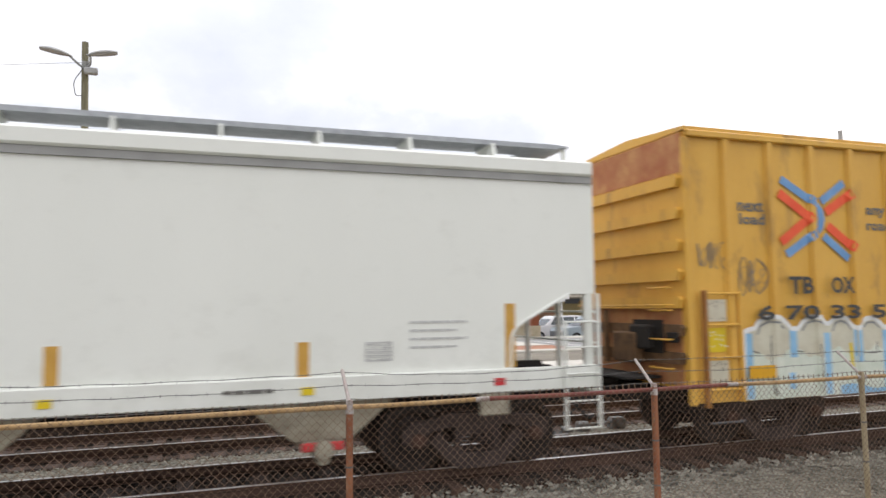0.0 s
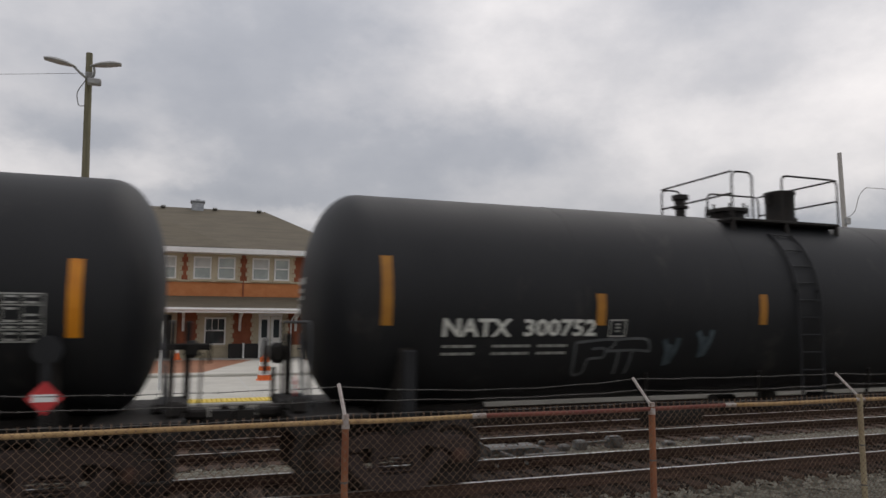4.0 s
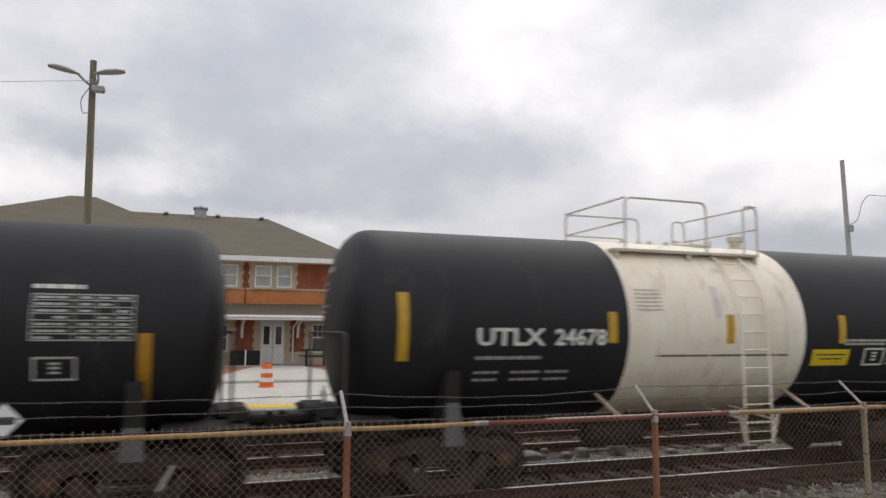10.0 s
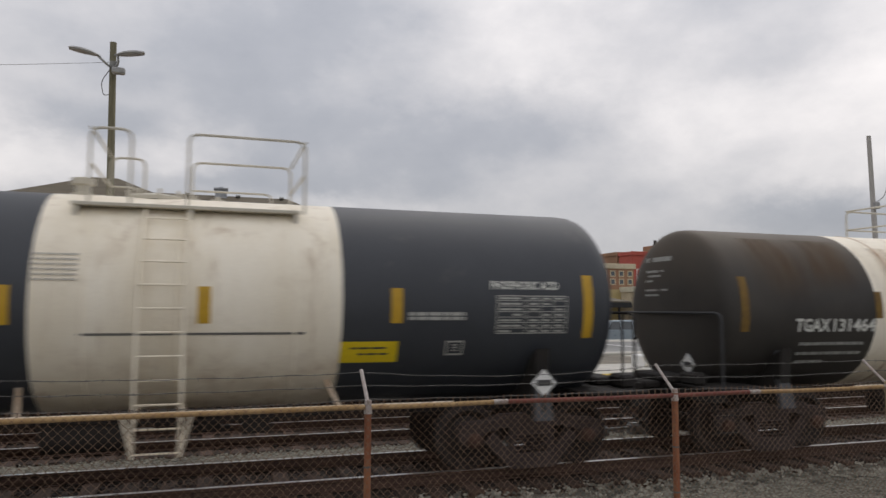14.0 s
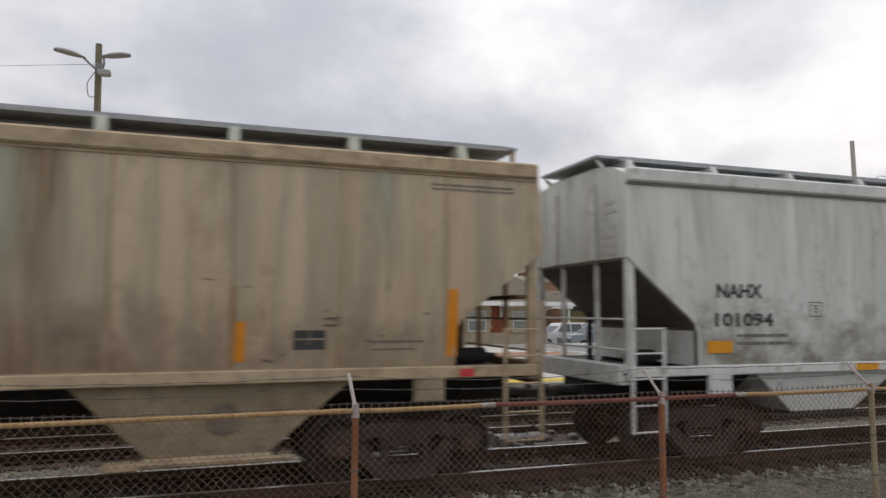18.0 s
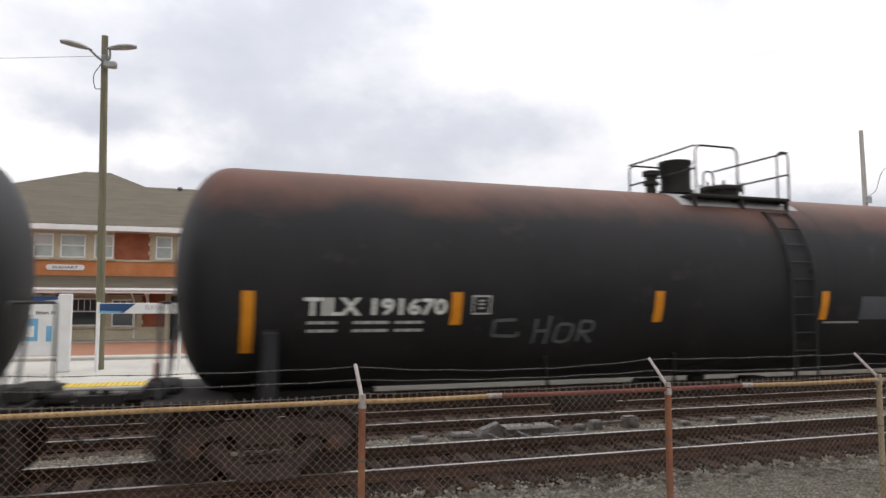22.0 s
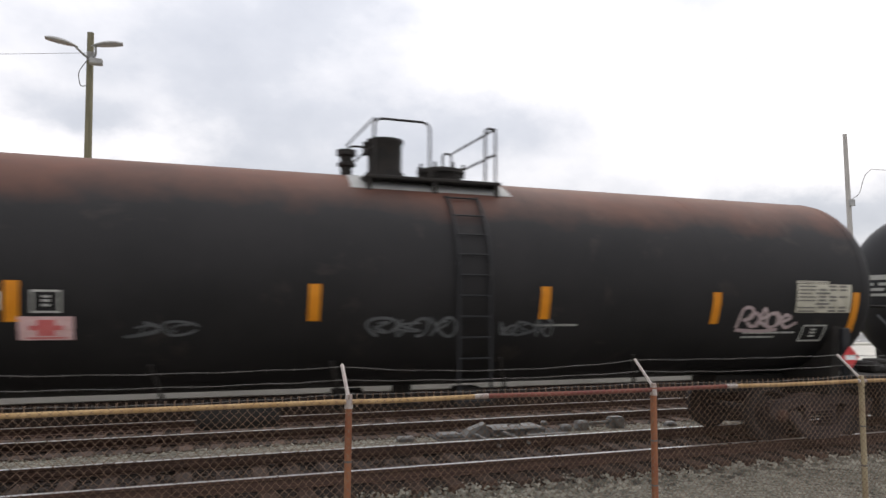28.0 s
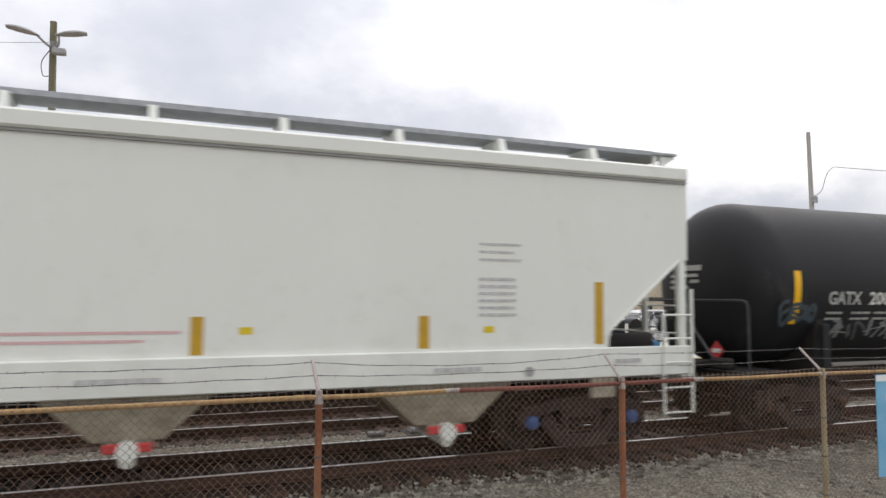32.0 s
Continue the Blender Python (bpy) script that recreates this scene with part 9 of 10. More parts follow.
    writing(car, front, "TB", 9.10 - m, 9.62 - m, 2.44, 2.72, LETTER_BLACK)
    writing(car, front, "OX", 10.0 - m, 10.52 - m, 2.44, 2.72, LETTER_BLACK)
    writing(car, front, "6 70 33 5", 8.44 - m, 11.2 - m, 2.02, 2.26, LETTER_BLACK)
    # paint that follows the ribs of the side
    ribs = [-half + 0.75 + 0.88 * i for i in range(22)]

    class RibSkin(Skin):
        def at(self, x, z, off):
            d = min(abs(x - q) for q in ribs if abs(q) > 1.75)
            deep = w + 0.020 + 0.059 * min(1.0, max(0.0, (0.085 - d) / 0.03))
            return (x, -deep - off, z)

    def along(pts, step=0.03):
        out = [pts[0]]
        for p, q in zip(pts, pts[1:]):
            n = max(1, int(math.hypot(q[0] - p[0], q[1] - p[1]) / step))
            out += [(p[0] + (q[0] - p[0]) * i / n, p[1] + (q[1] - p[1]) * i / n) for i in range(1, n + 1)]
        return out

    def stroke(name, mat, pts, wide, parent, skin, label=""):
        s = Shape()
        ribbon(s, skin, along([(x - m, z) for x, z in pts]), wide)
        return part(name, s, mat, parent, label)
    coat = [RibSkin(lambda z, k=k: w) for k in range(1)][0]

    class Lifted:
        def __init__(self, lift):
            self.lift = lift

        def at(self, x, z, off):
            return coat.at(x, z, self.lift)
    # a plain painted emblem of crossing chevrons
    for k, pts in enumerate((((9.09, 4.32), (9.78, 3.95), (9.90, 3.82), (9.93, 3.69), (9.89, 3.55), (9.78, 3.45), (9.15, 3.08)), ((10.46, 4.32), (9.94, 3.98)), ((10.49, 3.03), (9.96, 3.40)))):
        stroke("emblem_blue", EMBLEM_BLUE, pts, 0.135, car, Lifted(0.004), "blue painted chevron")
    for pts in (((9.04, 4.09), (9.67, 3.70), (9.05, 3.28)), ((10.60, 4.14), (10.03, 3.80)), ((10.05, 3.58), (10.62, 3.20))):
        stroke("emblem_red", EMBLEM_RED, pts, 0.155, car, Lifted(0.006), "orange-red painted chevron")
    # fat outlined graffiti letters
    crest = [(8.20, 1.84), (8.30, 1.88), (8.42, 1.90), (8.50, 2.00), (8.60, 2.05), (8.76, 2.08), (8.95, 2.06), (9.08, 1.96), (9.16, 1.88), (9.30, 1.88), (9.40, 1.98), (9.52, 2.05), (9.65, 2.07), (9.80, 2.04), (9.90, 1.95), (9.97, 1.95), (10.08, 2.03), (10.22, 2.06), (10.36, 2.02), (10.46, 1.92), (10.56, 1.85), (10.66, 1.94), (10.80, 2.02), (10.96, 2.03), (11.10, 1.95), (11.22, 1.85), (11.36, 1.92), (11.52, 2.0), (11.70, 2.0), (11.86, 1.85), (11.90, 1.5)]

    def height(x):
        for p, q in zip(crest, crest[1:]):
            if p[0] <= x <= q[0]:
                return p[1] + (q[1] - p[1]) * (x - p[0]) / max(1e-6, q[0] - p[0])
        return crest[-1][1]

    def field(name, mat, x0, x1, lo, hi, lift, parent, label=""):
        v, f = [], []
        n = int((x1 - x0) / 0.025)
        for i in range(n + 1):
            x = x0 + (x1 - x0) * i / n
            v += [coat.at(x - m, lo(x), lift), coat.at(x - m, hi(x), lift)]
        f = [(2 * i, 2 * i + 2, 2 * i + 3, 2 * i + 1) for i in range(n)]
        return part(name, Shape().add(v, f), mat, parent, label)
    wave = lambda x: 1.48 + 0.07 * math.sin(7 * x) + 0.03 * math.sin(23 * x)
    field("graffiti_lower_fill", MINT_TAG, 8.18, 11.9, lambda x: 0.785, wave, 0.003, car, "pale mint graffiti fill")
    field("graffiti_upper_fill", BUFF_TAG, 8.20, 11.9, wave, lambda x: height(x) - 0.02, 0.003, car, "buff graffiti fill")
    stroke("graffiti_halo", WHITE, [(8.16, 0.82), (8.18, 1.3)] + crest, 0.075, car, Lifted(0.007), "white graffiti outline")
    for x0, x1, z0, z1 in ((8.22, 8.36, 0.80, 1.82), (9.12, 9.27, 1.42, 1.86), (9.08, 9.20, 0.92, 1.18), (9.84, 9.98, 0.80, 1.80), (10.50, 10.62, 1.30, 1.84), (11.15, 11.28, 0.82, 1.82)):
        field("graffiti_shade", SKY_TAG, x0, x1, lambda x: z0, lambda x: z1, 0.006, car, "blue graffiti shading")
    for pts in (((8.46, 1.80), (8.52, 1.93), (8.70, 2.00), (8.90, 1.98), (9.02, 1.88)), ((9.38, 1.84), (9.48, 1.96), (9.65, 2.00), (9.80, 1.95)), ((10.02, 1.82), (10.10, 1.95), (10.22, 1.99), (10.36, 1.94), (10.44, 1.84)), ((10.70, 1.86), (10.82, 1.95), (10.98, 1.95), (11.08, 1.85))):
        stroke("graffiti_line", GREY_TAG, pts, 0.03, car, Lifted(0.008))
    for pts in (((8.74, 1.78), (8.72, 1.2), (8.78, 0.84)), ((9.70, 1.62), (9.74, 1.1), (9.70, 0.84)), ((8.36, 1.55), (8.50, 1.50)), ((9.25, 1.52), (9.40, 1.50)), ((10.75, 1.45), (11.0, 1.44), (11.02, 1.62))):
        stroke("graffiti_line", LETTER_FADED, pts, 0.022, car, Lifted(0.008))
    stroke("graffiti_line", SIGN_YELLOW, [(10.42, 1.62), (10.44, 1.22)], 0.07, car, Lifted(0.007), "bare yellow strip")
    field("graffiti_swoosh", SKY_TAG, 10.15, 11.9, lambda x: 0.785, lambda x: 0.90 + 0.05 * math.sin(5 * x), 0.008, car, "blue graffiti swoosh")
    g0 = Skin(lambda z: w + 0.079)
    part("warning_panel", patch(Shape(), g0, 8.22 - m, 1.12, 8.75 - m, 1.32, 0.012), SIGN_AMBER, car)
    rnd = random.Random(77)
    for x0, x1, z0, z1, mat in ((7.50, 7.86, 1.55, 1.92, SIGN_YELLOW), (7.52, 7.90, 1.05, 1.42, BUFF_TAG), (7.46, 7.92, 2.02, 2.36, BUFF_TAG)):
        part("notice", patch(Shape(), sk, x0 - m, z0, x1 - m, z1, 0.010), mat, car, "worn notice sheet behind the ladder")
        scr = Shape()
        for _ in range(7):
            a, b = rnd.uniform(x0, x1 - 0.08) - m, rnd.uniform(z0 + 0.02, z1 - 0.04)
            ribbon(scr, sk, [(a, b), (a + 0.05, b + rnd.uniform(-0.03, 0.03)), (a + rnd.uniform(0.07, 0.2), b + rnd.uniform(-0.05, 0.05))], 0.02)
        part("notice_scrawl", scr, WHITE if mat is SIGN_YELLOW else SCUFF, car)
    for side in (-1, 1):
        # no hollow here: the recess's shade is a flat dark plate
        part("end_recess", Shape().box(side * (half + 0.152), -1.05, 1.52, side * (half + 0.162), -0.25, 2.05), UNDER, car, "flat dark plate painted as the shade of a recess")
    scrawl(car, sk, 7.4 - m, 2.75, 8.0 - m, 3.35, LETTER_FADED, 101, 3, 0.016)
    scrawl(car, sk, 8.15 - m, 2.35, 8.75 - m, 3.1, LETTER_FADED, 102, 3, 0.016)
    CARS.append((car, m))


build_boxcar()
build_hoppers()
build_oil_tanks()
build_acid_tanks()


# ---- platform and station ----
def build_platform():
    plat = thing("platform", "pale concrete station platform beside the empty track", "platform", kind="structure", shape=Shape().box(-70, PLAT_Y, 0.30, 70, 23.2, PLAT_Z, 0.02), mat=CONCRETE)
    part("platform_footing", Shape().box(-70, PLAT_Y + 0.03, -0.30, 70, PLAT_Y + 0.10, 0.298), BED, plat, "dark brown footing below the platform slab")
    strip = thing("tactile_strip", "yellow tactile warning strip along the platform edge", "tactile paving", kind="structure")
    me = Shape()
    me.box(0, 0, 0, 0.605, 0.70, 0.012)
    for i in range(6):
        for j in range(7):
            me.box(0.06 + 0.097 * i, 0.06 + 0.095 * j, 0.012, 0.09 + 0.097 * i, 0.09 + 0.095 * j, 0.017)
    tile = me.mesh("tile", TACTILE)
    for i in range(70):
        ob = part("tile", tile, None, strip)
        ob.matrix_basis = pose(-12 + 0.61 * i, PLAT_Y + 0.10, PLAT_Z + 0.002)
    joints = Shape()
    for i in range(-20, 40):
        joints.box(i * 1.52, PLAT_Y + 0.9, PLAT_Z + 0.001, i * 1.52 + 0.02, 23.15, PLAT_Z + 0.003)
    tagged(thing("platform_joints", "dark joints between the platform slabs", "joint", kind="stuff", shape=joints, mat=LETTER_SOFT))
    thing("brick_paving", "orange brick paving in front of the station", "paving", kind="structure", shape=Shape().box(-40, 23.9, 0.45, 14.6, 33.0, 0.62), mat=PAVER)
    lot = thing("car_park", "pale worn asphalt car park with white bay lines", "car park", kind="structure", shape=Shape().box(14.604, 23.9, 0.30, 60, 33.0, 0.60), mat=PALE_ASPHALT)
    for i in range(7):
        part("bay_line", Shape().box(15.6 + 2.6 * i, 26.5, 0.601, 15.72 + 2.6 * i, 31.5, 0.605), WHITE, lot)
    thing("kerb", "pale concrete kerb between the platform and the paving", "kerb", kind="structure", shape=Shape().box(-40, 23.22, 0.4, 40, 23.88, 0.70, 0.03), mat=CONCRETE)
    walkp = Shape().add([(x, y, z) for z in (0.5, 0.632) for x, y in ((0.2, 23.7), (6.0, 23.7), (4.9, 33.0), (2.9, 33.0))], [(0, 1, 2, 3), (7, 6, 5, 4), (0, 4, 5, 1), (1, 5, 6, 2), (2, 6, 7, 3), (3, 7, 4, 0)])
    thing("concrete_path", "pale concrete path to the station door", "path", kind="structure", shape=walkp, mat=CONCRETE)
    thing("worn_slab", "greyish-beige concrete strip across the platform", "paving", kind="structure", shape=Shape().box(4.3, 19.7, 0.50, 14.4, 23.15, PLAT_Z + 0.006), mat=BEIGE_SLAB)
    thing("terrace", "pale concrete terrace before the station wing", "paving", kind="structure", shape=Shape().box(6.3, 27.4, 0.5, 14.58, 33.01, 0.634), mat=CONCRETE)
    thing("station_apron", "pale concrete strip along the station wall", "pavement", kind="structure", shape=Shape().box(-40, 33.02, 0.45, 40, 35.0, 0.625, 0.02), mat=CONCRETE)
    thing("street", "grey asphalt street and car park beyond the platform", "street", kind="structure", shape=Shape().box(17.5, 35.32, -0.45, 90, 85, 0.0), mat=ASPHALT)


def window(parent, x, z0, w, h, y, sashes=True, frame=WHITE, glass=None, grid=0, blind=False):
    """A sash window set in the wall plane y: frame, two panes, meeting rail, sill."""
    win = part("window", Shape().box(x, y - 0.06, z0, x + 0.07, y + 0.10, z0 + h, 0.01).box(x + w - 0.07, y - 0.06, z0, x + w, y + 0.10, z0 + h, 0.01).box(x + 0.07, y - 0.06, z0 + h - 0.08, x + w - 0.07, y + 0.10, z0 + h, 0.01).box(x + 0.07, y - 0.06, z0, x + w - 0.07, y + 0.10, z0 + 0.07, 0.01), frame, parent, "white painted sash window")
    zm = z0 + h * 0.52
    part("pane", Shape().box(x + 0.07, y + 0.003, z0 + 0.07, x + w - 0.07, y + 0.009, zm), glass or (PALE_GLASS if grid == 0 else GLASS), win)
    part("pane", Shape().box(x + 0.07, y - 0.014, zm, x + w - 0.07, y - 0.008, z0 + h - 0.08), BLIND if blind else (glass or (PALE_GLASS if grid == 0 else GLASS)), win)
    part("meeting_rail", Shape().box(x + 0.07, y - 0.03, zm - 0.03, x + w - 0.07, y + 0.05, zm + 0.03, 0.005), frame, win)
    for i in range(1, grid):
        gx = x + 0.07 + (w - 0.14) * i / grid
        part("glazing_bar", Shape().box(gx - 0.015, y - 0.02, zm + 0.03, gx + 0.015, y + 0.03, z0 + h - 0.08), frame, win)
    part("sill", Shape().box(x - 0.08, y - 0.14, z0 - 0.10, x + w + 0.08, y + 0.1, z0 - 0.004, 0.015), STONE, win)
    return win


def quoins(parent, x, z0, z1, y, side):
    """Toothed stone blocks at the edge of an opening."""
    z, k = z0, 0
    while z < z1 - 0.05:
        w = 0.30 if k % 2 else 0.18
        part("quoin", Shape().box(x, y - 0.04, z + 0.008, x + side * w, y + 0.05, min(z + 0.21, z1) - 0.008, 0.008), STONE, parent)
        z, k = z + 0.21, k + 1


def build_station():
    Y, YB = 35.0, 46.0
    st = thing("station_house", "two-storey red brick station with a brown hipped roof", "station building")
    base = -0.3
    part("upper_wall", Shape().box(-14, Y, 3.47, 7.15, YB, 5.55), BRICK, st, "red brick upper wall")
    part("lower_wall", Shape().box(-14, Y + 0.004, base, 7.15, YB, 3.47), BRICK, st, "dark red brick lower wall")
    part("brick_band", Shape().box(-14.02, Y - 0.05, 3.47, 7.20, Y + 0.02, 4.12, 0.01), BRICK_O, st, "orange brick band")
    part("string_course", Shape().box(-14.03, Y - 0.10, 4.12, 7.22, Y + 0.02, 4.22, 0.02), STONE, st)
    part("stone_base", Shape().box(-14.03, Y - 0.08, base, 7.22, Y + 0.02, 1.20, 0.02), STONE, st, "buff stone base course")
    part("bay_front", Shape().box(-14.0, Y - 0.04, 4.22, -3.92, Y + 0.02, 5.50, 0.01), STONE, st, "buff stone front of the bay")
    # upper windows in pairs
    for x, w, blind in ((-2.2, 0.72, False), (-1.27, 0.72, True), (0.19, 0.80, True), (1.27, 0.80, False), (2.84, 0.80, True), (3.87, 0.72, False), (-7.15, 0.8, True), (-6.1, 1.02, False), (-4.75, 0.8, True), (-8.6, 0.9, False), (-10.5, 0.9, True)):
        window(st, x, 4.26, w, 1.06, Y - 0.05, blind=blind)
    for a, b in ((-2.36, -0.40), (0.04, 2.20), (2.70, 4.74)):
        part("stone_surround", Shape().box(a, Y - 0.03, 4.22, b, Y + 0.02, 5.48, 0.008), STONE, st)
        quoins(st, a, 4.22, 5.45, Y, -0.5)
        quoins(st, b, 4.22, 5.45, Y, 0.5)
    # lower openings
    for x, z, w, h, grid in ((0.77, 1.22, 0.96, 1.28, 3), (5.62, 1.15, 1.05, 1.40, 4), (-3.95, 1.2, 0.95, 1.25, 3), (-5.6, 1.25, 1.1, 1.25, 4), (-7.6, 1.25, 1.1, 1.25, 4), (-9.8, 1.25, 1.1, 1.25, 4)):
        window(st, x, z, w, h, Y - 0.06, grid=grid)
        part("stone_surround", Shape().box(x - 0.22, Y - 0.045, z - 0.1, x + w + 0.22, Y + 0.02, z + h + 0.2, 0.008), STONE, st)
        quoins(st, x - 0.22, z - 0.1, z + h + 0.2, Y - 0.01, -0.5)
        quoins(st, x + w + 0.22, z - 0.1, z + h + 0.2, Y - 0.01, 0.5)
    part("stone_surround", Shape().box(3.0, Y - 0.045, base, 4.5, Y + 0.02, 2.78, 0.008), STONE, st)
    quoins(st, 3.0, 1.2, 2.75, Y - 0.01, -0.5)
    quoins(st, 4.5, 1.2, 2.75, Y - 0.01, 0.5)
    for x in (3.22, 3.78):
        d = part("door", Shape().box(x, Y - 0.10, 0.63, x + 0.53, Y - 0.02, 2.55, 0.012), WHITE, st, "white panelled double door leaf")
        part("door_light", Shape().box(x + 0.13, Y - 0.108, 1.55, x + 0.40, Y - 0.10, 2.40), GLASS, d)
        part("door_panel", Shape().box(x + 0.10, Y - 0.115, 0.80, x + 0.43, Y - 0.101, 1.35, 0.006), WHITE, d)
        part("door_knob", Shape().cyl((x + (0.48 if x < 3.5 else 0.05), Y - 0.15, 1.42), (x + (0.48 if x < 3.5 else 0.05), Y - 0.10, 1.42), 0.03, 8), GALV, d)
    part("transom", Shape().box(3.20, Y - 0.09, 2.56, 4.33, Y - 0.02, 2.66), WHITE, st)
    d = part("door", Shape().box(-1.47, Y - 0.08, 0.62, -0.66, Y - 0.02, 2.60, 0.012), DARK, st, "dark doorway with stair rail")
    part("stone_surround", Shape().box(-1.72, Y - 0.045, base, -0.42, Y + 0.02, 2.78, 0.008), STONE, st)
    # canopy
    canopy = part("canopy", Shape().prism([(32.95, 2.86), (Y - 0.03, 3.47), (Y - 0.03, 3.30), (32.95, 2.74)], "x", -14.6, 9.4), ROOF, st, "brown shingled canopy over the platform side")
    part("canopy_fascia", Shape().box(-14.6, 32.88, 2.68, 9.4, 32.945, 2.90, 0.01), WHITE, canopy)
    part("gutter", Shape().cyl((-14.6, 32.84, 2.83), (9.4, 32.84, 2.83), 0.05, 8), WHITE, canopy)
    for x in (-9.4, -6.8, -4.4, -2.45, -0.15, 2.35, 4.95, 7.3):
        part("bracket", Shape().prism([(Y - 0.1, 1.85), (Y - 0.1, 2.75), (33.1, 2.75), (Y - 0.35, 2.45)], "x", x - 0.06, x + 0.06), WHITE, canopy)
    for x in (4.72, -3.0):
        part("downpipe", Shape().tube(bend([(x, 32.9, 2.75), (x, Y - 0.2, 2.35), (x, Y - 0.12, 0.7)], 0.15, 3), 0.04, 8), WHITE, st)
    part("downpipe", Shape().cyl((2.45, Y - 0.08, 3.2), (2.45, Y - 0.08, 5.5), 0.04, 8), BRICK, st)
    part("downpipe", Shape().tube(bend([(7.75, 34.1, 5.42), (7.12, Y - 0.1, 4.95), (7.12, Y - 0.1, 3.5)], 0.15, 3), 0.045, 8), WHITE, st)
    # roof: long hip and a taller hip over the bay
    e0, zr = 34.0, 8.34

    def hip(x0, x1, y0, y1, ze, r0, r1, yr, zr):
        v = [(x0, y0, ze), (x1, y0, ze), (x1, y1, ze), (x0, y1, ze), (r0, yr, zr), (r1, yr, zr)]
        return v, [(0, 1, 5, 4), (1, 2, 5), (2, 3, 4, 5), (3, 0, 4), (3, 2, 1, 0)]
    part("roof", Shape().add(*hip(-8.0, 7.95, e0, 46.6, 5.66, -3.6, 3.84, 40.0, zr)), ROOF, st, "brown-grey shingled hipped roof")
    part("bay_roof", Shape().add(*hip(-14.6, 2.0, e0 - 0.01, 46.8, 5.68, -6.0, -4.8, 40.0, 8.98)), ROOF, st, "brown-grey shingled hip over the bay")
    part("eaves_board", Shape().box(-14.6, e0 - 0.02, 5.42, 7.97, e0 + 0.06, 5.655, 0.01).box(7.90, e0 + 0.06, 5.42, 7.98, 46.6, 5.655, 0.01), WHITE, st, "white eaves board")
    part("soffit", Shape().box(-14.6, e0 + 0.06, 5.44, 7.9, 46.5, 5.50), WHITE, st)
    vent = part("roof_vent", Shape().box(0.0, 39.6, 8.1, 0.62, 40.3, 8.62, 0.02), GALV, st)
    part("vent_cap", Shape().box(-0.06, 39.54, 8.62, 0.68, 40.36, 8.72, 0.02).box(0.2, 39.8, 8.72, 0.42, 40.1, 8.80), GALV, vent)
    for x, y, z in ((-5.2, 39.7, 8.96), (-3.4, 39.6, 8.32), (-1.4, 39.6, 8.32), (1.2, 39.6, 8.32), (3.5, 39.6, 8.32)):
        part("ridge_cap", Shape().box(x - 0.12, y, z - 0.04, x + 0.12, y + 0.3, z + 0.05, 0.02), LAMP_GREY, st)
    # name board
    caps = [(-5.22 + 0.12 * math.cos(radians(t)), 3.835 + 0.12 * math.sin(radians(t))) for t in range(-90, 91, 15)] + [(-6.50 + 0.12 * math.cos(radians(t)), 3.835 + 0.12 * math.sin(radians(t))) for t in range(90, 271, 15)]
    s = Shape().prism(caps, "y", Y - 0.11, Y - 0.06)
    board = part("name_board", s, WHITE, st, "white station name board")
    v, f = letters("ELKHART", 0.11, 1.0)
    part("name", Shape().add([(-6.36 + p[0], Y - 0.116, 3.78 + p[2]) for p in v], f), LETTER_FADED, board)
    # one-storey wing
    wing = thing("station_wing", "one-storey brick wing of the station under a brown hipped roof", "station building")
    part("wall", Shape().box(7.2, Y + 0.8, base, 18.4, 45, 2.85), BRICK, wing, "red brick wall")
    part("stone_base", Shape().box(7.2, Y + 0.72, base, 18.46, Y + 0.82, 1.20, 0.02), STONE, wing)
    part("roof", Shape().add(*hip(7.1, 19.3, 34.0, 46.0, 2.84, 7.2, 16.4, 40.5, 5.34)), ROOF, wing, "brown-grey shingled hipped roof")
    part("eaves_board", Shape().box(9.42, 33.95, 2.64, 19.32, 34.04, 2.86, 0.01).box(19.24, 34.04, 2.64, 19.32, 46.0, 2.86, 0.01), WHITE, wing)
    part("soffit", Shape().box(9.4, 34.05, 2.68, 19.23, 36, 2.73), WHITE, wing)
    # stone bays between brick piers: a door, a boarded window, two sash windows
    W = Y + 0.755
    for x0, x1 in ((8.20, 9.70), (10.83, 12.30), (13.48, 14.95), (16.10, 17.57)):
        part("stone_surround", Shape().box(x0, W, 1.205, x1, W + 0.07, 2.66, 0.008), STONE, wing, "buff stone bay")
        quoins(wing, x0, 1.21, 2.64, W + 0.045, -0.5)
        quoins(wing, x1, 1.21, 2.64, W + 0.045, 0.5)
    d = part("door", Shape().box(8.50, W - 0.09, 0.64, 9.40, W - 0.03, 2.20, 0.012), WHITE, wing, "white panelled door")
    part("door_frame", Shape().box(8.40, W - 0.07, 0.63, 8.495, W, 2.60, 0.01).box(9.405, W - 0.07, 0.63, 9.50, W, 2.60, 0.01).box(8.40, W - 0.07, 2.605, 9.50, W, 2.66, 0.01), WHITE, wing)
    part("transom_light", Shape().box(8.50, W - 0.03, 2.22, 9.40, W - 0.01, 2.60), RUST_GEAR, wing, "brown board in the transom")
    for z0, z1 in ((0.80, 1.35), (1.45, 2.08)):
        part("door_panel", Shape().box(8.62, W - 0.104, z0, 9.28, W - 0.091, z1, 0.006), WHITE, d)
    part("door_knob", Shape().cyl((9.32, W - 0.14, 1.40), (9.32, W - 0.09, 1.40), 0.03, 8), GALV, d)
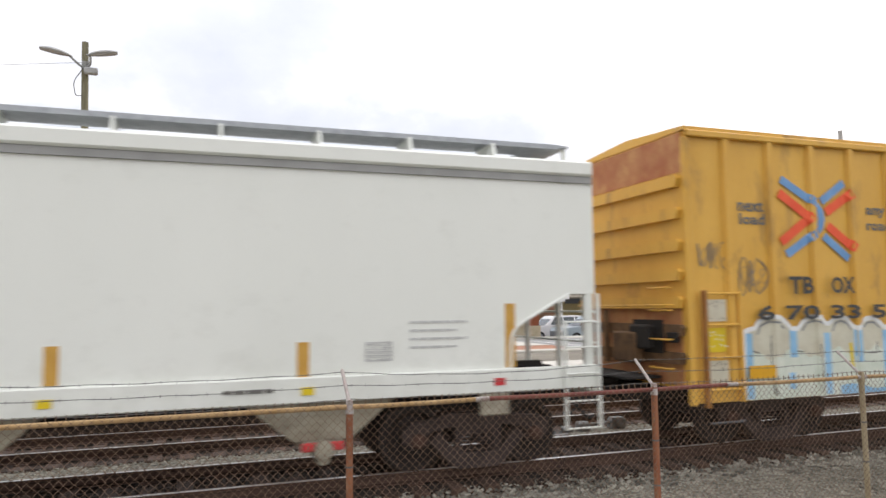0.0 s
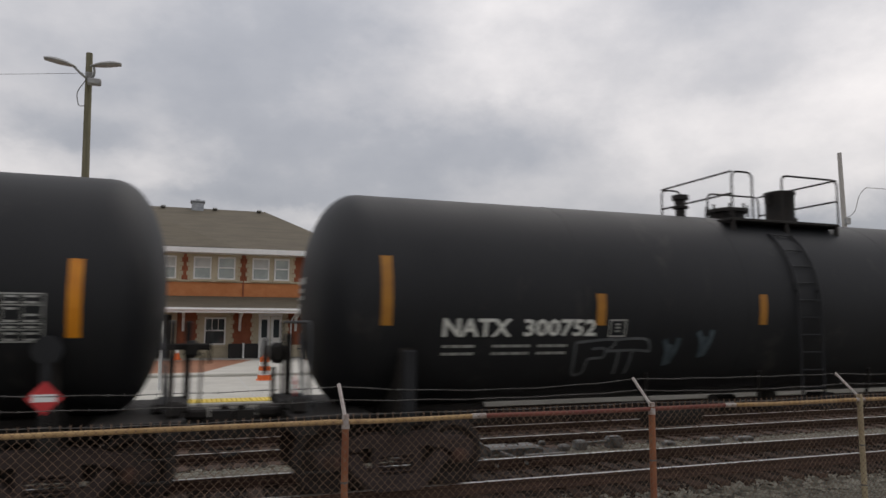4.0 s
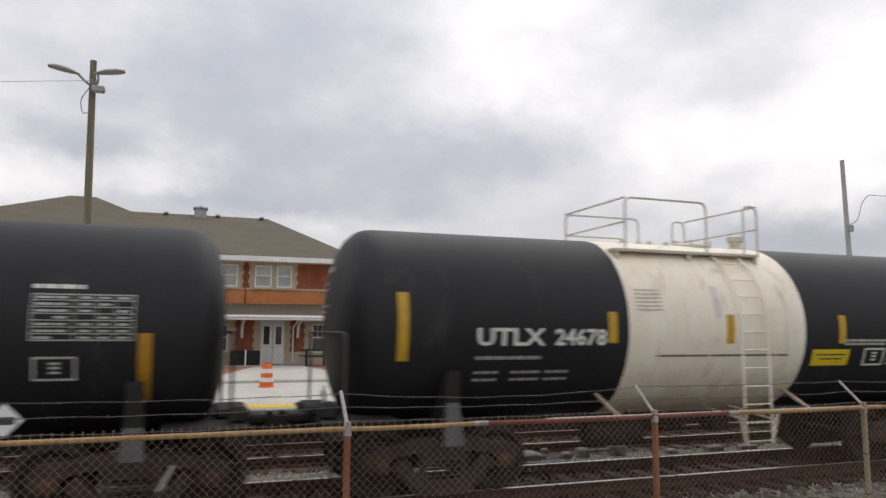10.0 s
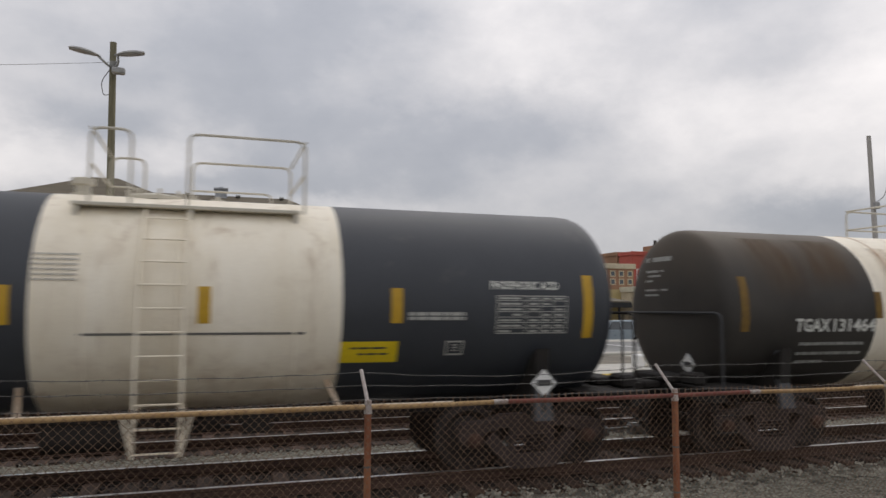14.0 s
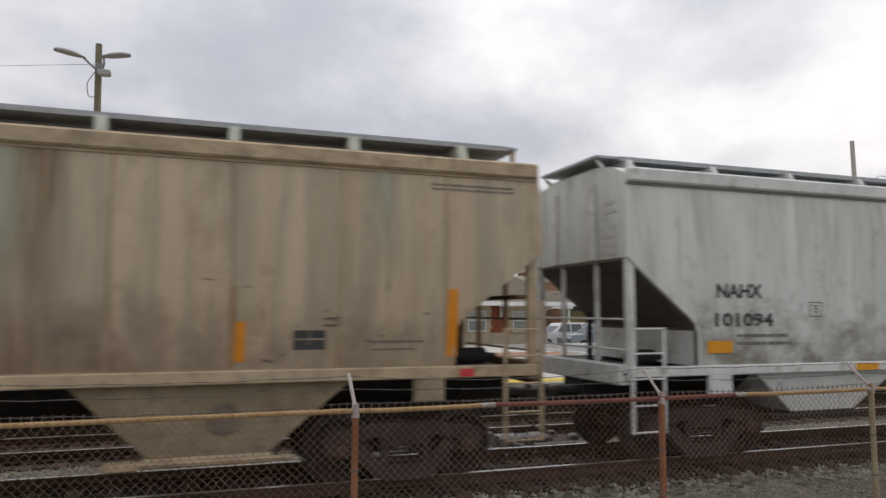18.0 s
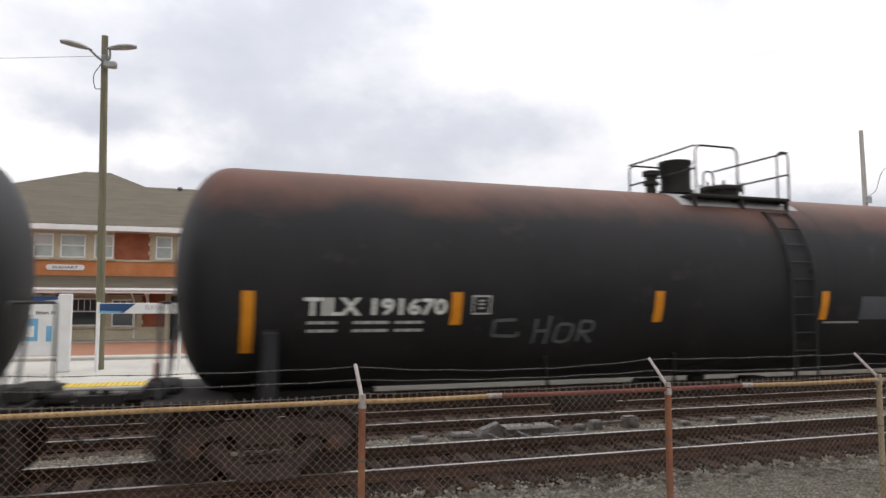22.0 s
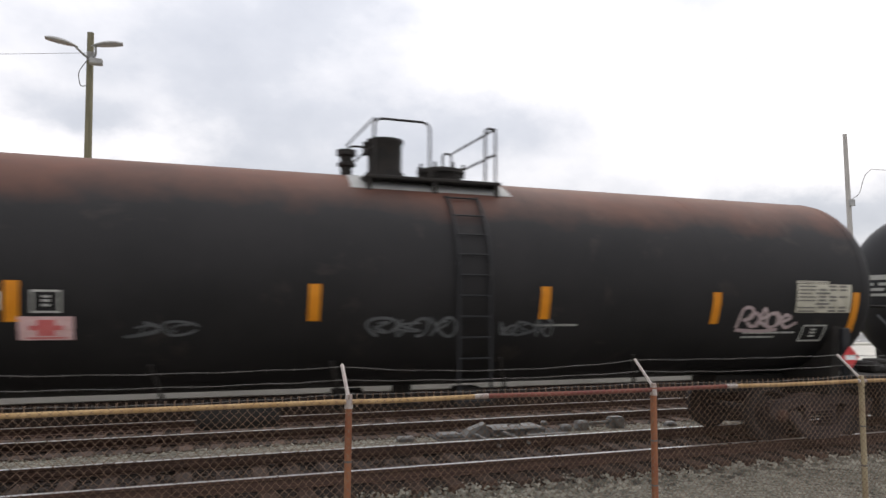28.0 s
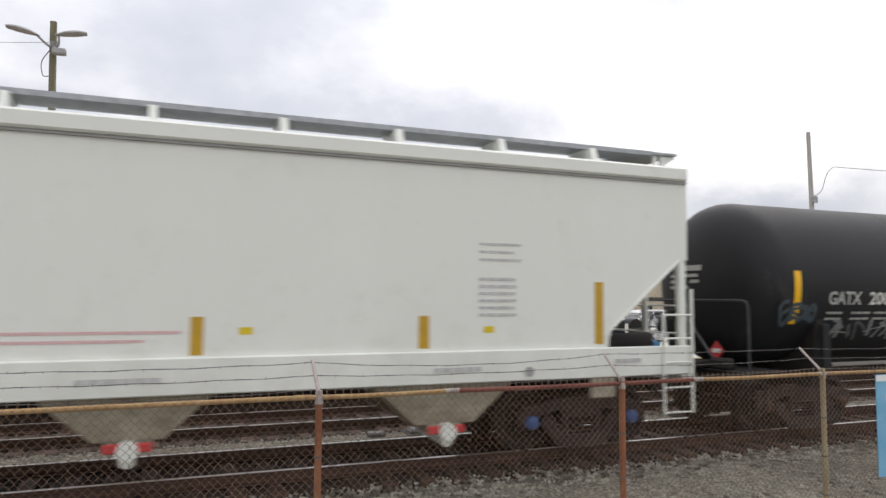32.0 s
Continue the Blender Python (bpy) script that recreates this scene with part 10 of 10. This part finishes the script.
    w = part("window", Shape().box(10.97, W - 0.05, 1.26, 11.06, W + 0.02, 2.40, 0.01).box(11.95, W - 0.05, 1.26, 12.04, W + 0.02, 2.40, 0.01).box(11.065, W - 0.05, 2.30, 11.945, W + 0.02, 2.40, 0.01).box(11.065, W - 0.05, 1.26, 11.945, W + 0.02, 1.35, 0.01), WHITE, wing, "white window closed by a white board")
    part("board", Shape().box(11.068, W - 0.03, 1.355, 11.942, W - 0.01, 2.295), WHITE, w)
    part("notice", Shape().box(11.32, W - 0.038, 1.60, 11.67, W - 0.031, 1.93, 0.003), BUFF_TAG, w, "small notice with a dark picture")
    part("notice_picture", Shape().box(11.35, W - 0.044, 1.62, 11.64, W - 0.039, 1.80), LETTER_BLACK, w)
    part("sill", Shape().box(10.88, W - 0.10, 1.165, 12.13, W + 0.02, 1.255, 0.012), STONE, w)
    for x in (13.70, 16.32):
        window(wing, x, 1.27, 1.05, 1.12, W - 0.015, blind=True)
    for x in (7.68, 10.33, 12.98, 15.60, 18.1):
        part("bracket", Shape().prism([(Y + 0.7, 1.95), (Y + 0.7, 2.68), (34.2, 2.68), (Y + 0.4, 2.4)], "x", x - 0.08, x + 0.08), WHITE, wing)
    part("roof_pipe", Shape().box(12.52, 37.1, 3.7, 12.68, 37.25, 4.27, 0.02), WHITE, wing, "short white vent pipe")
    for x in (9.3, 10.9, 12.5, 14.1, 15.7):
        part("ridge_cap", Shape().box(x - 0.14, 40.40, 5.30, x + 0.14, 40.60, 5.40, 0.02), LAMP_GREY, wing)


def build_platform_things():
    # lamp pole with two heads
    x, y = -2.62, 20.0
    pole = thing("lamp_pole", "tall grey-green timber lamp pole with two street lamps", "lamp pole")
    part("shaft", Shape().cyl((x + 0.13, y, PLAT_Z), (x - 0.04, y, 9.24), 0.112, 14, 0.082), TIMBER, pole)
    for side, hx, hz in ((-1, -3.52, 8.84), (1, -1.98, 8.90)):
        part("lamp_arm", Shape().tube(bend([(x - 0.03, y - 0.1, 8.52), (x + side * 0.14, y - 0.25, 8.56), (hx - side * 0.52, y - 0.3, hz - 0.06)], 0.12, 5), 0.03, 8), LAMP_GREY, pole)
        head = Shape()
        v, f = [], []
        n, m = 9, 10
        for i in range(n):
            t = i / (n - 1)
            w = 0.15 * math.sin(math.pi * min(1, 0.12 + 0.9 * t)) ** 0.7 + 0.02
            for k in range(m):
                a = 2 * math.pi * k / m
                v.append((hx + side * (0.12 - 0.82 * t * 0.9), y - 0.3 + w * math.cos(a), hz + 0.03 - 0.13 * t * (0.5 + 0.5 * t) + (0.30 if math.sin(a) < 0 else 0.48) * w * math.sin(a)))
        f = [(i * m + k, i * m + (k + 1) % m, (i + 1) * m + (k + 1) % m, (i + 1) * m + k) for i in range(n - 1) for k in range(m)] + [tuple(range(m)), tuple((n - 1) * m + k for k in range(m))]
        part("lamp_head", head.add(v, f, True), LAMP_GREY, pole, "grey cobra-style lamp head")
    part("flood_light", Shape().box(x - 0.02, y - 0.32, 8.34, x + 0.30, y - 0.12, 8.50, 0.03).cyl((x, y - 0.1, 8.55), (x, y - 0.14, 8.70), 0.09, 10), LAMP_GREY, pole)
    part("cable_loop", Shape().tube(bend([(x - 0.05, y - 0.16, 8.5), (x - 0.27, y - 0.2, 8.1), (x - 0.2, y - 0.18, 7.75), (x - 0.05, y - 0.15, 7.8)], 0.15, 4), 0.012, 5), BARB, pole)
    thing("overhead_wire", "thin overhead wire running from the lamp pole", "wire", shape=Shape().tube([(x - 0.1, y, 8.70), (x - 2.2, y + 0.1, 8.44), (x - 6, y + 0.3, 8.06), (x - 14, y + 0.8, 7.5)], 0.0055, 4), mat=BARB)
    # station sign on two posts
    y = 19.2
    sign = thing("station_sign", "white and blue station sign on two white posts", "sign")
    for px in (-2.46, -0.58):
        part("post", Shape().cyl((px, y, PLAT_Z), (px, y, 2.30), 0.045, 12), WHITE, sign)
    part("panel", Shape().box(-2.44, y - 0.03, 2.02, -0.56, y + 0.03, 2.28, 0.01), WHITE, sign)
    part("blue_field", Shape().prism([(-2.43, 2.035), (-1.90, 2.035), (-1.62, 2.265), (-2.43, 2.265)], "y", y - 0.036, y - 0.031), NAVY, sign)
    part("light_field", Shape().prism([(-2.43, 2.035), (-1.98, 2.035), (-1.92, 2.07), (-2.43, 2.09)], "y", y - 0.041, y - 0.037), SKYBLUE, sign)
    v, f = letters("ELKHART, IN", 0.13, 0.75)
    part("name", Shape().add([(-1.40 + p[0], y - 0.036, 2.10 + p[2]) for p in v], f), LETTER_SOFT, sign)
    # information board
    y = 19.5
    k = thing("information_board", "white information board with blue header and framed posters", "information board")
    part("panel", Shape().box(-5.6, y - 0.05, 1.0, -3.38, y + 0.05, 2.44, 0.02), WHITE, k)
    for px in (-5.55, -3.23):
        part("post", Shape().box(px - 0.15, y - 0.07, PLAT_Z, px + 0.15, y + 0.07, 2.50, 0.02), WHITE, k)
    part("header", Shape().prism([(-5.38, 2.44), (-3.40, 2.44), (-3.40, 2.36), (-4.3, 2.28), (-5.38, 2.16)], "y", y - 0.058, y - 0.052), NAVY, k)
    part("header_curve", Shape().prism([(-5.38, 2.15), (-4.4, 2.27), (-4.6, 2.21), (-5.38, 2.10)], "y", y - 0.058, y - 0.052), SKYBLUE, k)
    v, f = letters("Elkhart, IN", 0.09, 0.42)
    part("place_name", Shape().add([(-3.86 + p[0], y - 0.056, 1.99 + p[2]) for p in v], f), LETTER_FADED, k)
    for a, b, z0, z1, mat in ((-4.42, -3.80, 1.36, 1.90, SKYBLUE), (-3.70, -3.42, 1.25, 1.90, WHITE), (-5.2, -4.6, 1.36, 1.90, NAVY)):
        p = part("poster", Shape().box(a, y - 0.065, z0, b, y - 0.052, z1, 0.004), mat, k)
        part("poster_image", Shape().box(a + 0.08, y - 0.070, z0 + 0.1, b - 0.08, y - 0.066, z1 - 0.18), WHITE if mat is not WHITE else SKYBLUE, p)
    bx = thing("white_notice_board", "white notice board with a blue corner on a steel frame", "notice board")
    part("panel", Shape().box(5.75, 29.22, 0.98, 7.35, 29.30, 2.05, 0.015), WHITE, bx)
    for px in (5.72, 7.36):
        part("post", Shape().box(px - 0.05, 29.2, 0.60, px + 0.05, 29.32, 2.08, 0.01), WHITE, bx)
    part("blue_corner", Shape().prism([(6.3, 2.05), (7.35, 2.05), (7.35, 1.85)], "y", 29.208, 29.215), NAVY, bx)
    part("lower_rail", Shape().box(5.75, 29.23, 0.84, 7.35, 29.29, 0.88), WHITE, bx)
    # traffic drum and cone
    drum = thing("traffic_drum", "orange and white striped traffic drum on the platform", "traffic drum")
    for i in range(5):
        part("drum_band", Shape().cyl((2.2, 21.6, 0.63 + 0.125 * i), (2.2, 21.6, 0.63 + 0.125 * (i + 1) - 0.004), 0.205 - 0.014 * i, 18, 0.20 - 0.014 * i), ORANGE if i % 2 == 0 else WHITE, drum)
    part("drum_base", Shape().cyl((2.2, 21.6, 0.60), (2.2, 21.6, 0.628), 0.25, 18, 0.23), ORANGE, drum)
    part("drum_handle", Shape().tube(bend([(2.12, 21.6, 1.25), (2.12, 21.6, 1.30), (2.28, 21.6, 1.30), (2.28, 21.6, 1.25)], 0.02, 2), 0.015, 5), ORANGE, drum)
    cone = thing("traffic_cone", "small orange traffic cone with a white collar", "traffic cone")
    part("cone_body", Shape().cyl((-0.35, 33.4, 0.66), (-0.35, 33.4, 1.25), 0.15, 14, 0.03), ORANGE, cone)
    part("collar", Shape().cyl((-0.35, 33.4, 0.93), (-0.35, 33.4, 1.06), 0.098, 14, 0.077), WHITE, cone)
    part("foot", Shape().box(-0.57, 33.18, 0.625, -0.13, 33.62, 0.66, 0.01), ORANGE, cone)
    # boxes by the wall, bench, railings
    for x in (1.85, 2.55):
        u = thing("cooling_unit", "dark cooling unit with white corner posts by the wall", "cooling unit", "cooling units")
        part("casing", Shape().box(x, 34.1, 0.63, x + 0.6, 34.6, 1.28, 0.02), DARK, u)
        part("corner_post", Shape().box(x + 0.61, 34.05, 0.63, x + 0.68, 34.6, 1.32, 0.01), WHITE, u)
        for i in range(6):
            part("grille_slat", Shape().box(x + 0.05, 34.08, 0.72 + 0.09 * i, x + 0.55, 34.098, 0.75 + 0.09 * i), UNDER, u)
    b = thing("picnic_table", "dark metal table with benches in front of the station", "table")
    part("tabletop", Shape().box(4.9, 32.6, 1.32, 6.1, 33.4, 1.37, 0.015), DARK, b)
    for x in (5.1, 5.9):
        part("leg", Shape().box(x - 0.04, 32.95, 0.63, x + 0.04, 33.05, 1.32), DARK, b)
    for yy in (32.2, 33.7):
        part("bench", Shape().box(4.9, yy, 1.03, 6.1, yy + 0.28, 1.07, 0.01), DARK, b)
    for x, n in ((7.66, 1.78), (9.85, 1.32)):
        r = thing("bench", "dark metal bench with a rail back before the wing", "bench", "benches by the wing")
        part("seat", Shape().box(x, 30.1, 0.985, x + n, 30.5, 1.03, 0.01), DARK, r)
        part("top_rail", Shape().cyl((x, 30.52, 1.14), (x + n, 30.52, 1.14), 0.03, 8), DARK, r)
        for lx in (x + 0.12, x + n - 0.16):
            part("leg", Shape().box(lx - 0.03, 30.14, 0.655, lx + 0.03, 30.20, 0.984).box(lx - 0.03, 30.46, 0.655, lx + 0.03, 30.55, 1.14), DARK, r)
            part("foot_bar", Shape().box(lx - 0.035, 30.1, 0.634, lx + 0.035, 30.58, 0.654), DARK, r)
    # blue service cart at the platform edge
    c = thing("service_cart", "blue service cart with dark hose reels on the platform", "service cart")
    part("skip", Shape().add([(12.05, 17.0, 1.29), (13.0, 17.0, 1.29), (13.0, 17.8, 1.29), (12.05, 17.8, 1.29), (12.34, 17.2, 0.72), (12.64, 17.2, 0.72), (12.64, 17.6, 0.72), (12.34, 17.6, 0.72)], [(0, 1, 5, 4), (1, 2, 6, 5), (2, 3, 7, 6), (3, 0, 4, 7), (4, 5, 6, 7), (3, 2, 1, 0)]), CART_BLUE, c, "blue tapered skip")
    part("skip_rib", Shape().box(12.47, 16.97, 0.70, 12.55, 17.2, 1.31, 0.01), WHITE, c)
    part("body", Shape().box(12.9, 17.05, 0.80, 13.7, 17.7, 1.12, 0.05), CART_BLUE, c)
    part("machine", Shape().cyl((12.35, 17.2, 1.52), (12.35, 17.6, 1.52), 0.24, 14).cyl((12.95, 17.2, 1.50), (12.95, 17.6, 1.50), 0.24, 14).box(12.5, 17.1, 1.30, 13.2, 17.6, 1.48, 0.04), DARK, c, "dark hose reels")
    part("handle", Shape().tube(bend([(12.5, 17.3, 1.55), (12.5, 17.3, 1.82), (13.1, 17.3, 1.85), (13.3, 17.3, 1.5)], 0.12, 3), 0.02, 6), LETTER_GREY, c)
    part("side_panel", Shape().box(11.35, 17.05, 0.70, 11.85, 17.7, 1.04, 0.03), WHITE, c)
    for wx in (12.2, 13.2):
        part("wheel", Shape().cyl((wx, 16.98, 0.76), (wx, 17.1, 0.76), 0.16, 16), RUBBER, c)
    w = thing("guard_post", "white guard post on the platform", "post", shape=Shape().cyl((12.28, 16.75, PLAT_Z), (12.28, 16.75, 1.62), 0.05, 10), mat=WHITE)
    rs = thing("track_sign", "small grey sign on a post", "sign")
    part("post", Shape().cyl((12.40, 18.2, PLAT_Z), (12.40, 18.2, 1.95), 0.03, 8), LAMP_GREY, rs)
    part("plate", Shape().box(12.28, 18.15, 1.60, 12.52, 18.17, 1.98, 0.006), LAMP_GREY, rs)
    part("mark", Shape().cyl((12.40, 18.135, 1.84), (12.40, 18.149, 1.84), 0.08, 12), WHITE, rs)
    # street pole to the right
    u = thing("utility_pole", "grey timber utility pole with a hanging cable", "utility pole")
    x, y = 36.6, 31.5
    part("shaft", Shape().cyl((x + 0.3, y, 0.4), (x, y, 12.56), 0.17, 12, 0.12), TIMBER_GREY, u)
    part("cable_loop", Shape().tube(bend([(x + 0.1, y - 0.15, 8.6), (x + 0.75, y - 0.2, 8.9), (x + 1.2, y - 0.2, 10.1), (x + 1.9, y - 0.1, 10.55)], 0.5, 5), 0.02, 5), BARB, u)
    part("pole_box", Shape().box(x - 0.05, y - 0.3, 8.2, x + 0.3, y - 0.13, 8.6, 0.02), LAMP_GREY, u)
    thing("overhead_wire", "thin overhead wire running from the utility pole", "wire", shape=Shape().tube([(x + 1.9, y - 0.1, 10.55), (x + 12, y - 1, 10.5), (x + 30, y - 3, 10.9)], 0.02, 4), mat=BARB)
    l = thing("street_lamp", "thin grey street lamp behind the station wing", "street lamp")
    part("shaft", Shape().tube(bend([(19.8, 60, -0.2), (19.8, 60, 7.7), (20.4, 60, 8.1)], 0.4, 3), 0.045, 8), LAMP_GREY, l)
    part("lamp_head", Shape().box(20.2, 59.8, 8.05, 20.9, 60.2, 8.2, 0.05), LAMP_GREY, l)


def build_town():
    def block(name, label, x0, y0, x1, y1, h, mat, rows, cols, wz, wh, ww, trim=STONE, gl=GLASS):
        b = thing(name, label, "building", "buildings beyond the station")
        part("wall", Shape().box(x0, y0, 0.3, x1, y1, h, 0.03), mat, b)
        part("parapet", Shape().box(x0 - 0.15, y0 - 0.15, h - 0.35, x1 + 0.15, y1 + 0.1, h + 0.2, 0.03), trim, b)
        for r in range(rows):
            for c in range(cols):
                wx = x0 + (x1 - x0) * (c + 0.5) / cols
                wz0 = wz + r * (wh * 1.9)
                win = part("window", Shape().box(wx - ww / 2 - 0.1, y0 - 0.05, wz0 - 0.1, wx + ww / 2 + 0.1, y0 + 0.02, wz0 + wh + 0.1), trim, b)
                part("pane", Shape().box(wx - ww / 2, y0 - 0.062, wz0, wx + ww / 2, y0 - 0.052, wz0 + wh), gl, win)
        return b
    fac = block("brick_factory", "tall brown brick factory with a rooftop block", 57, 92, 84, 110, 10.6, BRICK_FAR, 3, 9, 2.6, 1.2, 1.0, BRICK_FAR)
    part("roof_block", Shape().box(65.4, 93, 10.6, 68.2, 98, 12.3, 0.05), BRICK_FAR, fac)
    part("stack", Shape().cyl((64.6, 93.5, 10.6), (64.6, 93.5, 12.9), 0.22, 10), UNDER, fac)
    red = block("red_building", "red painted brick building with pale frames", 57.0, 88, 63.2, 91.5, 10.4, RED_FAR, 1, 3, 3.2, 1.4, 1.1, RED_FAR)
    for wx, wz in ((57.6, 5.7), (59.6, 5.7), (61.5, 5.7)):
        win = part("window", Shape().box(wx, 87.93, wz, wx + 1.6, 87.99, wz + 2.4), WHITE, red, "pale-framed red window bay")
        for k in range(2):
            part("pane", Shape().box(wx + 0.12, 87.90, wz + 0.12 + 1.14 * k, wx + 1.48, 87.925, wz + 1.14 + 1.14 * k), RED_FAR, win)
    cr = block("cream_building", "cream commercial building with a dark band of windows", 41.2, 62, 66, 70, 4.45, STONE, 1, 9, 0.9, 0.95, 1.3, BUFF_TAG)
    part("dark_band", Shape().box(41.2, 61.9, 2.42, 66, 61.99, 2.56), DARK, cr)
    part("lower_front", Shape().box(41.2, 61.85, -0.3, 66, 61.98, 0.75), BUFF_TAG, cr)
    low = block("low_brick_building", "long low brown brick building with a shaded canopy", 24, 60.5, 32.8, 66, 5.5, BRICK_FAR, 1, 5, 3.4, 0.8, 1.0, BUFF_TAG)
    part("canopy", Shape().prism([(50, 2.95), (60.4, 4.1), (60.4, 3.85), (50, 2.75)], "x", 20, 32.2), ROOF, low)
    part("canopy_fascia", Shape().box(20, 49.9, 2.62, 28, 49.99, 2.98), WHITE, low)
    part("canopy_fascia", Shape().box(28.004, 49.9, 2.45, 32.2, 49.99, 2.85), DARK, low, "dark canopy edge")
    for i in range(4):
        part("canopy_post", Shape().cyl((21 + 3.4 * i, 50.2, -0.3), (21 + 3.4 * i, 50.2, 2.75), 0.1, 8), WHITE if i < 3 else DARK, low)
    upper = block("brick_storey", "upper storey of a brown brick shop row", 33.5, 66, 42.9, 72, 6.95, BRICK_FAR, 2, 9, 5.0, 0.45, 0.42, STONE)
    part("lower_front", Shape().box(33.5, 65.9, -0.3, 42.9, 65.99, 4.4), YELLOW_FRONT, upper, "stained yellow-buff lower front")
    part("awning", Shape().box(33.5, 63.6, 2.9, 41.0, 65.88, 3.15, 0.03), WHITE, upper)


def car_thing(x, y, paint, label, rz=0):
    """A parked estate car: lower body, cabin, glass, four wheels."""
    c = thing("parked_car", label, "car", "parked cars")
    lower = [(-2.25, 0.35), (-2.28, 0.75), (-2.15, 0.95), (-0.95, 1.02), (2.1, 1.05), (2.25, 0.85), (2.28, 0.4)]
    part("body", Shape().prism(lower, "y", -0.88, 0.88), paint, c)
    part("cabin", Shape().add([(-1.05, -0.84, 1.0), (2.1, -0.84, 1.04), (2.1, 0.84, 1.04), (-1.05, 0.84, 1.0), (-0.25, -0.68, 1.62), (1.75, -0.68, 1.64), (1.75, 0.68, 1.64), (-0.25, 0.68, 1.62)], [(0, 1, 5, 4), (1, 2, 6, 5), (2, 3, 7, 6), (3, 0, 4, 7), (4, 5, 6, 7), (3, 2, 1, 0)]), paint, c)
    for side in (-1, 1):
        for a, b in ((-0.62, 0.30), (0.38, 1.15), (1.23, 1.8)):
            part("side_window", Shape().add([(a, side * 0.845, 1.08), (b, side * 0.845, 1.08), (min(b, 1.7), side * 0.70, 1.56), (max(a, -0.22), side * 0.70, 1.56)], [(0, 1, 2, 3)]), GLASS, c)
        for wx in (-1.4, 1.4):
            w = part("wheel", Shape().cyl((wx, side * 0.72, 0.34), (wx, side * 0.90, 0.34), 0.34, 18), RUBBER, c)
            part("rim", Shape().cyl((wx, side * 0.905, 0.34), (wx, side * 0.915, 0.34), 0.2, 12), GALV, w)
    part("windscreen", Shape().add([(-1.02, -0.74, 1.05), (-1.02, 0.74, 1.05), (-0.29, 0.62, 1.58), (-0.29, -0.62, 1.58)], [(0, 1, 2, 3)]), GLASS, c)
    part("headlight", Shape().box(-2.29, -0.80, 0.68, -2.15, -0.45, 0.82, 0.03), WHITE, c)
    part("tail_light", Shape().box(2.15, -0.86, 0.75, 2.29, -0.60, 0.95, 0.03), RED, c)
    c.matrix_world = pose(x, y, 0.0, 0, 0, rz)


YELLOW_FRONT = material("stained_yellow_render", (0.36, 0.27, 0.10), (0.46, 0.38, 0.20), rough=0.85, scale=0.25, bump=0.05)
PALE_ASPHALT = material("pale_worn_asphalt", (0.17, 0.17, 0.165), (0.27, 0.27, 0.26), rough=0.9, scale=0.5, bump=0.15)
ASPHALT = material("worn_grey_asphalt", (0.10, 0.10, 0.098), (0.16, 0.16, 0.155), rough=0.9, scale=0.6, bump=0.2)
PALE_GLASS = material("pale_glass_before_a_blind", (0.27, 0.31, 0.29), (0.43, 0.47, 0.44), rough=0.12, scale=1.3, bump=0.0, spec=0.8)
BLIND = material("pale_window_blind", (0.46, 0.47, 0.45), (0.56, 0.57, 0.55), rough=0.35, scale=3, bump=0.0)
CART_BLUE = material("bright_blue_paint", (0.04, 0.19, 0.42), (0.07, 0.27, 0.52), rough=0.45, scale=4, bump=0.02)
BRICK_FAR = material("brown_orange_brick", (0.24, 0.13, 0.075), (0.34, 0.19, 0.115), rough=0.9, scale=0.5, bump=0.1)
RED_FAR = material("bright_red_painted_brick", (0.40, 0.07, 0.05), (0.48, 0.11, 0.08), rough=0.8, scale=0.5, bump=0.1)
CAR_SILVER = material("silver_blue_car_paint", (0.30, 0.36, 0.40), (0.34, 0.40, 0.44), rough=0.3, metal=0.3, scale=3, bump=0.0)
CAR_WHITE = material("white_car_paint", (0.70, 0.70, 0.70), (0.74, 0.74, 0.74), rough=0.3, scale=3, bump=0.0)
build_platform()
build_station()
build_platform_things()
build_town()
car_thing(23.4, 38.8, CAR_SILVER, "silver-blue hatchback parked beyond the platform")
car_thing(22.4, 41.6, CAR_WHITE, "white car parked beyond the platform")
car_thing(29.5, 38.6, CAR_WHITE, "white estate car parked on the street", 4)


# ---- pieces of the setting that repeat ----
build_ties()
stones("ballast_stones", "loose grey crushed stones beside the track", ROCK, [(15000, -1.2, 14, 6.9, 9.15, -0.375, -0.255), (2600, -2, 16, 9.1, 9.42, -0.235, -0.195), (5200, -5, 20, 11.9, 12.8, -0.17, -0.17)], 11, 0.021)
stones("soiled_ballast_stones", "dark brown soiled stones between the ties", ROCK_BROWN, [(1900, -3, 16, 9.30, 9.7, -0.20, -0.18), (2600, -4, 16, 9.85, 11.2, -0.18, -0.18), (1800, -4, 18, 12.7, 15.2, -0.2, -0.2)], 12, 0.028)


# ---- movement ----
def motions():
    for car, mid in CARS:
        walk(car, [(0.0, pose(mid, TRACK_Y, 0)), (32.0, pose(mid + SPEED * 32.0, TRACK_Y, 0))])
    turn = math.degrees(SPEED / R_WHEEL / 15.0)
    steps = [(k / 15.0, turn * k) for k in range(481)]
    for w, dx in WHEELSETS:
        walk(w, [(t, pose(dx, 0, R_WHEEL, 0, a % 360.0, 0)) for t, a in steps])


motions()
